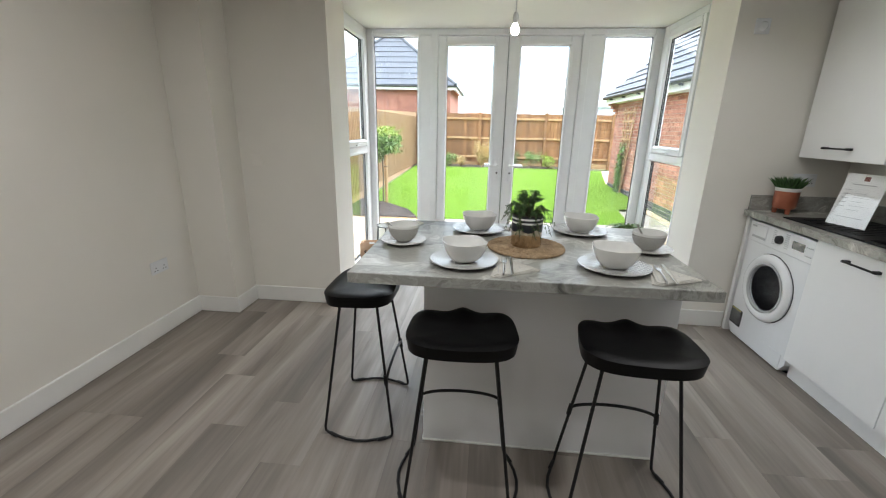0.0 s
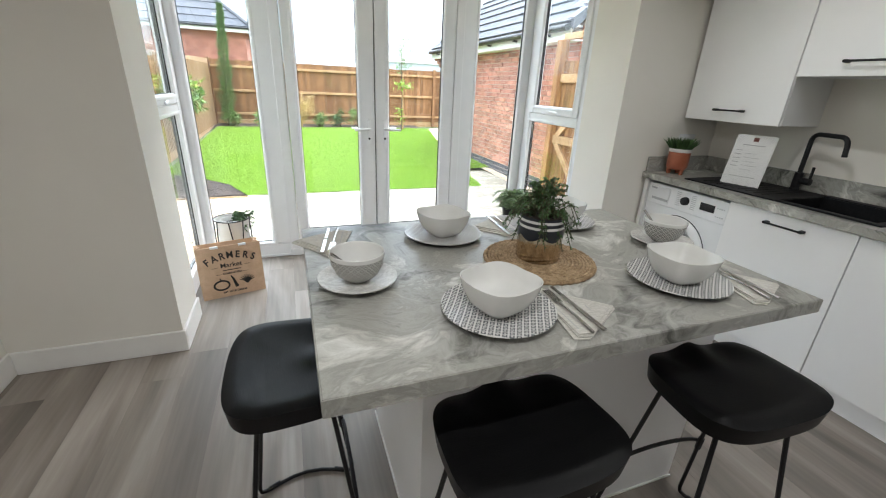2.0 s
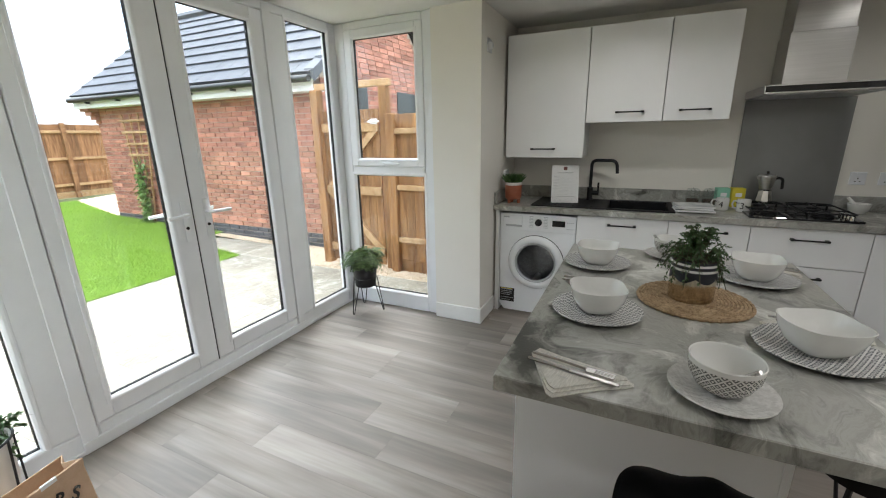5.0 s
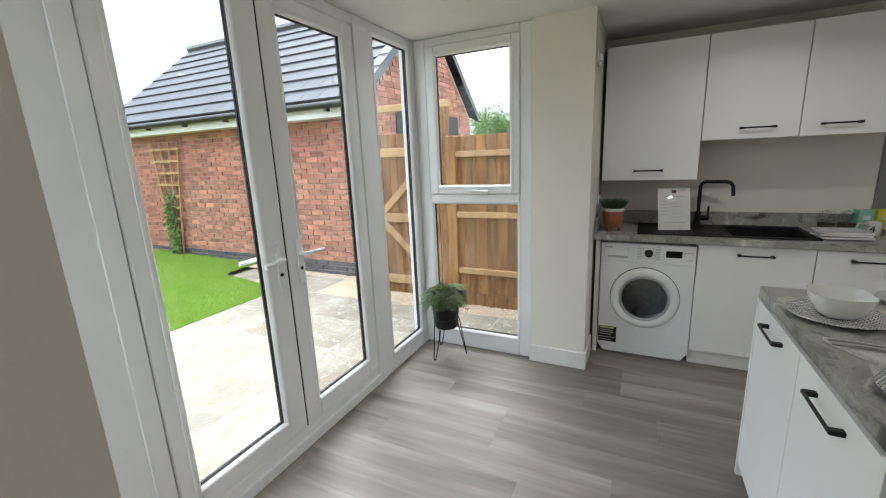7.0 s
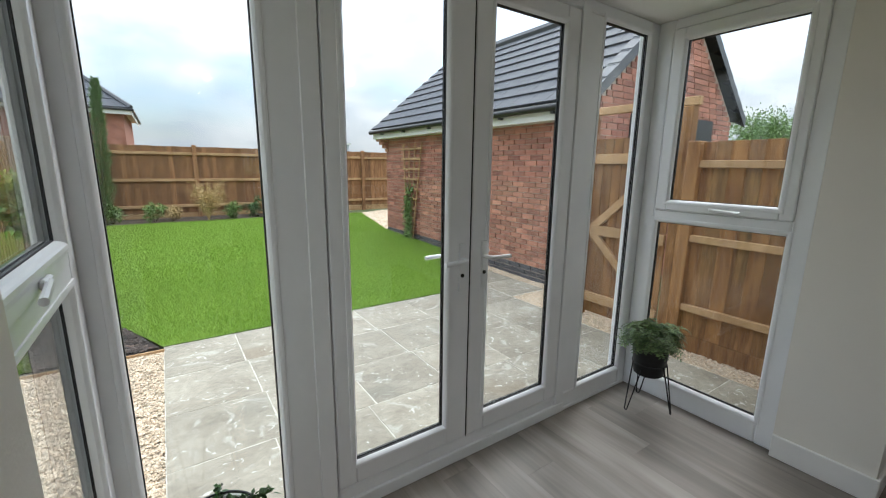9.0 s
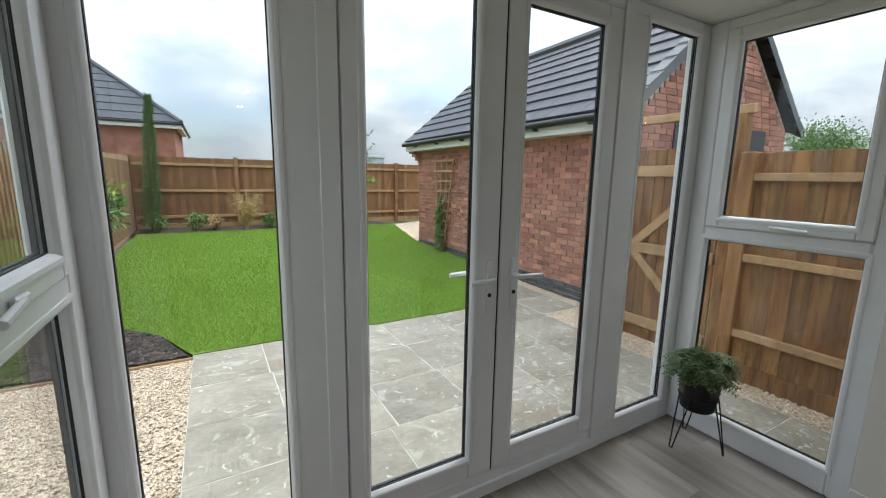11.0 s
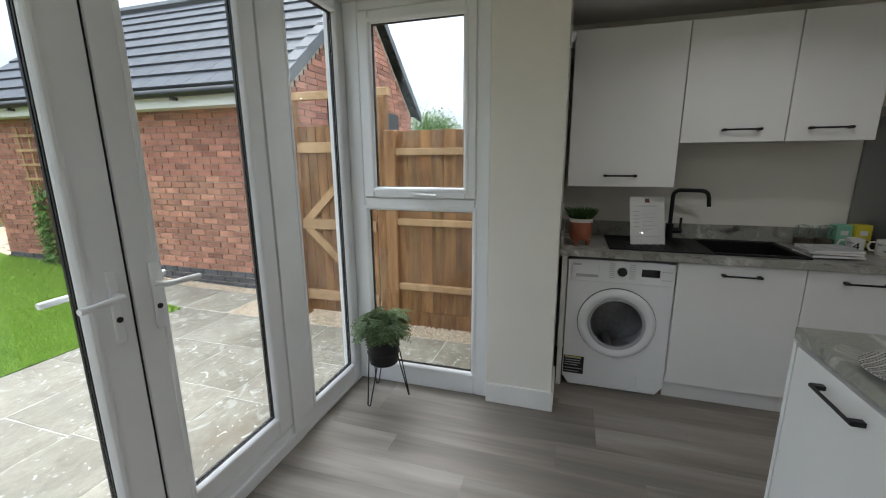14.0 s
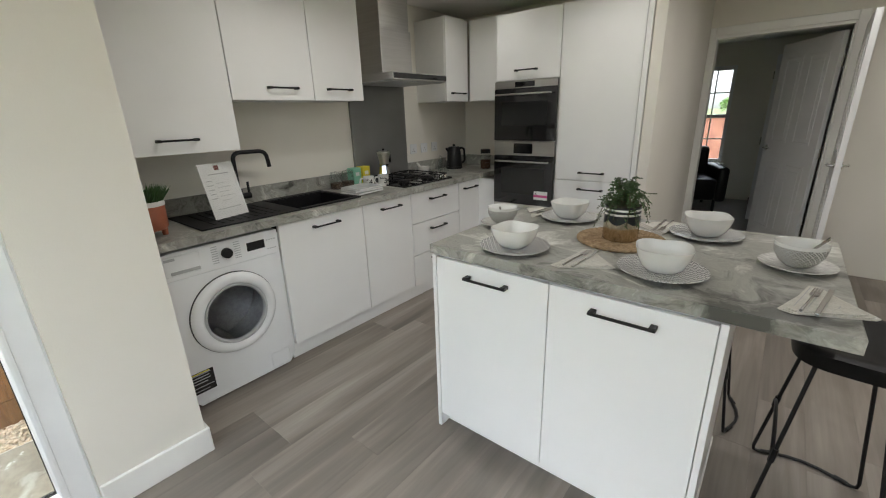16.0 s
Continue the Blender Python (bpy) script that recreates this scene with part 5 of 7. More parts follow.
    arch = [(ax * math.cos(math.pi * i / 12) , ay + 0.006, 0.295 + 0.038 * math.sin(math.pi * i / 12)) for i in range(13)]
    part("footrest", tube(arch, 0.0065, 8), M_BLACK, st, "arched wire footrest", True)
    for s in (-1, 1):
        part("clamp", tube([(s * (ax + 0.004), ay + 0.004, 0.27), (s * (ax - 0.002), ay - 0.002, 0.32)], 0.010, 8), M_BLACK, st)
    return st


stool = build_stool((-0.405, 2.235, 0), -90)
copy_thing(stool, pose(0.080, 1.838, 0, 0, 0, 2))
copy_thing(stool, pose(0.704, 1.820, 0, 0, 0, -3))


# ---- table settings ----
def rounded_square_bowl(at, turn, half=0.084, hgt=0.080):
    b = thing("serving_bowl", "white glazed rounded-square bowl on a plate", "bowl", at, turn, "bowls on the island")
    prof = [(half * 0.46, 0.0), (half * 0.54, 0.003), (half * 0.76, hgt * 0.28), (half * 0.92, hgt * 0.65), (half * 0.995, hgt * 0.975), (half, hgt), (half * 0.978, hgt * 1.006), (half * 0.966, hgt * 0.985), (half * 0.89, hgt * 0.66), (half * 0.72, hgt * 0.28), (half * 0.44, 0.010), (half * 0.05, 0.008)]
    bm = superlathe(prof, 56, 3.2)
    for v in bm.verts:
        # the rim rises a little towards the four corners
        k = v.co.z / hgt
        v.co.z += 0.0028 * k * k * k * (2 * abs(v.co.x * v.co.y) / max(1e-9, v.co.x ** 2 + v.co.y ** 2) - 0.5)
    part("bowl", bm, M_CERAMIC, b, "", True)


def plate(at, r, turn, printed=True, label="grey lattice-printed stoneware dinner plate", name="dinner_plate"):
    p = thing(name, label, "plate", at, turn, "plates on the island")
    prof = [(0.0, 0.004), (r * 0.58, 0.004), (r * 0.68, 0.006), (r * 0.97, 0.015), (r, 0.0165), (r * 0.995, 0.0185), (r * 0.96, 0.0185), (r * 0.66, 0.0095), (r * 0.55, 0.0075), (0.0, 0.0075)]
    part("plate", lathe(prof, 64), M_LATTICE if printed else M_PEBBLED, p, "", True)
    part("foot", lathe([(r * 0.52, 0.004), (r * 0.50, 0.0), (r * 0.54, 0.0), (r * 0.56, 0.004)], 40), M_CERAMIC, p, "", True)


def small_bowl(at, turn):
    b = thing("breakfast_bowl", "grey lattice-printed round stoneware bowl", "bowl", at, turn, "bowls on the island")
    prof = [(0.030, 0.0), (0.033, 0.003), (0.053, 0.018), (0.067, 0.045), (0.0705, 0.068)]
    part("rim", lathe([(0.0705, 0.068), (0.0712, 0.078), (0.0695, 0.080), (0.0675, 0.077)], 48), M_CERAMIC, b, "plain glazed rim", True)
    part("bowl", lathe(prof, 48), M_LATTICE_BOWL, b, "", True)
    part("lining", lathe([(0.0675, 0.077), (0.063, 0.045), (0.048, 0.019), (0.0, 0.010)], 48), M_CERAMIC, b, "plain white glazed inside", True)


ZT = 0.9105
for x, y, tn in ((0.120, 2.530, 10), (0.640, 2.575, -6), (0.070, 2.000, 14), (0.650, 2.015, -8)):
    plate((x, y, ZT), 0.136, tn)
    rounded_square_bowl((x, y, ZT + 0.0085), tn + 4)
for x, y, tn in ((-0.220, 2.245, 25), (0.872, 2.285, -15)):
    plate((x, y, ZT), 0.104, tn, False, "grey textured stoneware side plate", "side_plate")
    small_bowl((x, y, ZT + 0.0085), tn)
    s = thing("spoon", "stainless steel spoon standing in a bowl", "spoon", (x, y, ZT + 0.03), 200 if x < 0 else 100, "cutlery on the island")
    part("handle", tube([(0.005, 0.0, -0.006), (0.035, 0.008, 0.030), (0.078, 0.017, 0.072)], 0.0035, 8, 0.0045), M_CUTLERY, s, "", True)
    bw = lathe([(0.0, -0.006), (0.013, -0.004), (0.019, 0.001), (0.018, 0.0015), (0.0, -0.003)], 20)
    part("spoon_bowl", bw, M_CUTLERY, s, "", True).matrix_basis = pose(-0.012, -0.004, -0.010)


def napkin_setting(at, turn, group="napkins with cutlery"):
    n = thing("linen_napkin", "folded striped grey linen napkin", "napkin", at, turn, group)
    folds = (((-0.048, -0.122), (-0.012, -0.126), (0.118, -0.012), (0.122, 0.004), (0.030, 0.070), (-0.030, 0.122), (-0.044, 0.118)),
             ((-0.044, -0.116), (-0.010, -0.120), (0.104, -0.022), (0.110, -0.006), (0.026, 0.062), (-0.026, 0.116), (-0.040, 0.110)),
             ((-0.046, -0.108), (-0.014, -0.112), (0.088, -0.030), (0.096, -0.012), (0.016, 0.056), (-0.032, 0.108), (-0.042, 0.104)))
    for k, outline in enumerate(folds):
        f = part("fold", slab(outline, 0.0006 + 0.0030 * k, 0.0030 + 0.0030 * k), M_LINEN, n)
        f.matrix_basis = pose(0.001 * k, 0, 0, 0, 0, 3 * k - 3)
        if k == 2:
            for i in range(4):
                part("stripe", box(-0.036 + 0.026 * i, -0.034 + 0.026 * i, -0.092 + 0.022 * i, 0.088 - 0.030 * i, 0.0031 + 0.0030 * k, 0.0033 + 0.0030 * k), M_GREYINK, f)
    c = thing("fork", "stainless steel fork on a napkin", "fork", (at[0], at[1], at[2] + 0.011), turn + 4, "cutlery on the island")
    part("handle", tube([(-0.016, -0.115, 0.002), (-0.014, -0.05, 0.004), (-0.013, 0.02, 0.002)], 0.0038, 8, 0.0026), M_CUTLERY, c, "", True)
    bm = bmesh.new()
    add_box(bm, -0.023, -0.003, 0.02, 0.042, 0.001, 0.003, 0.0008)
    head = part("fork_head", bm, M_CUTLERY, c)
    for i in range(4):
        part("tine", box(-0.0225 + i * 0.0055, -0.0197 + i * 0.0055, 0.042, 0.085, 0.0012, 0.0032), M_CUTLERY, head)
    c = thing("knife", "stainless steel knife on a napkin", "knife", (at[0], at[1], at[2] + 0.011), turn + 5, "cutlery on the island")
    part("handle", box(0.008, 0.019, -0.115, -0.012, 0.0, 0.005, 0.002, 2), M_CUTLERY, c)
    part("blade", box(0.0085, 0.0205, -0.012, 0.10, 0.001, 0.0028, 0.0008), M_CUTLERY, c)


for x, y, tn in ((-0.265, 2.540, 165), (0.370, 2.560, 172), (0.240, 1.960, -6), (0.815, 1.955, -14)):
    napkin_setting((x, y, ZT), tn)

# centre mat and plant
mat_ob = thing("placemat", "round woven seagrass placemat", "placemat", (0.335, 2.245, ZT))
bm = bmesh.new()
for k in range(16):
    r = 0.008 + 0.0105 * k
    n = max(12, 8 + 5 * k)
    pts = [(r * math.cos(2 * math.pi * i / n), r * math.sin(2 * math.pi * i / n), 0.006 + (0.0012 if i % 2 else -0.0012)) for i in range(n + 1)]
    add_tube(bm, pts, 0.0062, 6)
part("coil", bm, M_JUTE, mat_ob, "", True)
gp = thing("potted_creeper", "leafy green creeper in a gold, black and white striped pot", "potted plant", (0.335, 2.255, ZT + 0.012))
part("gold_band", lathe([(0.0, 0.0), (0.064, 0.0), (0.067, 0.004), (0.068, 0.086)], 40), M_GOLD, gp, "dented gold lustre band", True)
for i, (z0, z1) in enumerate(((0.086, 0.104), (0.104, 0.112), (0.112, 0.122), (0.122, 0.130), (0.130, 0.138))):
    part("stripe", lathe([(0.068, z0), (0.0682, (z0 + z1) / 2), (0.068, z1)], 40), M_NAVY if i % 2 == 0 else M_STRIPE, gp, "", True)
part("collar", lathe([(0.068, 0.138), (0.064, 0.141), (0.060, 0.134), (0.0, 0.130)], 40), M_SOIL, gp, "", True)
bm = bmesh.new()
scallop = []
for k in range(72):
    a = 2 * math.pi * k / 72
    scallop.append([bm.verts.new((0.0686 * math.cos(a), 0.0686 * math.sin(a), z)) for z in (0.090, 0.084 - 0.016 * abs(math.sin(3.0 * a)))])
for k in range(72):
    a, b = scallop[k], scallop[(k + 1) % 72]
    bm.faces.new((a[1], b[1], b[0], a[0]))
part("scalloped_glaze", bm, M_NAVY, gp, "dark glaze with a scalloped lower edge", True)


def creeper(parent, rng, z, r, n, reach, hang, leaf, material, per=4, rise=(0.03, 0.11), arc=(0, 6.283)):
    stems, spots = bmesh.new(), []
    for _ in range(n):
        a = rng.uniform(*arc)
        R, up = reach * rng.uniform(0.25, 1.0), rng.uniform(*rise)
        low = hang * rng.random()
        pts = []
        for k in range(8):
            t = k / 7
            rad = r * 0.5 + R * t
            pts.append(Vector((rad * math.cos(a + 0.5 * t * math.sin(7 * a)), rad * math.sin(a + 0.5 * t * math.sin(7 * a)), z + up * math.sin(min(1, t * 1.4) * math.pi * 0.6) - low * t * t)))
        add_tube(stems, pts, 0.0011, 4)
        for p, q in zip(pts[1:], pts[2:]):
            for _ in range(per):
                t = rng.random()
                d = (q - p).normalized() * 0.5 + Vector((rng.uniform(-1, 1), rng.uniform(-1, 1), rng.uniform(-0.4, 1)))
                spots.append((p.lerp(q, t), d))
    part("stem_tangle", stems, M_STEM, parent)
    leaf_cloud("foliage", spots, leaf, leaf * 0.5, material, parent, rng)


creeper(gp, random.Random(11), 0.134, 0.06, 60, 0.090, 0.13, 0.0105, M_LEAF, 4, (0.02, 0.08))
creeper(gp, random.Random(12), 0.134, 0.02, 60, 0.055, 0.0, 0.0105, M_LEAF, 4, (0.05, 0.115))

# ---- plants and bag in the bay ----
def fern(parent, rng, z, n, reach):
    verts, faces, stems = [], [], bmesh.new()
    for _ in range(n):
        a = rng.uniform(0, 6.283)
        R, up, low = reach * rng.uniform(0.15, 1.1), rng.uniform(0.05, 0.16), rng.uniform(0.0, 0.05)
        prev = None
        pts = []
        for k in range(13):
            t = k / 12
            pts.append(Vector(((0.02 + R * t) * math.cos(a + 0.25 * t), (0.02 + R * t) * math.sin(a + 0.25 * t), z + up * math.sin(t * 2.2) - low * t * t)))
        add_tube(stems, pts[::3], 0.0012, 4)
        for k in range(1, 13):
            d = (pts[k] - pts[k - 1]).normalized()
            side = d.cross(Vector((0, 0, 1))).normalized()
            ln = 0.027 * math.sin(math.pi * min(1, 0.15 + 0.85 * (1 - k / 13))) + 0.006
            for s in (-1, 1):
                tip = pts[k] + side * s * ln + d * 0.008 - Vector((0, 0, 0.004))
                w = d * 0.0060
                b = len(verts)
                m1 = pts[k].lerp(tip, 0.5) + Vector((0, 0, 0.003))
                verts += [tuple(pts[k]), tuple(m1 - w), tuple(tip), tuple(m1 + w)]
                faces += [(b, b + 1, b + 2), (b, b + 2, b + 3)]
    part("stalk_tangle", stems, M_STEM, parent)
    many("fronds", verts, faces, M_LEAF_DK, parent)


fp = thing("potted_fern", "bushy green fern in a black pot on a wire stand", "potted plant", (1.545, 4.485, 0))
part("pot", lathe([(0.0, 0.225), (0.078, 0.225), (0.086, 0.232), (0.104, 0.395), (0.098, 0.395), (0.09, 0.37), (0.0, 0.37)], 40), M_BLACK, fp, "matt black tapered pot", True)
part("soil", lathe([(0.0, 0.372), (0.095, 0.372), (0.096, 0.36)], 24), M_SOIL, fp)
part("stand_ring", tube([(0.097 * math.cos(2 * math.pi * i / 24), 0.097 * math.sin(2 * math.pi * i / 24), 0.300) for i in range(25)], 0.004, 6), M_BLACK, fp, "", True)
for k in range(3):
    a = math.radians(45 + 120 * k)
    def radial(r, da, z):
        return (r * math.cos(a + da), r * math.sin(a + da), z)
    part("hairpin_leg", tube(rounded([radial(0.098, 0.40, 0.300), radial(0.150, 0.06, 0.004), radial(0.150, -0.06, 0.004), radial(0.098, -0.40, 0.300)], 0.014), 0.004, 6), M_BLACK, fp, "", True)
fern(fp, random.Random(21), 0.388, 220, 0.165)

wp = thing("potted_trailing_plant", "trailing green plant in a white pot on a black wire stand", "potted plant", (-0.815, 4.47, 0))
part("pot", lathe([(0.0, 0.215), (0.094, 0.215), (0.100, 0.222), (0.116, 0.44), (0.108, 0.44), (0.102, 0.40), (0.0, 0.40)], 40), M_POTWHITE, wp, "ribbed white pot", True)
part("soil", lathe([(0.0, 0.402), (0.105, 0.402), (0.106, 0.39)], 24), M_SOIL, wp)
part("nursery_pot", lathe([(0.070, 0.40), (0.078, 0.435), (0.073, 0.435), (0.066, 0.405)], 28), M_STRIPE, wp, "", True)
part("ring", tube([(0.120 * math.cos(2 * math.pi * i / 28), 0.120 * math.sin(2 * math.pi * i / 28), 0.442) for i in range(29)], 0.0045, 6), M_BLACK, wp, "", True)
for k in range(4):
    a = math.radians(20 + 90 * k)
    def radial(r, da, z):
        return (r * math.cos(a + da), r * math.sin(a + da), z)
    part("wire_leg", tube(rounded([radial(0.120, 0.42, 0.442), radial(0.128, 0.03, 0.004), radial(0.128, -0.03, 0.004), radial(0.120, -0.42, 0.442)], 0.012), 0.004, 6), M_BLACK, wp, "", True)
creeper(wp, random.Random(31), 0.425, 0.05, 20, 0.14, 0.16, 0.030, M_LEAF, 4, (0.005, 0.07), (-0.9, 1.6))

bag = thing("jute_shopping_bag", "brown jute shopping bag printed with a market slogan", "shopping bag", (-0.820, 4.155, 0), 14)
bm = bmesh.new()
wx, dy, hz = 0.195, 0.065, 0.355
ring_lo = [(-wx, -dy), (wx, -dy), (wx, 0.0), (wx, dy), (-wx, dy), (-wx, 0.0)]
levels = []
for k in range(7):
    t = k / 6
    pinch = 1 - 0.35 * t
    row = []
    for i, (x, y) in enumerate(ring_lo):
        if i in (2, 5):
            x *= 1 - 0.16 * t
        row.append(bm.verts.new((x * (1 + 0.012 * math.sin(3 * t)), y * pinch + 0.020 * t, hz * t)))
    levels.append(row)
for a, b in zip(levels, levels[1:]):
    for i in range(6):
        j = (i + 1) % 6
        bm.faces.new((a[i], a[j], b[j], b[i]))
bm.faces.new(list(reversed(levels[0])))
bmesh.ops.recalc_face_normals(bm, faces=bm.faces)
bmesh.ops.solidify(bm, geom=bm.faces[:], thickness=0.003)
part("bag_body", bm, M_KRAFT, bag)
part("hem", box(-wx - 0.003, wx + 0.003, -0.0275, -0.0235, hz - 0.028, hz, 0.001), M_KRAFT, bag)
for x in (-0.085, 0.085):
    part("strap_tab", box(x - 0.024, x + 0.024, -0.0295, -0.0205, hz - 0.014, hz + 0.0025, 0.001), M_PAPER, bag, "white stitched strap tab")
face = pose(0, -dy - 0.0045, 0, 83.5)
# the front leans inwards towards the top
for k, ch in enumerate("FARMERS"):
    a = math.radians((k - 3) * -9.0)
    text_mesh("letter", ch, 0.066, M_INK, bag, face @ pose(-0.31 * math.sin(a), 0.290 - 0.31 + 0.31 * math.cos(a), 0.0003, 0, 0, math.degrees(a)), 0.0003, 0.86, 0.0016)
text_mesh("lettering", "Market", 0.044, M_INK, bag, face @ pose(0, 0.222, 0.0003), 0.0003, 1.05, 0.0006)
text_mesh("lettering", "GUARANTEED", 0.018, M_INK, bag, face @ pose(0, 0.165, 0.0003), 0.0003, 1.0, 0.0008)
text_mesh("lettering", "EAT YOUR GREENS", 0.017, M_INK, bag, face @ pose(0, 0.034, 0.0003), 0.0003, 1.0, 0.0008)
bm = bmesh.new()
for q in ((-0.12, -0.082, 0.212, 0.214), (0.082, 0.12, 0.212, 0.214), (-0.10, -0.062, 0.163, 0.165), (0.066, 0.10, 0.163, 0.165), (-0.055, 0.055, 0.186, 0.191)):
    add_box(bm, q[0], q[1], q[2], q[3], 0.0, 0.0006)
part("rules", bm, M_INK, bag).matrix_basis = face
bm = bmesh.new()
add_tube(bm, [(-0.075 + 0.046 * math.cos(a), 0.085 + 0.032 * math.sin(a), 0.0) for a in (2 * math.pi * i / 20 for i in range(21))], 0.006, 4)
add_tube(bm, [(-0.075, 0.117, 0.0), (-0.082, 0.135, 0.0)], 0.004, 4)
part("onion_drawing", bm, M_INK, bag).matrix_basis = face @ pose(0, 0, -0.005)
bm = bmesh.new()
add_tube(bm, [(-0.012, 0.145, 0), (0.002, 0.115, 0), (0.010, 0.085, 0), (0.018, 0.062, 0)], 0.006, 4, 0.014)
part("chilli_drawing", bm, M_INK, bag).matrix_basis = face @ pose(0, 0, -0.007)
bm = bmesh.new()
for k in range(9):
    a = math.radians(20 + 17 * k)
    add_tube(bm, [(0.085, 0.075, 0), (0.085 + 0.022 * math.cos(a), 0.085 + 0.022 * math.sin(a), 0), (0.085 + 0.052 * math.cos(a), 0.085 + 0.05 * math.sin(a), 0)], 0.0065, 4, 0.003)
part("leaf_drawing", bm, M_INK, bag).matrix_basis = face @ pose(0, 0, -0.006)

# ---- lamps ----
pend = thing("pendant_bulb", "bare white pendant lampholder with a lit bulb", "pendant lamp", (0.292, 3.46, 0))
part("rose", lathe([(0.0, H - 0.03), (0.035, H - 0.03), (0.045, H - 0.002), (0.0, H - 0.001)], 24), M_APPL, pend, "", True)
part("cord", tube([(0, 0, H - 0.03), (0, 0, 2.13)], 0.003, 6), M_APPL, pend)
part("lampholder", lathe([(0.0, 2.14), (0.012, 2.14), (0.018, 2.12), (0.018, 2.075), (0.0, 2.07)], 20), M_APPL, pend, "", True)
part("bulb", lathe([(0.0, 2.005), (0.018, 2.012), (0.028, 2.032), (0.026, 2.05), (0.014, 2.072)], 24), lamp_mat("bulb_glow", (1.0, 0.93, 0.80), 14.0), pend, "lit warm-white bulb", True)
# mostly fill added to brighten the room; the one at (1.77, 1.24) is real
for x, y, watts in ((1.77, 1.24, 0.3), (1.45, 2.55, 0.85), (0.85, 1.35, 0.5), (-0.35, 1.35, 1.4), (-1.30, 1.35, 1.4), (-0.35, 0.30, 0.35), (-1.30, 0.30, 0.35)):
    dl = thing("downlight", "lit ceiling downlight, of a set mostly added as fill", "downlight", (x, y, H), 0, "kitchen downlights")
    part("bezel", lathe([(0.034, -0.001), (0.045, -0.005), (0.048, -0.0005)], 28), M_APPL, dl, "", True)
    part("lens", lathe([(0.0, -0.003), (0.033, -0.002)], 20), lamp_mat("downlight_and_fill_glow", (1.0, 0.94, 0.84), 4.0), dl)
    lamp = new("downlight_and_fill_lamp", bpy.data.lights.new("downlight_and_fill_lamp", "AREA"))
    lamp.data.shape, lamp.data.size, lamp.data.energy, lamp.data.color = "DISK", 0.07, watts * DOWN, (1.0, 0.975, 0.94)
    lamp.data.spread = radians(150 if x > 0 else 175)
    lamp.matrix_world = pose(x, y, H - 0.008)


# ---- doorway and lounge ----
def panel_door(name, at, turn, w, label, mirror=1):
    d = thing(name, label, "door", at, turn, "", "structure")
    d["kind"] = "structure"
    part("leaf", box(0, w, -0.018, 0.018, 0.008, 1.975, 0.002), M_DOOR, d)
    bm = bmesh.new()
    c = w / 2
    for x0, x1 in ((0.10, c - 0.045), (c + 0.045, w - 0.10)):
        for z0, z1 in ((0.20, 0.86), (1.06, 1.84)):
            for y0, y1 in ((-0.0225, -0.0175), (0.0175, 0.0225)):
                for q in ((x0, x1, z0, z0 + 0.022), (x0, x1, z1 - 0.022, z1), (x0, x0 + 0.022, z0 + 0.022, z1 - 0.022), (x1 - 0.022, x1, z0 + 0.022, z1 - 0.022)):
                    add_box(bm, q[0], q[1], y0, y1, q[2], q[3], 0.0015)
                add_box(bm, x0 + 0.05, x1 - 0.05, y0, y1, z0 + 0.05, z1 - 0.05, 0.002)
    part("panel_moulding", bm, M_DOOR, d)
    hx = w - 0.06
    for s in (-1, 1):
        part("lever_handle", tube(rounded([(hx, s * 0.018, 1.0), (hx, s * 0.055, 1.0), (hx - 0.11, s * 0.058, 1.0)], 0.012), 0.0085, 8), M_CHROME, d, "chrome lever handle", True)
        part("rose", lathe([(0.0, 0), (0.026, 0), (0.026, 0.006), (0.0, 0.007)], 20), M_CHROME, d, "", True).matrix_basis = pose(hx, s * 0.0182, 1.0, -90 * s)
    for z in (0.25, 1.0, 1.75):
        part("hinge", tube([(-0.004, -0.016 , z - 0.045), (-0.004, -0.016, z + 0.045)], 0.007, 8), M_CHROME, d)
    return d


arch = setting(thing("door_frame", "", ""), "white painted door lining and architrave", "door frame")
bm = bmesh.new()
for q in ((0.525, 0.56, YB - 0.12, YB, 0, 2.03), (-0.41, -0.375, YB - 0.12, YB, 0, 2.03), (-0.375, 0.525, YB - 0.12, YB, 1.998, 2.03)):
    add_box(bm, *q, 0.002)
part("lining", bm, M_TRIM, arch)
bm = bmesh.new()
for q in ((0.535, 0.584, YB, YB + 0.015, 0, 2.09), (-0.45, -0.385, YB, YB + 0.015, 0, 2.09), (-0.385, 0.535, YB, YB + 0.015, 2.02, 2.09)):
    add_box(bm, *q, 0.005)
part("architrave", bm, M_TRIM, arch)
panel_door("door_3", (-0.455, YB + 0.045, 0), 88, 0.76, "white panelled door standing open into the kitchen")
panel_door("door_4", (-0.345, YB - 0.15, 0), -61, 0.80, "white panelled door standing open in the hall")
panel_door("door_5", (0.13, -2.6, 0), 180, 0.76, "white panelled door ajar beyond the hall")

win = setting(thing("window_lounge", "", ""), "white sash window with glazing bars", "window")
bm = bmesh.new()
for q in ((0.64, 0.69, -4.09, -4.03, 0.56, 2.0), (1.27, 1.32, -4.09, -4.03, 0.56, 2.0), (0.69, 1.27, -4.09, -4.03, 0.56, 0.62), (0.69, 1.27, -4.09, -4.03, 1.94, 2.0), (0.69, 1.27, -4.09, -4.03, 1.25, 1.30)):
    add_box(bm, *q, 0.004)
part("window_frame", bm, M_UPVC, win)
bm = bmesh.new()
for x in (0.885, 1.075):
    add_box(bm, x - 0.009, x + 0.009, -4.072, -4.048, 0.62, 1.25)
    add_box(bm, x - 0.009, x + 0.009, -4.072, -4.048, 1.30, 1.94)
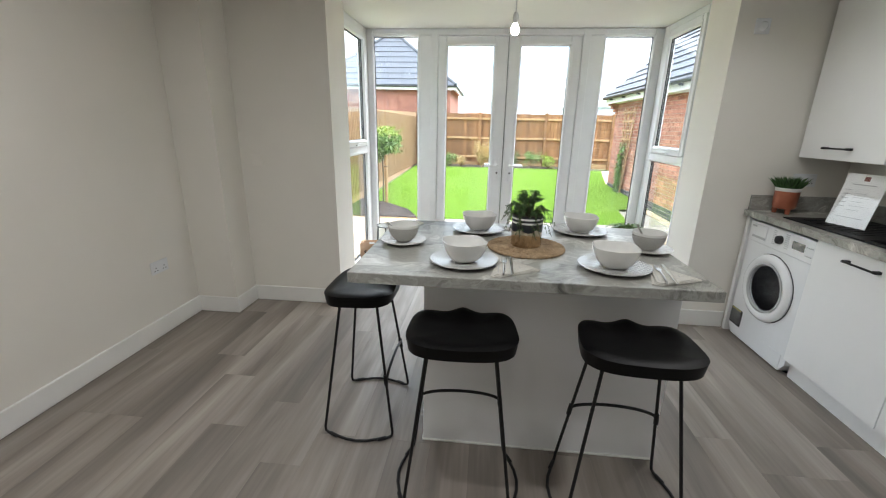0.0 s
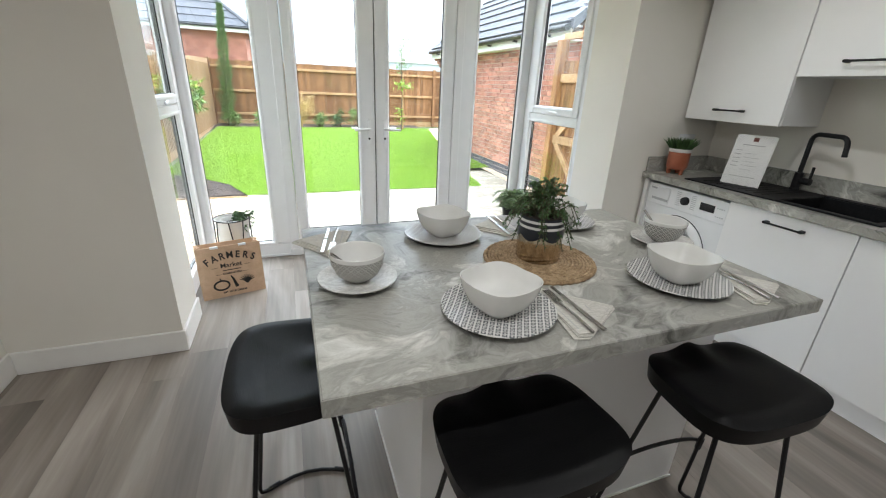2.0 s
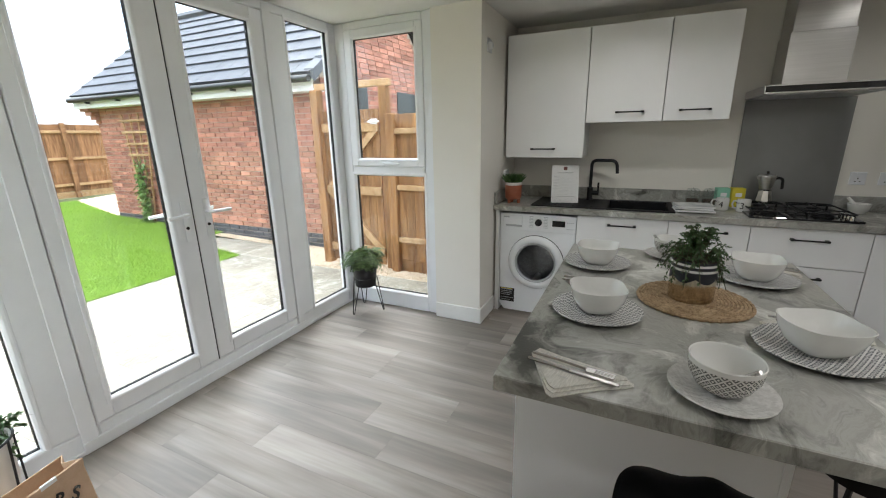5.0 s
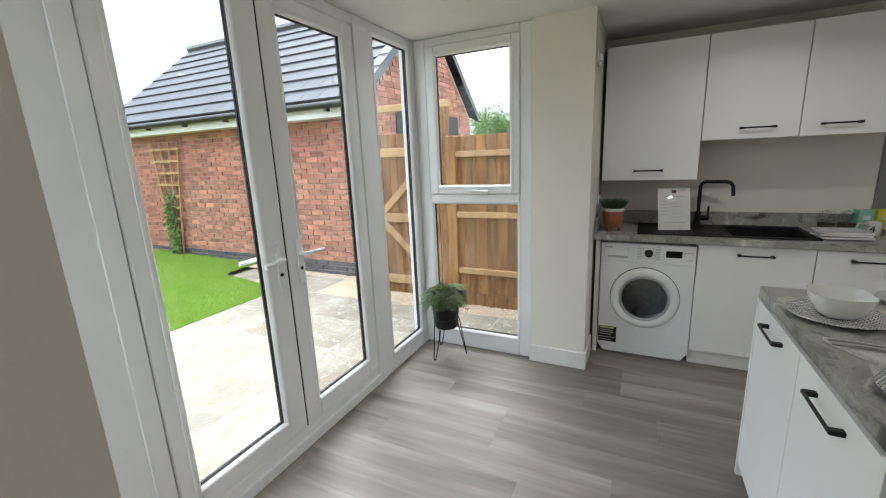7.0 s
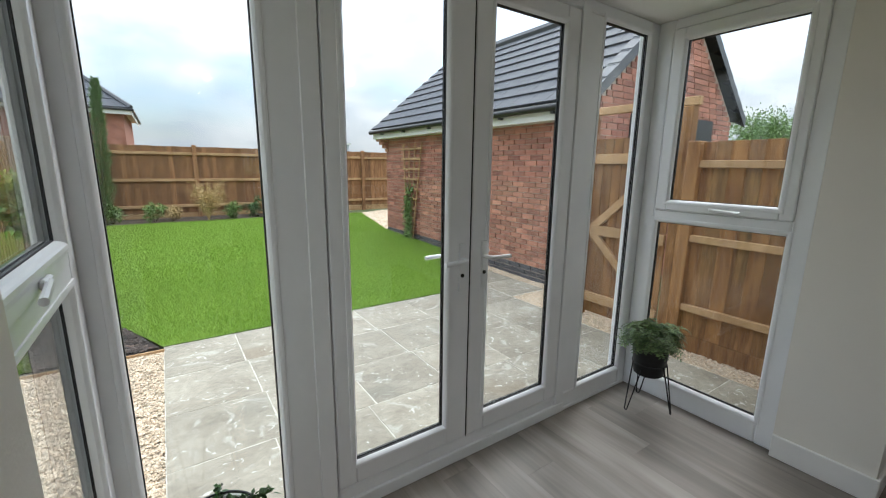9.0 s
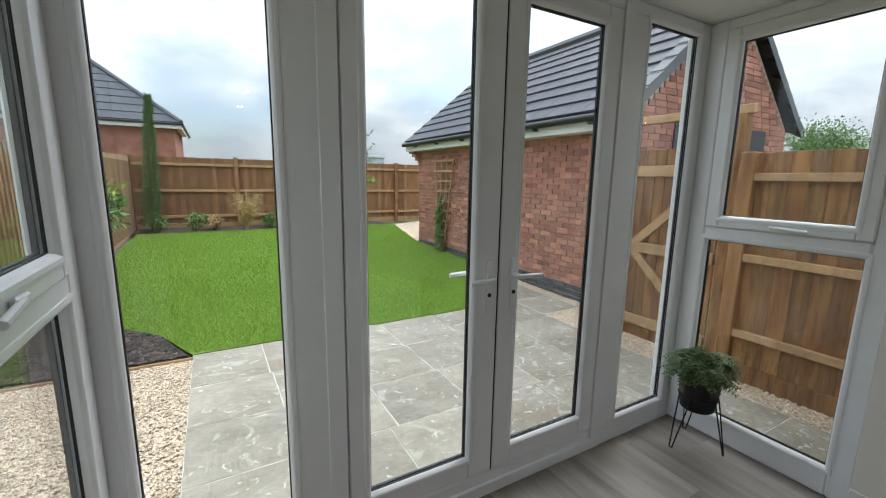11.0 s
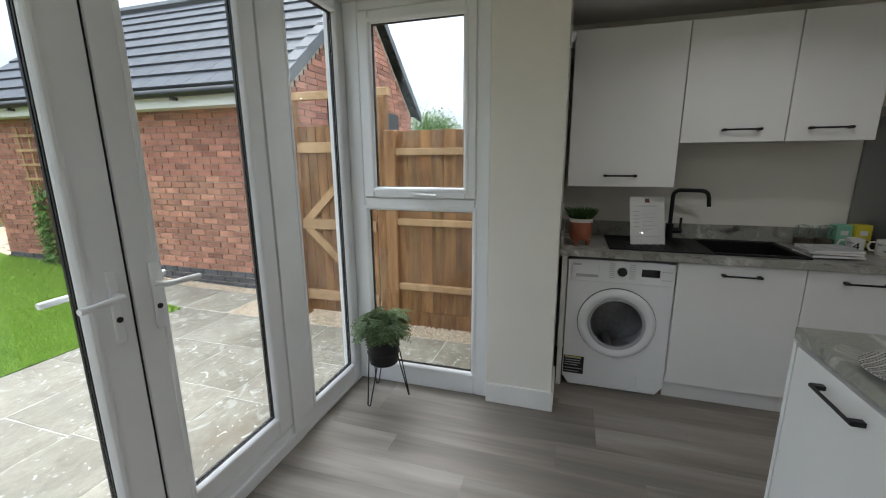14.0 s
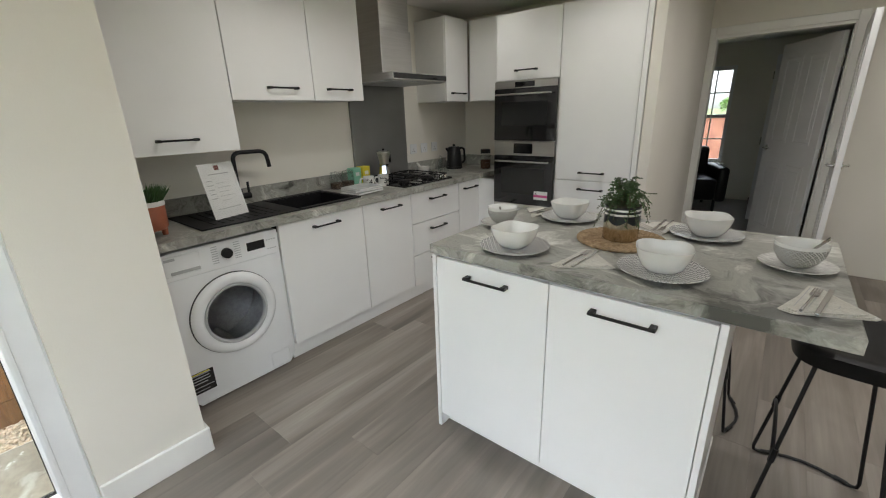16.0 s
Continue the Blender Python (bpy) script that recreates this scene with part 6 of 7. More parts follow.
for z in (0.93, 1.62):
    add_box(bm, 0.69, 1.27, -4.070, -4.050, z - 0.009, z + 0.009)
part("glazing_bars", bm, M_UPVC, win)
pane(win, 0.69, 1.27, -4.062, -4.058, 0.62, 1.94)
part("window_sill", box(0.60, 1.36, -4.0, -3.86, 0.535, 0.562, 0.004), M_TRIM, win)
sofa = thing("armchair", "black leather armchair by the lounge window", "armchair", (0.98, -3.05, 0), 20)
part("seat", box(-0.36, 0.36, -0.36, 0.36, 0.16, 0.46, 0.05, 3), M_SOFA, sofa, "", True)
part("backrest", box(-0.36, 0.36, -0.46, -0.28, 0.30, 0.86, 0.06, 3), M_SOFA, sofa, "", True)
for s in (-1, 1):
    part("armrest", box(s * 0.42 - 0.07, s * 0.42 + 0.07, -0.40, 0.36, 0.14, 0.62, 0.05, 3), M_SOFA, sofa, "", True)
    for yy in (-0.34, 0.30):
        part("leg", tube([(s * 0.36, yy, 0.0), (s * 0.36, yy, 0.17)], 0.02, 8), M_BLACK, sofa)


# ---- garden ----
GZ = -0.125


def ground_z(y):
    """The garden climbs gently away from the patio."""
    return GZ + 0.20 * min(1.0, max(0.0, (y - 7.4) / 8.6))


bm = bmesh.new()
ys = [-400, -60, -10, 7.4, 9, 11, 13, 16, 20, 40, 120, 400]
rows = [[bm.verts.new((x, y, ground_z(y) - 0.055)) for x in (-400, -60, -8, -2, 3, 8, 60, 400)] for y in ys]
for a, b in zip(rows, rows[1:]):
    for i in range(7):
        bm.faces.new((a[i], a[i + 1], b[i + 1], b[i]))
setting(part("ground", bm, M_FIELD), "rough open ground running to the horizon", "ground")


def sheet(name, outline, lift, material, label, category, step=0.6):
    """A thin body following the garden's slope."""
    bm = bmesh.new()
    vs = [bm.verts.new((x, y, 0)) for x, y in outline]
    bm.faces.new(vs)
    lo, hi = min(p[1] for p in outline), max(p[1] for p in outline)
    y = lo + step
    while y < hi:
        bmesh.ops.bisect_plane(bm, geom=bm.verts[:] + bm.edges[:] + bm.faces[:], plane_co=(0, y, 0), plane_no=(0, 1, 0))
        y += step
    for v in bm.verts:
        v.co.z = ground_z(v.co.y) + lift
    bmesh.ops.recalc_face_normals(bm, faces=bm.faces)
    if bm.faces[:][0].normal.z < 0:
        bmesh.ops.reverse_faces(bm, faces=bm.faces[:])
    return setting(part(name, bm, material), label, category)


LAWN = [(-0.99, 7.44), (2.62, 7.44), (2.78, 8.75), (3.42, 8.85), (3.42, 11.9), (4.05, 14.9), (3.3, 15.0), (-2.3, 15.0), (-2.3, 8.9), (-1.75, 8.55), (-1.25, 8.0)]
lawn = sheet("lawn", LAWN, 0.0, M_TURF, "bright green freshly laid lawn", "lawn")
sheet("flower_bed", [(-2.42, 15.0), (3.9, 15.0), (3.9, 15.98), (-2.42, 15.98)], 0.004, M_EARTH, "dark planted border along the fence", "flower bed")
M_BARKBED = M_SOIL
bark_bed = sheet("bark_bed", [(-2.42, 7.38), (-1.0, 7.38), (-1.26, 8.0), (-1.76, 8.55), (-2.31, 8.9), (-2.42, 8.9)], 0.006, M_BARKBED, "dark bark mulch bed round a small tree", "bark bed")
gravel_w = sheet("gravel_strip_west", [(-2.42, 3.9), (-0.985, 3.9), (-0.985, 7.34), (-2.42, 7.34)], -0.02, M_GRAVELBED, "buff gravel strip beside the patio", "gravel")
gravel_e = sheet("gravel_strip_east", [(2.665, 3.95), (3.44, 3.95), (3.44, 8.85), (3.27, 8.85), (3.27, 6.86), (2.665, 6.86)], -0.02, M_GRAVELBED, "buff gravel strip below the fence and garage", "gravel")
gravel_n = sheet("gravel_path_north", [(3.46, 12.1), (6.5, 12.1), (6.5, 15.9), (4.1, 15.0)], 0.0, M_GRAVELBED, "buff gravel path behind the garage", "gravel")
edge = thing("timber_edging", "thin timber edging board between gravel and bark", "edging", (-2.42, 7.345, GZ - 0.03), 0, "", "structure")
part("board", box(0, 1.44, 0, 0.014, 0, 0.042, 0.003), M_RAIL, edge)
patio_bed = setting(part("patio", multi((-0.985, 2.665, 3.95, 7.44, GZ - 0.10, GZ - 0.006), (2.665, 3.265, 6.865, 8.70, GZ - 0.10, GZ - 0.006)), M_JOINT), "buff riven sandstone slab patio", "patio")

rs = np.random.RandomState(5)


def inside(px, py, poly):
    """Which of the points lie within the outline."""
    ok = np.zeros(len(px), bool)
    j = len(poly) - 1
    for i in range(len(poly)):
        (xi, yi), (xj, yj) = poly[i], poly[j]
        hit = ((yi > py) != (yj > py)) & (px < (xj - xi) * (py - yi) / (yj - yi + 1e-12) + xi)
        ok ^= hit
        j = i
    return ok


def ground_many(y):
    return GZ + 0.20 * np.clip((y - 7.4) / 8.6, 0, 1)


# grass blades
def blades(name, n, lo, hi, w0, h0):
    px, py = rs.uniform(-2.4, 4.1, n), lo + (hi - lo) * rs.rand(n)
    k = inside(px, py, LAWN)
    px, py = px[k], py[k]
    n = len(px)
    a, h, tilt, w = rs.uniform(0, 6.283, n), h0 * rs.uniform(0.45, 1.25, n), rs.uniform(0.2, 1.1, n), w0 * rs.uniform(0.7, 1.3, n)
    z = ground_many(py)
    b = rs.uniform(0, 6.283, n)
    v = np.empty((n, 3, 3))
    v[:, 0] = np.stack([px - w * np.cos(a), py - w * np.sin(a), z], 1)
    v[:, 1] = np.stack([px + w * np.cos(a), py + w * np.sin(a), z], 1)
    v[:, 2] = np.stack([px + h * tilt * np.cos(b), py + h * tilt * np.sin(b), z + h], 1)
    return tagged(many(name, v.reshape(-1, 3), np.arange(3 * n).reshape(-1, 3), M_GRASS, lawn), "short mown grass blades", "", "", "stuff")


blades("grass_near", 270000, 7.44, 9.8, 0.0020, 0.036)
blades("grass_far", 270000, 9.8, 15.0, 0.0034, 0.042)

ICO = bmesh.new()
bmesh.ops.create_icosphere(ICO, subdivisions=1, radius=1.0)
ICO_V = np.array([v.co[:] for v in ICO.verts])
ICO_F = np.array([[v.index for v in f.verts] for f in ICO.faces])
ICO.free()


def pebbles(name, poly, n, size, parent, material, flat=0.6, sink=0.014):
    xs, ys2 = [p[0] for p in poly], [p[1] for p in poly]
    px, py = rs.uniform(min(xs), max(xs), n), rs.uniform(min(ys2), max(ys2), n)
    k = inside(px, py, poly)
    px, py = px[k], py[k]
    n = len(px)
    s = size * rs.uniform(0.5, 1.25, n)
    a = rs.uniform(0, 6.283, n)
    sc = np.stack([s * rs.uniform(0.8, 1.4, n), s * rs.uniform(0.6, 1.0, n), s * flat * rs.uniform(0.7, 1.2, n)], 1)
    v = ICO_V[None] * sc[:, None] * rs.uniform(0.85, 1.1, (n, len(ICO_V), 1))
    c, q = np.cos(a)[:, None], np.sin(a)[:, None]
    v = np.stack([v[..., 0] * c - v[..., 1] * q, v[..., 0] * q + v[..., 1] * c, v[..., 2]], -1)
    v += np.stack([px, py, ground_many(py) - sink + s * 0.35], 1)[:, None]
    f = ICO_F[None] + (np.arange(n) * len(ICO_V))[:, None, None]
    return tagged(many(name, v.reshape(-1, 3), f.reshape(-1, 3), material, parent), "small rounded stones", "", "", "stuff")


pebbles("pebbles", [(-2.42, 4.3), (-0.985, 4.3), (-0.985, 7.34), (-2.42, 7.34)], 34000, 0.0098, gravel_w, M_GRAVEL)
pebbles("pebbles", [(2.665, 3.95), (3.44, 3.95), (3.44, 8.85), (3.27, 8.85), (3.27, 6.86), (2.665, 6.86)], 20000, 0.0105, gravel_e, M_GRAVEL)
pebbles("pebbles", [(3.46, 12.1), (5.2, 12.1), (5.2, 15.4), (4.1, 15.0)], 3500, 0.03, gravel_n, M_GRAVEL)
pebbles("bark_chips", [(-2.42, 7.40), (-1.03, 7.40), (-1.30, 8.0), (-1.78, 8.5), (-2.31, 8.85), (-2.42, 8.85)], 6500, 0.030, bark_bed, M_BARK, 0.34, -0.008)


# ---- fences ----
def fence_run(name, label, p, q, height, material, facing, spacing=0.108, rails=3, post_every=1.85, rail_mat=None, vertical_face=False):
    """Close-board fence from p to q; facing +1 puts rails and posts on the left-hand side of the run."""
    p, q = Vector(p), Vector(q)
    L = (q - p).length
    turn = math.degrees(math.atan2(q.y - p.y, q.x - p.x))
    f = thing(name, label, "fence", (p.x, p.y, ground_z(p.y) - 0.04), turn)
    slope = ground_z(q.y) - ground_z(p.y)
    rr = random.Random(len(name) + int(L * 10))
    me = bpy.data.meshes.new("board")
    bb = bmesh.new()
    vs = [(-0.056, 0.004), (0.058, -0.006), (0.058, 0.008), (-0.056, 0.014)]
    lo = [bb.verts.new((x, y, 0.16)) for x, y in vs]
    hi = [bb.verts.new((x, y, height)) for x, y in vs]
    bb.faces.new(hi)
    for i in range(4):
        bb.faces.new((lo[i], lo[(i + 1) % 4], hi[(i + 1) % 4], hi[i]))
    bmesh.ops.recalc_face_normals(bb, faces=bb.faces)
    bb.to_mesh(me)
    bb.free()
    me.materials.append(material)
    n = int(L / spacing)
    for i in range(n + 1):
        x = min(L - 0.04, 0.05 + i * spacing)
        piece("board", me, Matrix.Translation((x, rr.uniform(-0.002, 0.002), slope * x / L + rr.uniform(-0.008, 0.006))), f)
    part("gravel_board", slab([(0, -0.012), (L, -0.012), (L, 0.012), (0, 0.012)], 0.0, 0.155), rail_mat or material, f).matrix_basis = Matrix.Shear("XZ", 4, (0, 0)) @ Matrix.Rotation(-math.atan2(slope, L), 4, "Y")
    if not vertical_face:
        for k in range(rails):
            z = 0.34 + (height - 0.52) * k / (rails - 1)
            r = part("rail", box(0, L, *sorted((facing * 0.016, facing * 0.066)), z - 0.035, z + 0.035, 0.004), rail_mat or material, f)
            r.matrix_basis = Matrix.Rotation(-math.atan2(slope, L), 4, "Y")
        k = 0
        while k * post_every < L:
            x = max(0.05, k * post_every)
            part("post", box(x - 0.05, x + 0.05, *sorted((facing * 0.02, facing * 0.12)), 0.0, height + 0.04, 0.006), material, f).matrix_basis = Matrix.Translation((0, 0, slope * x / L))
            k += 1
    return f


fence_run("back_fence", "brown close-board timber fence with rails and posts", (4.6, 15.95, 0), (-2.45, 16.05, 0), 1.86, M_FENCE, 1, rail_mat=M_RAIL, post_every=2.35)
fence_run("side_fence", "weathered vertical-board timber fence", (-2.45, 16.0, 0), (-2.45, 6.2, 0), 1.86, M_FENCE_L, 1, 0.105, vertical_face=True)
fence_run("return_fence", "brown close-board timber fence beyond the garage", (9.5, 15.95, 0), (4.62, 15.95, 0), 1.86, M_FENCE, 1, rail_mat=M_RAIL)
bm = bmesh.new()
for i in range(92):
    add_box(bm, 0.016, 0.030, 6.25 + i * 0.105, 6.275 + i * 0.105, 0.16, 1.84)
bf = thing("side_fence_battens", "upright battens on the weathered side fence", "fence", (-2.45, 0, ground_z(11) - 0.04))
part("batten_run", bm, M_FENCE_L, bf)

# near fence panel and gate, in one line beside the bay
near = thing("near_fence_panel", "fresh orange-brown fence panel with three rails", "fence", (2.93, 3.5, GZ - 0.03))
rr = random.Random(8)
for i in range(13):
    y = 0.06 + i * 0.113
    part("board", box(0.0, 0.018, y - 0.0562, y + 0.0562, 0.165, 1.855 + rr.uniform(-0.006, 0.006), 0.002), M_FENCE_NEAR, near)
for z in (0.42, 1.04, 1.67):
    part("rail", box(-0.045, -0.001, 0.0, 1.46, z - 0.030, z + 0.030, 0.004), M_RAIL, near)
part("gravel_board", box(-0.010, 0.015, 0.0, 1.46, 0.0, 0.164, 0.003), M_FENCE_NEAR, near)
for nm, y, hh in (("gate_post", 5.01, 1.86), ("gate_post", 6.06, 2.16)):
    g = thing(nm, "square rough-sawn timber gate post", "post", (2.93, y, GZ - 0.03), 0, "gate posts")
    part("post", box(-0.06, 0.06, -0.055, 0.055, 0, hh, 0.012, 2), M_FENCE_NEAR, g)
tall = thing("gate_post", "tall square timber gate post carrying a head rail", "post", (2.99, 5.13, GZ - 0.03), 0, "gate posts")
part("post", box(-0.05, 0.05, -0.05, 0.05, 0, 2.16, 0.008), M_FENCE_NEAR, tall)
part("head_rail", box(-0.03, 0.03, -0.08, 0.98, 2.162, 2.235, 0.005), M_RAIL, tall)
gate = thing("garden_gate", "braced timber garden gate, closed, with steel bolts", "gate", (2.95, 5.19, GZ + 0.03))
for i in range(8):
    part("board", box(0.0, 0.018, 0.005 + i * 0.1025, 0.104 + i * 0.1025, 0.0, 1.86, 0.002), M_FENCE_NEAR, gate)
for z in (0.18, 0.92, 1.66):
    part("ledge", box(-0.036, -0.001, 0.0, 0.82, z - 0.05, z + 0.05, 0.003), M_RAIL, gate)
for z0, z1, y0, y1 in ((0.23, 0.87, 0.02, 0.69), (0.97, 1.61, 0.69, 0.02)):
    part("brace", slab([(y0, z0), (y0 + 0.11, z0), (y1 + 0.11, z1), (y1, z1)], 0, 0.032), M_RAIL, gate).matrix_basis = Matrix(((0, 0, -1, 0), (1, 0, 0, 0), (0, 1, 0, 0), (0, 0, 0, 1)))
for z in (1.26, 1.72):
    part("bolt", box(-0.05, -0.036, -0.03, 0.13, z - 0.012, z + 0.012, 0.003), M_CHROME, gate, "galvanised bolt")
    part("bolt_plate", box(-0.042, -0.0365, 0.0, 0.10, z - 0.03, z + 0.03, 0.002), M_CHROME, gate)

# ---- garage ----
GX, GY0, GY1, GE = 3.45, 6.42, 11.92, 2.30
gar = thing("garage", "red brick garage with a dark tiled pitched roof", "garage", (GX, GY0, GZ - 0.05))
GW, GL, GH = 3.55, GY1 - GY0, GE - GZ + 0.05
part("core", box(0.012, GW - 0.012, 0.012, GL - 0.012, 0, GH - 0.02), M_MORTAR, gar)
RZ, RX = GH + 1.62, GW / 2
bm = bmesh.new()
add = [bm.verts.new(p) for p in ((0.012, 0.012, GH - 0.02), (GW - 0.012, 0.012, GH - 0.02), (RX, 0.012, RZ - 0.10))]
add += [bm.verts.new((v.co.x, 0.20, v.co.z)) for v in add]
for q in ((0, 1, 2), (5, 4, 3), (0, 3, 4, 1), (1, 4, 5, 2), (2, 5, 3, 0)):
    bm.faces.new([add[i] for i in q])
part("gable_core", bm, M_MORTAR, gar)


def roof_face(parent, name, corners, rows_n, per, material, as_parts):
    """Lapped flat tiles over a sloping four-cornered face: eave left, eave right, ridge right, ridge left."""
    a, b, c, d = (Vector(p) for p in corners)
    nrm = (b - a).cross(d - a).normalized()
    if nrm.z < 0:
        nrm = -nrm
    verts, faces = [], []
    for r in range(rows_n):
        t0, t1 = r / rows_n, (r + 1.12) / rows_n
        t1 = min(t1, 1.0)
        l0, r0, l1, r1 = a.lerp(d, t0), b.lerp(c, t0), a.lerp(d, t1), b.lerp(c, t1)
        n = max(1, round((r0 - l0).length / per))
        for k in range(n):
            u0, u1 = (k + (0.5 if r % 2 else 0)) / n, (k + 1 + (0.5 if r % 2 else 0)) / n
            if r % 2 and k == n - 1:
                u1 = 1.0
            if r % 2 and k == 0:
                u0 = 0.0
            g = 0.004 / max(0.2, (r0 - l0).length)
            q = [l0.lerp(r0, u0 + g), l0.lerp(r0, min(1, u1) - g), l1.lerp(r1, min(1, u1) - g), l1.lerp(r1, u0 + g)]
            hi = [q[0] + nrm * 0.042, q[1] + nrm * 0.042, q[2] + nrm * 0.014, q[3] + nrm * 0.014]
            lo = [q[0] + nrm * 0.012, q[1] + nrm * 0.012, q[2] + nrm * 0.002, q[3] + nrm * 0.002]
            vs = [tuple(v) for v in lo + hi]
            fs = [(0, 1, 5, 4), (1, 2, 6, 5), (2, 3, 7, 6), (3, 0, 4, 7), (4, 5, 6, 7)]
            if as_parts:
                many("roof_tile", vs, fs, material, parent)
            else:
                o = len(verts)
                verts += vs
                faces += [tuple(i + o for i in f) for f in fs]
    if not as_parts:
        tagged(many("tile_course", verts, faces, material, parent), "", "", "", "stuff")
    return nrm


EV, EO = GH - 0.05, 0.24
ZR = RZ
hip = EO
west = [(-EO, -0.08, EV), (-EO, GL + EO, EV), (RX, GL + EO, ZR), (RX, -0.08, ZR)]
roof = part("roof", slab([(-EO + 0.02, 0.03), (GW + EO, 0.03), (GW + EO, GL + EO), (-EO + 0.02, GL + EO)], EV - 0.03, EV), M_FASCIA, gar)
deck = bmesh.new()
vv = [deck.verts.new(p) for p in ((-EO, -0.05, EV + 0.001), (GW + EO, -0.05, EV + 0.001), (GW + EO, GL + EO, EV + 0.001), (-EO, GL + EO, EV + 0.001), (RX, -0.05, ZR), (RX, GL + EO, ZR))]
for q in ((0, 4, 5, 3), (1, 2, 5, 4)):
    deck.faces.new([vv[i] for i in q])
bmesh.ops.recalc_face_normals(deck, faces=deck.faces)
part("roof_deck", deck, M_GUTTER, gar)
roof_face(roof, "west", west, 9, 0.33, M_TILE, True)
roof_face(roof, "east", [(GW + EO, GL + EO, EV), (GW + EO, -0.08, EV), (RX, -0.08, ZR), (RX, GL + EO, ZR)], 9, 0.33, M_TILE_FAR, False)
cap = mat("dry_verge_grey", (0.085, 0.088, 0.098), rough=0.55)
for s in (0, 1):
    bx = -EO if s == 0 else GW + EO
    for k in range(9):
        t0, t1 = k / 9, (k + 1) / 9
        p0 = Vector((bx, 0, EV)).lerp(Vector((RX, 0, ZR)), t0)
        p1 = Vector((bx, 0, EV)).lerp(Vector((RX, 0, ZR)), min(1, t1))
        vs = [(p0.x, -0.12, p0.z - 0.09), (p1.x, -0.12, p1.z - 0.09), (p1.x, -0.12, p1.z + 0.045), (p0.x, -0.12, p0.z + 0.06), (p0.x, 0.04, p0.z - 0.0), (p1.x, 0.04, p1.z - 0.0), (p1.x, 0.04, p1.z + 0.05), (p0.x, 0.04, p0.z + 0.065)]
        many("verge_cap", vs, [(0, 1, 2, 3), (3, 2, 6, 7), (0, 3, 7, 4), (1, 5, 6, 2), (4, 7, 6, 5)], cap, roof)
hips = bmesh.new()
add_tube(hips, [(RX, -0.1, ZR + 0.04), (RX, GL + EO, ZR + 0.04)], 0.08, 6)
part("ridge_tiles", hips, cap, roof)
fg = bmesh.new()
q = [fg.verts.new(p) for p in ((0.0, GL, GH - 0.02), (GW, GL, GH - 0.02), (RX, GL, RZ - 0.10))]
fg.faces.new(q)
part("far_gable", fg, M_BRICK_FAR, gar)
part("fascia", box(-EO + 0.015, -EO + 0.035, -0.05, GL + EO, EV - 0.20, EV - 0.031), M_FASCIA, gar, "cream fascia board")
part("soffit", box(-EO + 0.036, 0.0, -0.05, GL + EO, EV - 0.20, EV - 0.185), M_FASCIA, gar)
part("fascia", box(-EO + 0.036, GW + EO, GL + EO - 0.03, GL + EO - 0.01, EV - 0.20, EV - 0.031), M_FASCIA, gar)
gut = bmesh.new()
add_tube(gut, [(-EO - 0.045, -0.06, EV - 0.055), (-EO - 0.045, GL + EO, EV - 0.055)], 0.045, 10)
part("gutter", gut, M_GUTTER, gar, "black plastic gutter", True)
for k in range(6):
    part("gutter_bracket", box(-EO - 0.06, -EO + 0.012, 0.4 + k * 0.95, 0.44 + k * 0.95, EV - 0.13, EV - 0.10), M_GUTTER, gar)
for k in range(4):
    part("corbel_brick", box(-0.03 - 0.05 * k, 0.0, GL - 0.10, GL + 0.02 + 0.05 * k, EV - 0.47 + 0.075 * k, EV - 0.40 + 0.075 * k, 0.004), M_BRICK, gar)
for x0, x1 in ((0.69, 1.05), (1.95, 2.90)):
    part("wall_grille", box(x0, x1, -0.02, 0.0, 2.02, 2.38, 0.004), M_GUTTER, gar, "dark wall grille")

# trellis with climber on the garage wall
tre = thing("trellis", "wooden trellis with a climbing plant on the garage wall", "trellis", (GX - 0.05, 10.30, ground_z(10.7) + 0.02))
for k in range(4):
    foot, head = 0.32 + 0.07 * k, -0.04 + 0.245 * k
    part("upright", slab([(foot, 0.0), (foot + 0.032, 0.0), (head + 0.032, 1.95), (head, 1.95)], 0.0, 0.02), M_RAIL, tre).matrix_basis = Matrix(((0, 0, -1, 0), (1, 0, 0, 0), (0, 1, 0, 0), (0, 0, 0, 1)))
for k in range(8):
    half, mid = 0.20 + 0.031 * k, 0.43 - 0.012 * k
    part("slat", box(-0.042, -0.0205, mid - half, mid + half, 0.42 + k * 0.20, 0.458 + k * 0.20, 0.002), M_RAIL, tre)
rc = random.Random(61)
spots, stm = [], bmesh.new()
for _ in range(16):
    y0, z1 = rc.uniform(0.30, 0.52), rc.uniform(0.5, 1.25)
    pts = [Vector((-0.05 + rc.uniform(-0.03, 0.02), y0 + rc.uniform(-0.12, 0.12) * t, z1 * t)) for t in (0, 0.25, 0.5, 0.75, 1)]
    add_tube(stm, pts, 0.004, 4)
    for p, q in zip(pts, pts[1:]):
        for _ in range(14):
            spots.append((p.lerp(q, rc.random()) + Vector((rc.uniform(-0.05, 0.02), rc.uniform(-0.06, 0.06), 0)), (rc.uniform(-1, 0.2), rc.uniform(-1, 1), rc.uniform(-0.6, 0.8))))
part("climber_stems", stm, M_TRUNK, tre)
leaf_cloud("climber_leaves", spots, 0.055, 0.032, M_LEAF_GD, tre, rc)

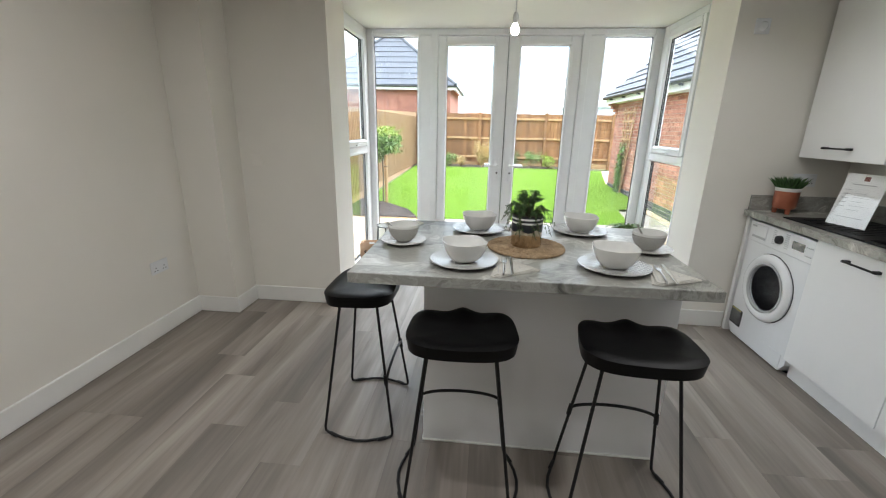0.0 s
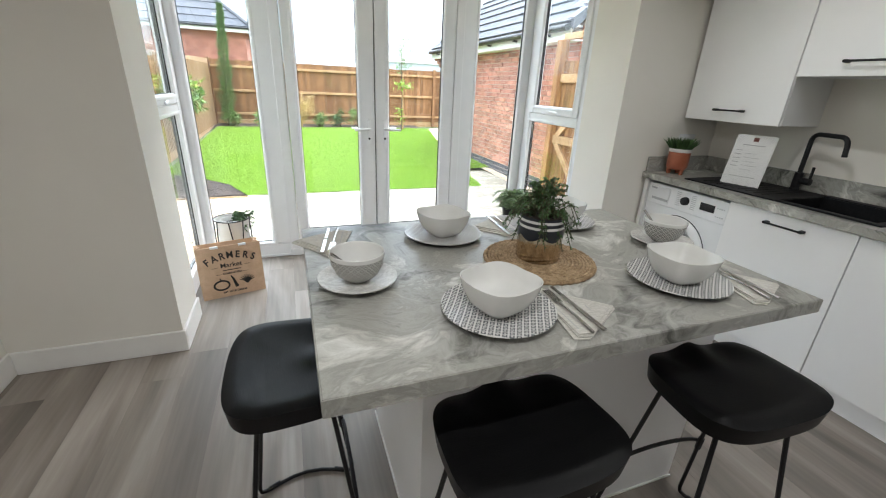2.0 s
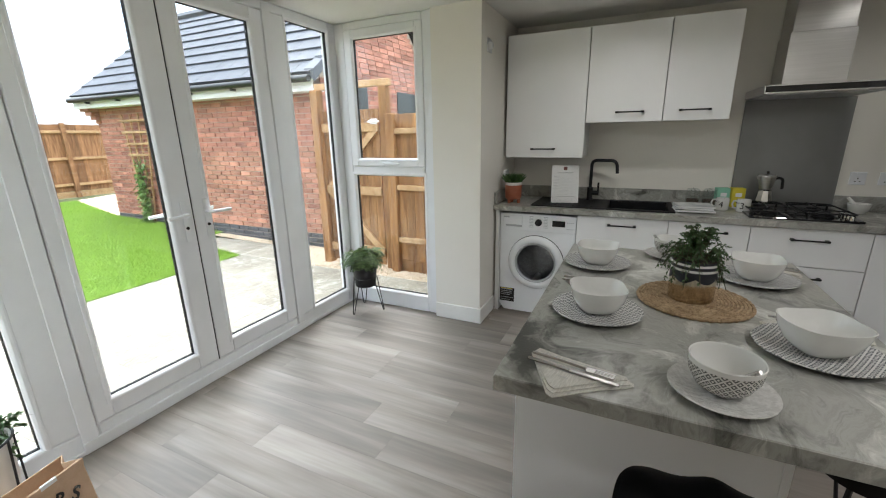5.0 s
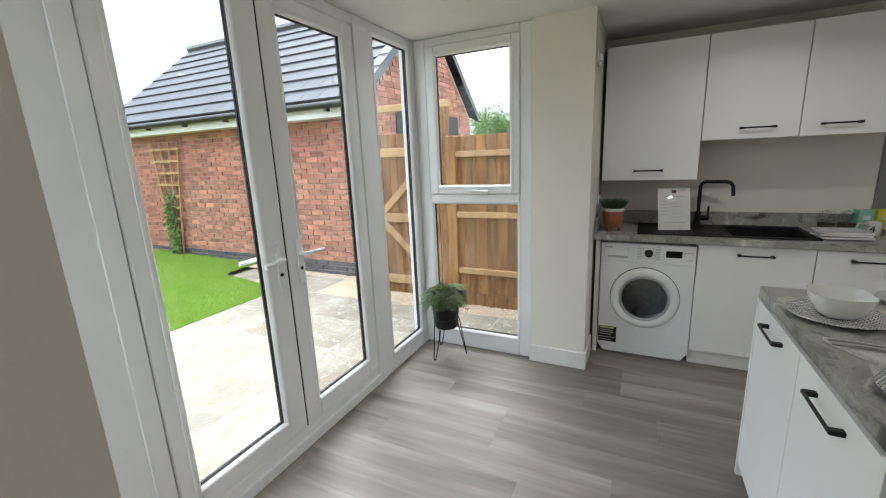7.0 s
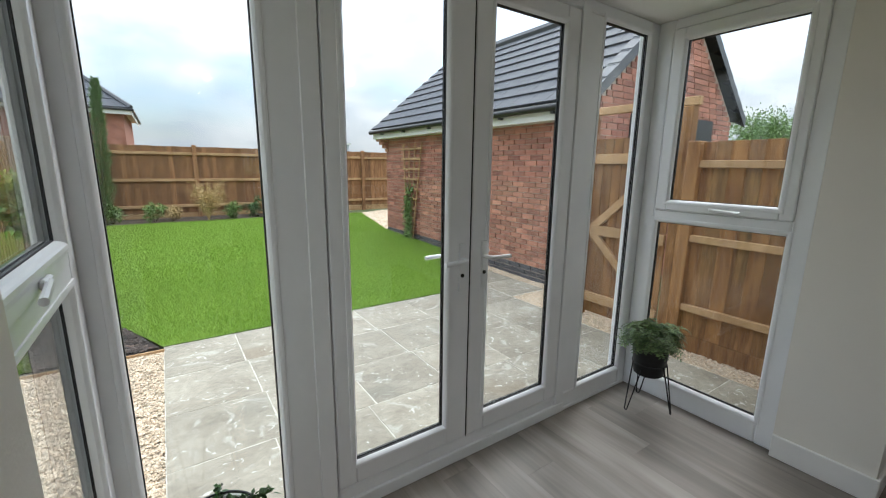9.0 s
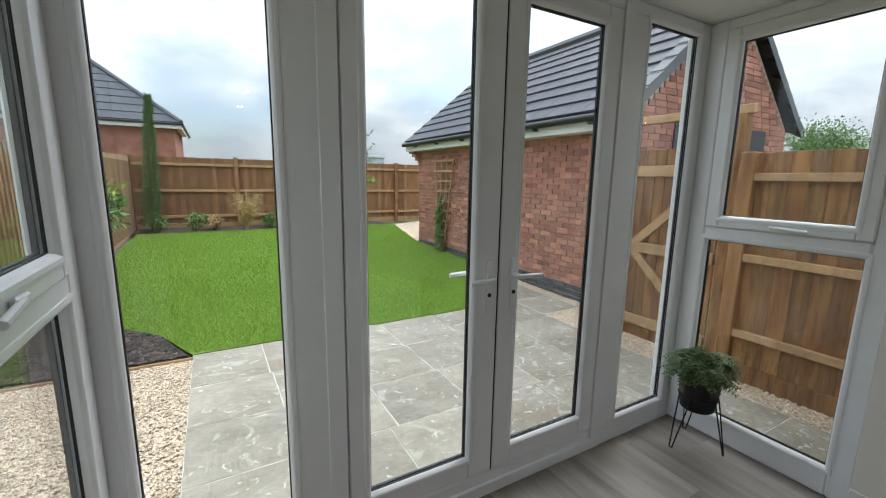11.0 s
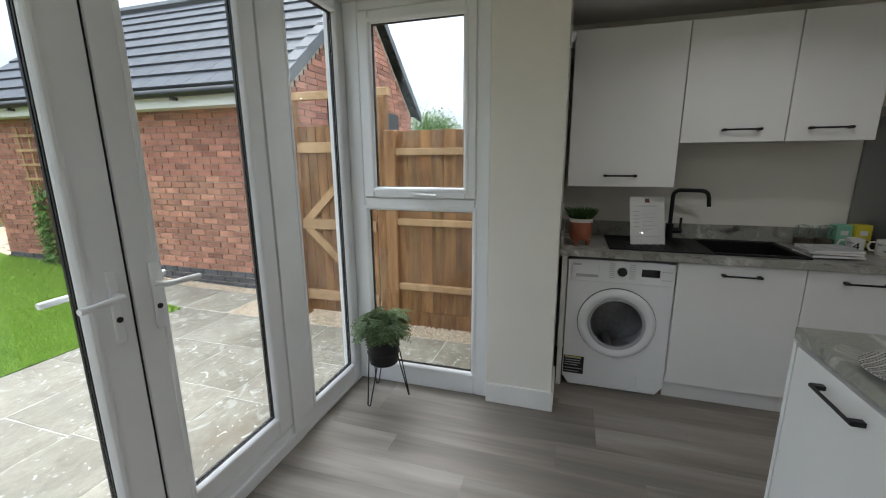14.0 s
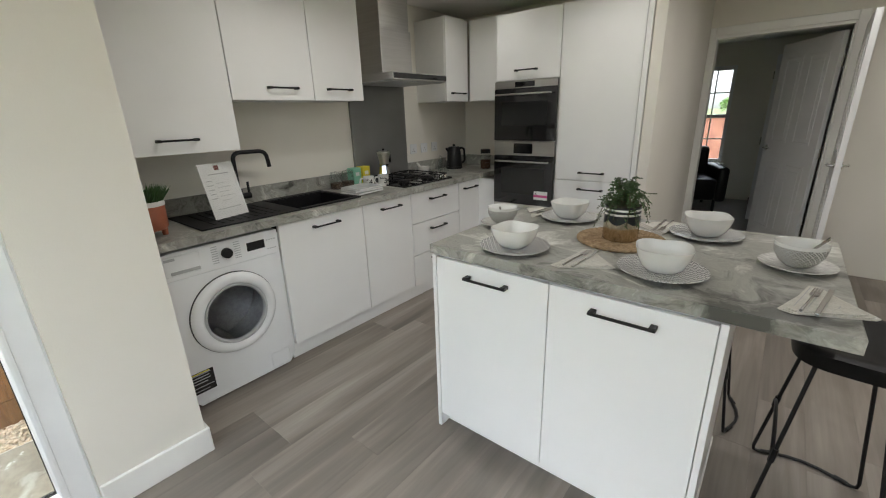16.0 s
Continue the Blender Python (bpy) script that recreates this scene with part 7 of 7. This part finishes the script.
# ---- neighbour's garage ----
ng = thing("neighbour_garage", "neighbour's red brick garage with a grey hipped roof", "garage", (-10.0, 24.0, 0.0))
NW, NL, NE, NR = 8.4, 7.0, 3.55, 6.55
part("wall", box(0.3, NW - 0.3, 0.3, NL - 0.3, -0.2, NE - 0.06), M_BRICK_FAR, ng)
nroof = part("roof", slab([(0.02, 0.02), (NW - 0.02, 0.02), (NW - 0.02, NL - 0.02), (0.02, NL - 0.02)], NE - 0.05, NE), M_FASCIA, ng)
c0, c1 = (NW / 2 - 0.45, NL / 2), (NW / 2 + 0.45, NL / 2)
roof_face(nroof, "south", [(0, 0, NE), (NW, 0, NE), (*c1, NR), (*c0, NR)], 9, 0.35, M_TILE_FAR, False)
roof_face(nroof, "east", [(NW, 0, NE), (NW, NL, NE), (c1[0], c1[1] + 0.01, NR), (c1[0], c1[1] - 0.01, NR)], 9, 0.35, M_TILE_FAR, False)
roof_face(nroof, "west", [(0, NL, NE), (0, 0, NE), (c0[0], c0[1] - 0.01, NR), (c0[0], c0[1] + 0.01, NR)], 9, 0.35, M_TILE_FAR, False)
ndeck = bmesh.new()
nv = [ndeck.verts.new(p) for p in ((0.02, 0.02, NE), (NW - 0.02, 0.02, NE), (NW - 0.02, NL - 0.02, NE), (0.02, NL - 0.02, NE), (c0[0], c0[1], NR - 0.02), (c1[0], c1[1], NR - 0.02))]
for q in ((0, 1, 5, 4), (1, 2, 5), (2, 3, 4, 5), (3, 0, 4)):
    ndeck.faces.new([nv[i] for i in q])
part("roof_deck", ndeck, M_GUTTER, ng)
hb = bmesh.new()
for p, q in (((0, 0, NE), (*c0, NR)), ((NW, 0, NE), (*c1, NR)), ((NW, NL, NE), (*c1, NR)), ((*c0, NR), (*c1, NR))):
    add_tube(hb, [Vector(p) + Vector((0, 0, 0.04)), Vector(q) + Vector((0, 0, 0.06))], 0.09, 6)
part("hip_tiles", hb, cap, nroof)
part("fascia", multi((0.0, NW, 0.0, 0.02, NE - 0.24, NE - 0.051), (NW - 0.02, NW, 0.021, NL, NE - 0.24, NE - 0.051)), M_FASCIA, ng, "cream fascia board")
gut = bmesh.new()
add_tube(gut, [(0, -0.05, NE - 0.05), (NW + 0.05, -0.05, NE - 0.05), (NW + 0.05, NL, NE - 0.05)], 0.05, 8)
part("gutter", gut, M_GUTTER, ng)


# ---- planting ----
def crown(parent, centre, rad, n, leaf, material, rng, squash=(1, 1, 1), clumps=18):
    cs = []
    for _ in range(clumps):
        d = Vector((rng.gauss(0, 1), rng.gauss(0, 1), rng.gauss(0, 1))).normalized() * rad * rng.uniform(0.3, 0.95)
        cs.append((Vector((d.x * squash[0], d.y * squash[1], d.z * squash[2])), rad * rng.uniform(0.18, 0.38)))
    spots = []
    for _ in range(n):
        c, r = rng.choice(cs)
        d = Vector((rng.gauss(0, 1), rng.gauss(0, 1), rng.gauss(0, 1))).normalized()
        spots.append((Vector(centre) + c + d * r * rng.random() ** 0.4, d + Vector((0, 0, 0.3))))
    return leaf_cloud("crown", spots, leaf, leaf * 0.5, material, parent, rng, 0.2), cs


def plant(name, label, category, x, y, group=""):
    return thing(name, label, category, (x, y, ground_z(y)), 0, group)


rg = random.Random(77)
t1 = plant("young_tree", "young standard tree with glossy leaves and a stake", "tree", -1.90, 8.62)
tk = bmesh.new()
add_tube(tk, [(0, 0, 0), (0.01, 0.01, 0.5), (0.0, 0.0, 0.98)], 0.018, 8, 0.013)
for k in range(9):
    a = 2 * math.pi * k / 9
    add_tube(tk, [(0, 0, 0.90 + 0.01 * k), (0.12 * math.cos(a), 0.12 * math.sin(a), 1.12), (0.22 * math.cos(a), 0.22 * math.sin(a), 1.25 + 0.03 * (k % 3))], 0.008, 5, 0.003)
part("trunk", tk, M_TRUNK, t1, "", True)
crown(t1, (0, 0, 1.16), 0.33, 1700, 0.085, M_LEAF_GD, rg, (1, 1, 0.8), 26)
spots = [(Vector((rg.gauss(0, 0.16), rg.gauss(0, 0.16), 1.38 + rg.uniform(-0.08, 0.09))), (rg.uniform(-1, 1), rg.uniform(-1, 1), 1.2)) for _ in range(330)]
leaf_cloud("young_shoots", spots, 0.075, 0.032, M_LEAF_LT, t1, rg)
st = thing("tree_stake", "round timber tree stake with a tie", "stake", (-1.82, 8.58, ground_z(8.6)))
part("stake", tube([(0, 0, -0.02), (0.0, 0.0, 0.95)], 0.032, 10), M_RAIL, st, "", True)
part("tie", tube([(0.034 * math.cos(a), 0.034 * math.sin(a), 0.74) for a in (2 * math.pi * i / 12 for i in range(13))], 0.008, 6), M_BLACK, st)

cy = plant("columnar_cypress", "slim dark green columnar conifer", "tree", -2.03, 15.35)
part("trunk", tube([(0, 0, 0), (0.08, 0.0, 1.5), (0.17, 0.02, 3.1)], 0.03, 8, 0.006), M_TRUNK, cy, "", True)
spots = []
for _ in range(4200):
    z = 0.12 + 3.05 * rg.random()
    a = rg.uniform(0, 6.283)
    r = 0.175 * (1 - (z / 3.3) ** 2.2) * rg.uniform(0.2, 1.15) * (0.85 + 0.25 * math.sin(9 * z + 2.2 * a)) + 0.01
    spots.append(((r * math.cos(a) + 0.055 * z, r * math.sin(a), z), (0.8 * math.cos(a) + rg.uniform(-0.4, 0.4), 0.8 * math.sin(a) + rg.uniform(-0.4, 0.4), rg.uniform(0.7, 1.5))))
leaf_cloud("crown", spots, 0.10, 0.014, M_CYP, cy, rg, 0.0)

dg = plant("feathery_grass_clump", "dry straw-coloured ornamental grass clump", "ornamental grass", 0.02, 15.1)
spots, gs = [], bmesh.new()
for _ in range(90):
    a, R, h = rg.uniform(0, 6.283), rg.uniform(0.1, 0.48), rg.uniform(0.45, 1.05)
    pts = [Vector((R * t ** 1.6 * math.cos(a), R * t ** 1.6 * math.sin(a), h * (t - 0.15 * t * t) / 0.85)) for t in (0, 0.35, 0.7, 1)]
    add_tube(gs, pts, 0.004, 3)
    for _ in range(16):
        t = rg.uniform(0.4, 1)
        p = pts[1].lerp(pts[3], (t - 0.4) / 0.6)
        spots.append((p + Vector((rg.gauss(0, 0.03), rg.gauss(0, 0.03), rg.gauss(0, 0.03))), (math.cos(a) + rg.uniform(-1, 1), math.sin(a) + rg.uniform(-1, 1), rg.uniform(-0.2, 1))))
part("stems", gs, M_DRY, dg)
leaf_cloud("plumes", spots, 0.07, 0.014, M_DRY, dg, rg)

for x, y, r, mm, lab in ((-1.1, 15.2, 0.26, M_LEAF_GD, "low green shrub in the border"), (-0.72, 15.3, 0.22, M_DRY, "low bronze shrub in the border"), (0.62, 15.25, 0.22, M_LEAF_GD, "low green shrub in the border"), (1.15, 15.3, 0.28, M_LEAF, "dark leafy shrub in the border"), (1.75, 15.3, 0.34, M_LEAF_GD, "bushy green shrub in the border"), (2.35, 15.35, 0.26, M_LEAF_LT, "strappy yellow-green plant in the border"), (-1.9, 15.3, 0.25, M_LEAF_GD, "low green shrub in the border")):
    sh = plant("border_shrub", lab, "shrub", x, y, "shrubs in the border")
    sb = bmesh.new()
    for k in range(7):
        a = 2 * math.pi * k / 7
        add_tube(sb, [(0, 0, 0), (r * 0.5 * math.cos(a), r * 0.5 * math.sin(a), r * 0.7), (r * 0.8 * math.cos(a), r * 0.8 * math.sin(a), r * (1.1 + 0.3 * (k % 3)))], 0.008, 4, 0.003)
    part("stems", sb, M_TRUNK, sh)
    crown(sh, (0, 0, r * 0.95), r, 420, 0.07, mm, rg, (1, 1, 0.9), 14)

sp = plant("sapling", "thin young sapling with sparse pale leaves and a stake", "tree", 3.05, 14.6)
tk = bmesh.new()
add_tube(tk, [(0, 0, 0), (0.02, 0, 1.2), (-0.02, 0.02, 2.5)], 0.016, 6, 0.005)
spots = []
for k in range(18):
    a, z = rg.uniform(0, 6.283), rg.uniform(1.5, 2.5)
    e = Vector((0.32 * math.cos(a) * rg.uniform(0.4, 1), 0.32 * math.sin(a) * rg.uniform(0.4, 1), z + 0.28))
    add_tube(tk, [(0, 0, z), e], 0.005, 4, 0.002)
    for _ in range(9):
        spots.append((Vector((0, 0, z)).lerp(e, rg.uniform(0.3, 1.05)), (rg.uniform(-1, 1), rg.uniform(-1, 1), rg.uniform(-0.3, 0.6))))
part("trunk", tk, M_TRUNK, sp, "", True)
leaf_cloud("crown", spots, 0.075, 0.035, M_LEAF_GD, sp, rg)
spots = [(Vector((0.08 + rg.gauss(0, 0.14), rg.gauss(0, 0.12), 1.36 + rg.gauss(0, 0.07))), (rg.uniform(-1, 1), rg.uniform(-1, 1), rg.uniform(-0.5, 0.3))) for _ in range(120)]
spots += [(Vector((rg.gauss(-0.05, 0.08), rg.gauss(0, 0.08), rg.uniform(0.2, 0.7))), (rg.uniform(-1, 1), rg.uniform(-1, 1), rg.uniform(-0.5, 0.3))) for _ in range(60)]
leaf_cloud("low_leaves", spots, 0.10, 0.045, M_LEAF_LT, sp, rg)
ss = thing("tree_stake", "square timber stake beside the sapling", "stake", (3.12, 14.68, ground_z(14.7)))
part("stake", box(-0.02, 0.02, -0.02, 0.02, -0.02, 1.7, 0.003), M_RAIL, ss)

# trees and sheds past the fences
ft = thing("far_tree", "broad leafy green tree beyond the fence", "tree", (44.8, 18.3, -0.3))
ft.matrix_basis = ft.matrix_basis @ Matrix.Scale(2.35, 4)
tk = bmesh.new()
add_tube(tk, [(0, 0, 0), (0.1, 0, 1.2), (0, 0.1, 2.4)], 0.22, 8, 0.12)
for k in range(8):
    a = 2 * math.pi * k / 8
    add_tube(tk, [(0, 0, 1.0), (0.5 * math.cos(a), 0.5 * math.sin(a), 1.6), (0.9 * math.cos(a), 0.9 * math.sin(a), 2.0)], 0.07, 5, 0.02)
part("trunk", tk, M_TRUNK, ft, "", True)
crown(ft, (0, 0, 1.72), 1.9, 16000, 0.10, M_LEAF_GD, rg, (0.66, 0.66, 0.58), 80)
pylon = thing("pylon", "grey steel lattice pylon far beyond the fence", "pylon", (54.3, 195.2, -0.3), 15)
bm = bmesh.new()
for sx in (-1, 1):
    for sy in (-1, 1):
        add_tube(bm, [(sx * 2.0, sy * 2.0, 0), (sx * 0.5, sy * 0.5, 11.0), (0, 0, 17.0)], 0.11, 4)
    for k in range(6):
        w0, w1 = 2.0 - 0.136 * 1.8 * k, 2.0 - 0.136 * 1.8 * (k + 1)
        add_tube(bm, [(sx * w0, -w0, 1.8 * k), (-sx * w1, -w1, 1.8 * (k + 1))], 0.07, 4)
part("tower", bm, M_GREYPL, pylon)
for z, w in ((10.5, 2.6), (12.8, 3.0), (15.0, 2.2)):
    part("cross_arm", tube([(-w, 0, z), (0, 0, z + 0.6), (w, 0, z)], 0.11, 4), M_GREYPL, pylon)
shed = thing("far_shed", "pale clad building far beyond the fence", "building", (16.0, 62.0, -0.2))
part("wall", box(-5, 5, -3, 3, 0, 4.4), M_LIGHTSHED, shed)
part("roof", box(-5.2, 5.2, -3.2, 3.2, 4.4, 4.7), M_FASCIA, shed)
dig = thing("excavator", "orange excavator beyond the back fence", "excavator", (-0.6, 31.0, 0.0), 10)
part("cab", box(-0.7, 0.7, -0.7, 0.7, 0.9, 2.35, 0.08), M_ORANGE, dig)
part("boom", tube([(0.5, 0, 1.6), (1.3, 0, 2.2), (2.0, 0, 1.5)], 0.10, 8), M_ORANGE, dig)
part("engine_cover", box(-2.0, -0.7, -0.7, 0.7, 1.0, 2.15, 0.1), M_ORANGE, dig)
part("tracks", box(-1.6, 1.2, -0.9, 0.9, 0.0, 0.85, 0.2, 2), M_GUTTER, dig)
crate = thing("plastic_tub", "pale blue plastic tub on the gravel", "tub", (-2.15, 6.75, GZ))
part("tub", lathe([(0.0, 0), (0.13, 0), (0.16, 0.20), (0.15, 0.20), (0.12, 0.02), (0.0, 0.02)], 24), M_BLUE, crate, "", True)
opp = thing("garden_wall", "low red brick wall across the street", "wall", (3.0, -10.5, -0.1))
part("wall", box(-9, 9, -0.25, 0, 0, 1.22), M_BRICK_FAR, opp)
part("coping", box(-9.05, 9.05, -0.29, 0.04, 1.22, 1.28), M_FASCIA, opp)

for k, (x, y) in enumerate(((-1.5, -34), (3.0, -36), (7.5, -33))):
    tt = thing("far_tree", "leafy green tree across the street", "tree", (x, y, -0.2), 0, "trees across the street")
    part("trunk", tube([(0, 0, 0), (0, 0.1, 2.0)], 0.2, 7, 0.12), M_TRUNK, tt, "", True)
    crown(tt, (0, 0, 1.75), 1.2, 1500, 0.28, M_LEAF_GD, rg, (1.7, 1.2, 0.5), 24)

# ---- pieces: planks, slabs, bricks ----
PW, PLEN = 0.182, 1.22
plank_mesh = {}


def plank(x0, x1, y0, y1):
    key = (round(x1 - x0, 3), round(y1 - y0, 3))
    if key not in plank_mesh:
        me = bpy.data.meshes.new("plank")
        bb = box(-key[0] / 2 + 0.0002, key[0] / 2 - 0.0002, -key[1] / 2 + 0.0002, key[1] / 2 - 0.0002, -0.005, 0.0, 0.0003)
        bb.to_mesh(me)
        bb.free()
        me.materials.append(M_PLANK)
        plank_mesh[key] = me
    piece("plank", plank_mesh[key], Matrix.Translation(((x0 + x1) / 2, (y0 + y1) / 2, 0)), floor)


rp = random.Random(3)
x = -2.06
while x < 2.56:
    x1 = min(2.58, x + PW)
    top_y = BY if (x >= BX0 - 0.12 and x1 <= BX1 + 0.12) else YE
    y = -0.84 - rp.choice((0.0, 0.2, 0.4, 0.6, 0.8, 1.0))
    while y < top_y - 0.001:
        y0, y1 = max(y, -0.84), min(y + PLEN, top_y)
        if y1 - y0 > 0.004:
            plank(x, x1, round(y0, 3), round(y1, 3))
        y += PLEN
    x = x1

slab_mesh = {}


def paving(x0, x1, y0, y1):
    key = (round(x1 - x0, 3), round(y1 - y0, 3), rp.randrange(3))
    if key not in slab_mesh:
        rr = random.Random(key[2] * 17 + int(key[0] * 100))
        bb = bmesh.new()
        nx, ny = 6, 6
        g = [[bb.verts.new(((i / nx - 0.5) * (key[0] - 0.010) + rr.uniform(-0.0025, 0.0025), (j / ny - 0.5) * (key[1] - 0.010) + rr.uniform(-0.0025, 0.0025), rr.uniform(-0.0022, 0.0022) - (0.004 if i in (0, nx) or j in (0, ny) else 0))) for i in range(nx + 1)] for j in range(ny + 1)]
        for j in range(ny):
            for i in range(nx):
                bb.faces.new((g[j][i], g[j][i + 1], g[j + 1][i + 1], g[j + 1][i]))
        rim = g[0] + [r[-1] for r in g[1:]] + g[-1][-2::-1] + [r[0] for r in g[-2:0:-1]]
        low = [bb.verts.new((v.co.x, v.co.y, -0.03)) for v in rim]
        for i in range(len(rim)):
            j = (i + 1) % len(rim)
            bb.faces.new((rim[j], rim[i], low[i], low[j]))
        me = bpy.data.meshes.new("paving_slab")
        bb.to_mesh(me)
        bb.free()
        me.materials.append(M_SLAB)
        slab_mesh[key] = me
    piece("paving_slab", slab_mesh[key], Matrix.Translation(((x0 + x1) / 2, (y0 + y1) / 2, GZ)), patio_bed)


slab_rows = [3.95, 4.42, 5.02, 5.61, 6.19, 6.78, 7.43]
slab_cols = [-0.985, -0.40, 0.20, 0.80, 1.44, 2.04, 2.66]
for ri, (y0, y1) in enumerate(zip(slab_rows, slab_rows[1:])):
    for ci, (x0, x1) in enumerate(zip(slab_cols, slab_cols[1:])):
        shift = (0.0, 0.03, -0.04, 0.02, 0.0, -0.02)[ri]
        paving(x0 + (shift if ci else 0), x1 + (shift if ci < 5 else 0), y0, y1)
for y0, y1 in ((6.87, 7.47), (7.48, 8.08), (8.09, 8.69)):
    paving(2.67, 3.26, y0, y1)

# brickwork: the stretch of wall nearest the bay as single bricks, the rest in one mesh
BLK, BHT, JT = 0.215, 0.065, 0.010


def brick_verts(x0, x1, y0, y1, z0, z1):
    return [(x, y, z) for z in (z0, z1) for y in (y0, y1) for x in (x0, x1)]


BF = [(0, 2, 3, 1), (4, 5, 7, 6), (0, 1, 5, 4), (2, 6, 7, 3), (0, 4, 6, 2), (1, 3, 7, 5)]
b_mesh = {}


def brick_piece(name, ln, material, m):
    key = (round(ln, 3), material.name)
    if key not in b_mesh:
        me = bpy.data.meshes.new("brick")
        bb = box(0.0, 0.10, 0.0, key[0], 0.0, BHT, 0.004)
        bb.to_mesh(me)
        bb.free()
        me.materials.append(material)
        b_mesh[key] = me
    piece(name, b_mesh[key], m, gar)


rest_v, rest_f = [], []
rb = random.Random(12)
count = 0
courses = int((GH - 0.22) / (BHT + JT))
for c in range(courses):
    z = 0.02 + c * (BHT + JT)
    y = 0.0 if c % 2 == 0 else -(BLK + JT) / 2
    while y < GL - 0.02:
        y0, y1 = max(0.0, y), min(GL, y + BLK)
        if y1 - y0 > 0.03:
            px = rb.uniform(-0.004, 0.003)
            near_bay = y0 < 4.0 and c < 22 and count < 300
            if c < 3:
                brick_piece("plinth_brick", y1 - y0, M_BLUEBRICK, Matrix.Translation((px, y0, z)))
            elif near_bay:
                brick_piece("brick", y1 - y0, M_BRICK, Matrix.Translation((px, y0, z)))
                count += 1
            else:
                o = len(rest_v)
                rest_v += brick_verts(px, 0.10, y0, y1, z, z + BHT)
                rest_f += [tuple(i + o for i in f) for f in BF]
        y += BLK + JT
slope = (RZ - 0.12 - (GH - 0.02)) / (GW / 2)
for c in range(int((RZ) / (BHT + JT))):
    z = 0.02 + c * (BHT + JT)
    inset = 0.0 if z + BHT < GH - 0.05 else (z + BHT - GH + 0.05) / slope + 0.02
    xs0, xs1 = inset, GW - inset
    if xs1 - xs0 < 0.1:
        break
    xx = xs0 + (0.0 if c % 2 == 0 else -(BLK + JT) / 2)
    while xx < xs1 - 0.02:
        a0, a1 = max(xs0, xx), min(xs1, xx + BLK)
        if a1 - a0 > 0.03:
            o = len(rest_v)
            rest_v += brick_verts(a0, a1, rb.uniform(-0.004, 0.003) - 0.002, 0.011, z, z + BHT)
            rest_f += [tuple(i + o for i in f) for f in BF]
        xx += BLK + JT
tagged(many("brickwork", rest_v, rest_f, M_BRICK_FAR, gar), "red multi brick courses", "", "", "stuff")
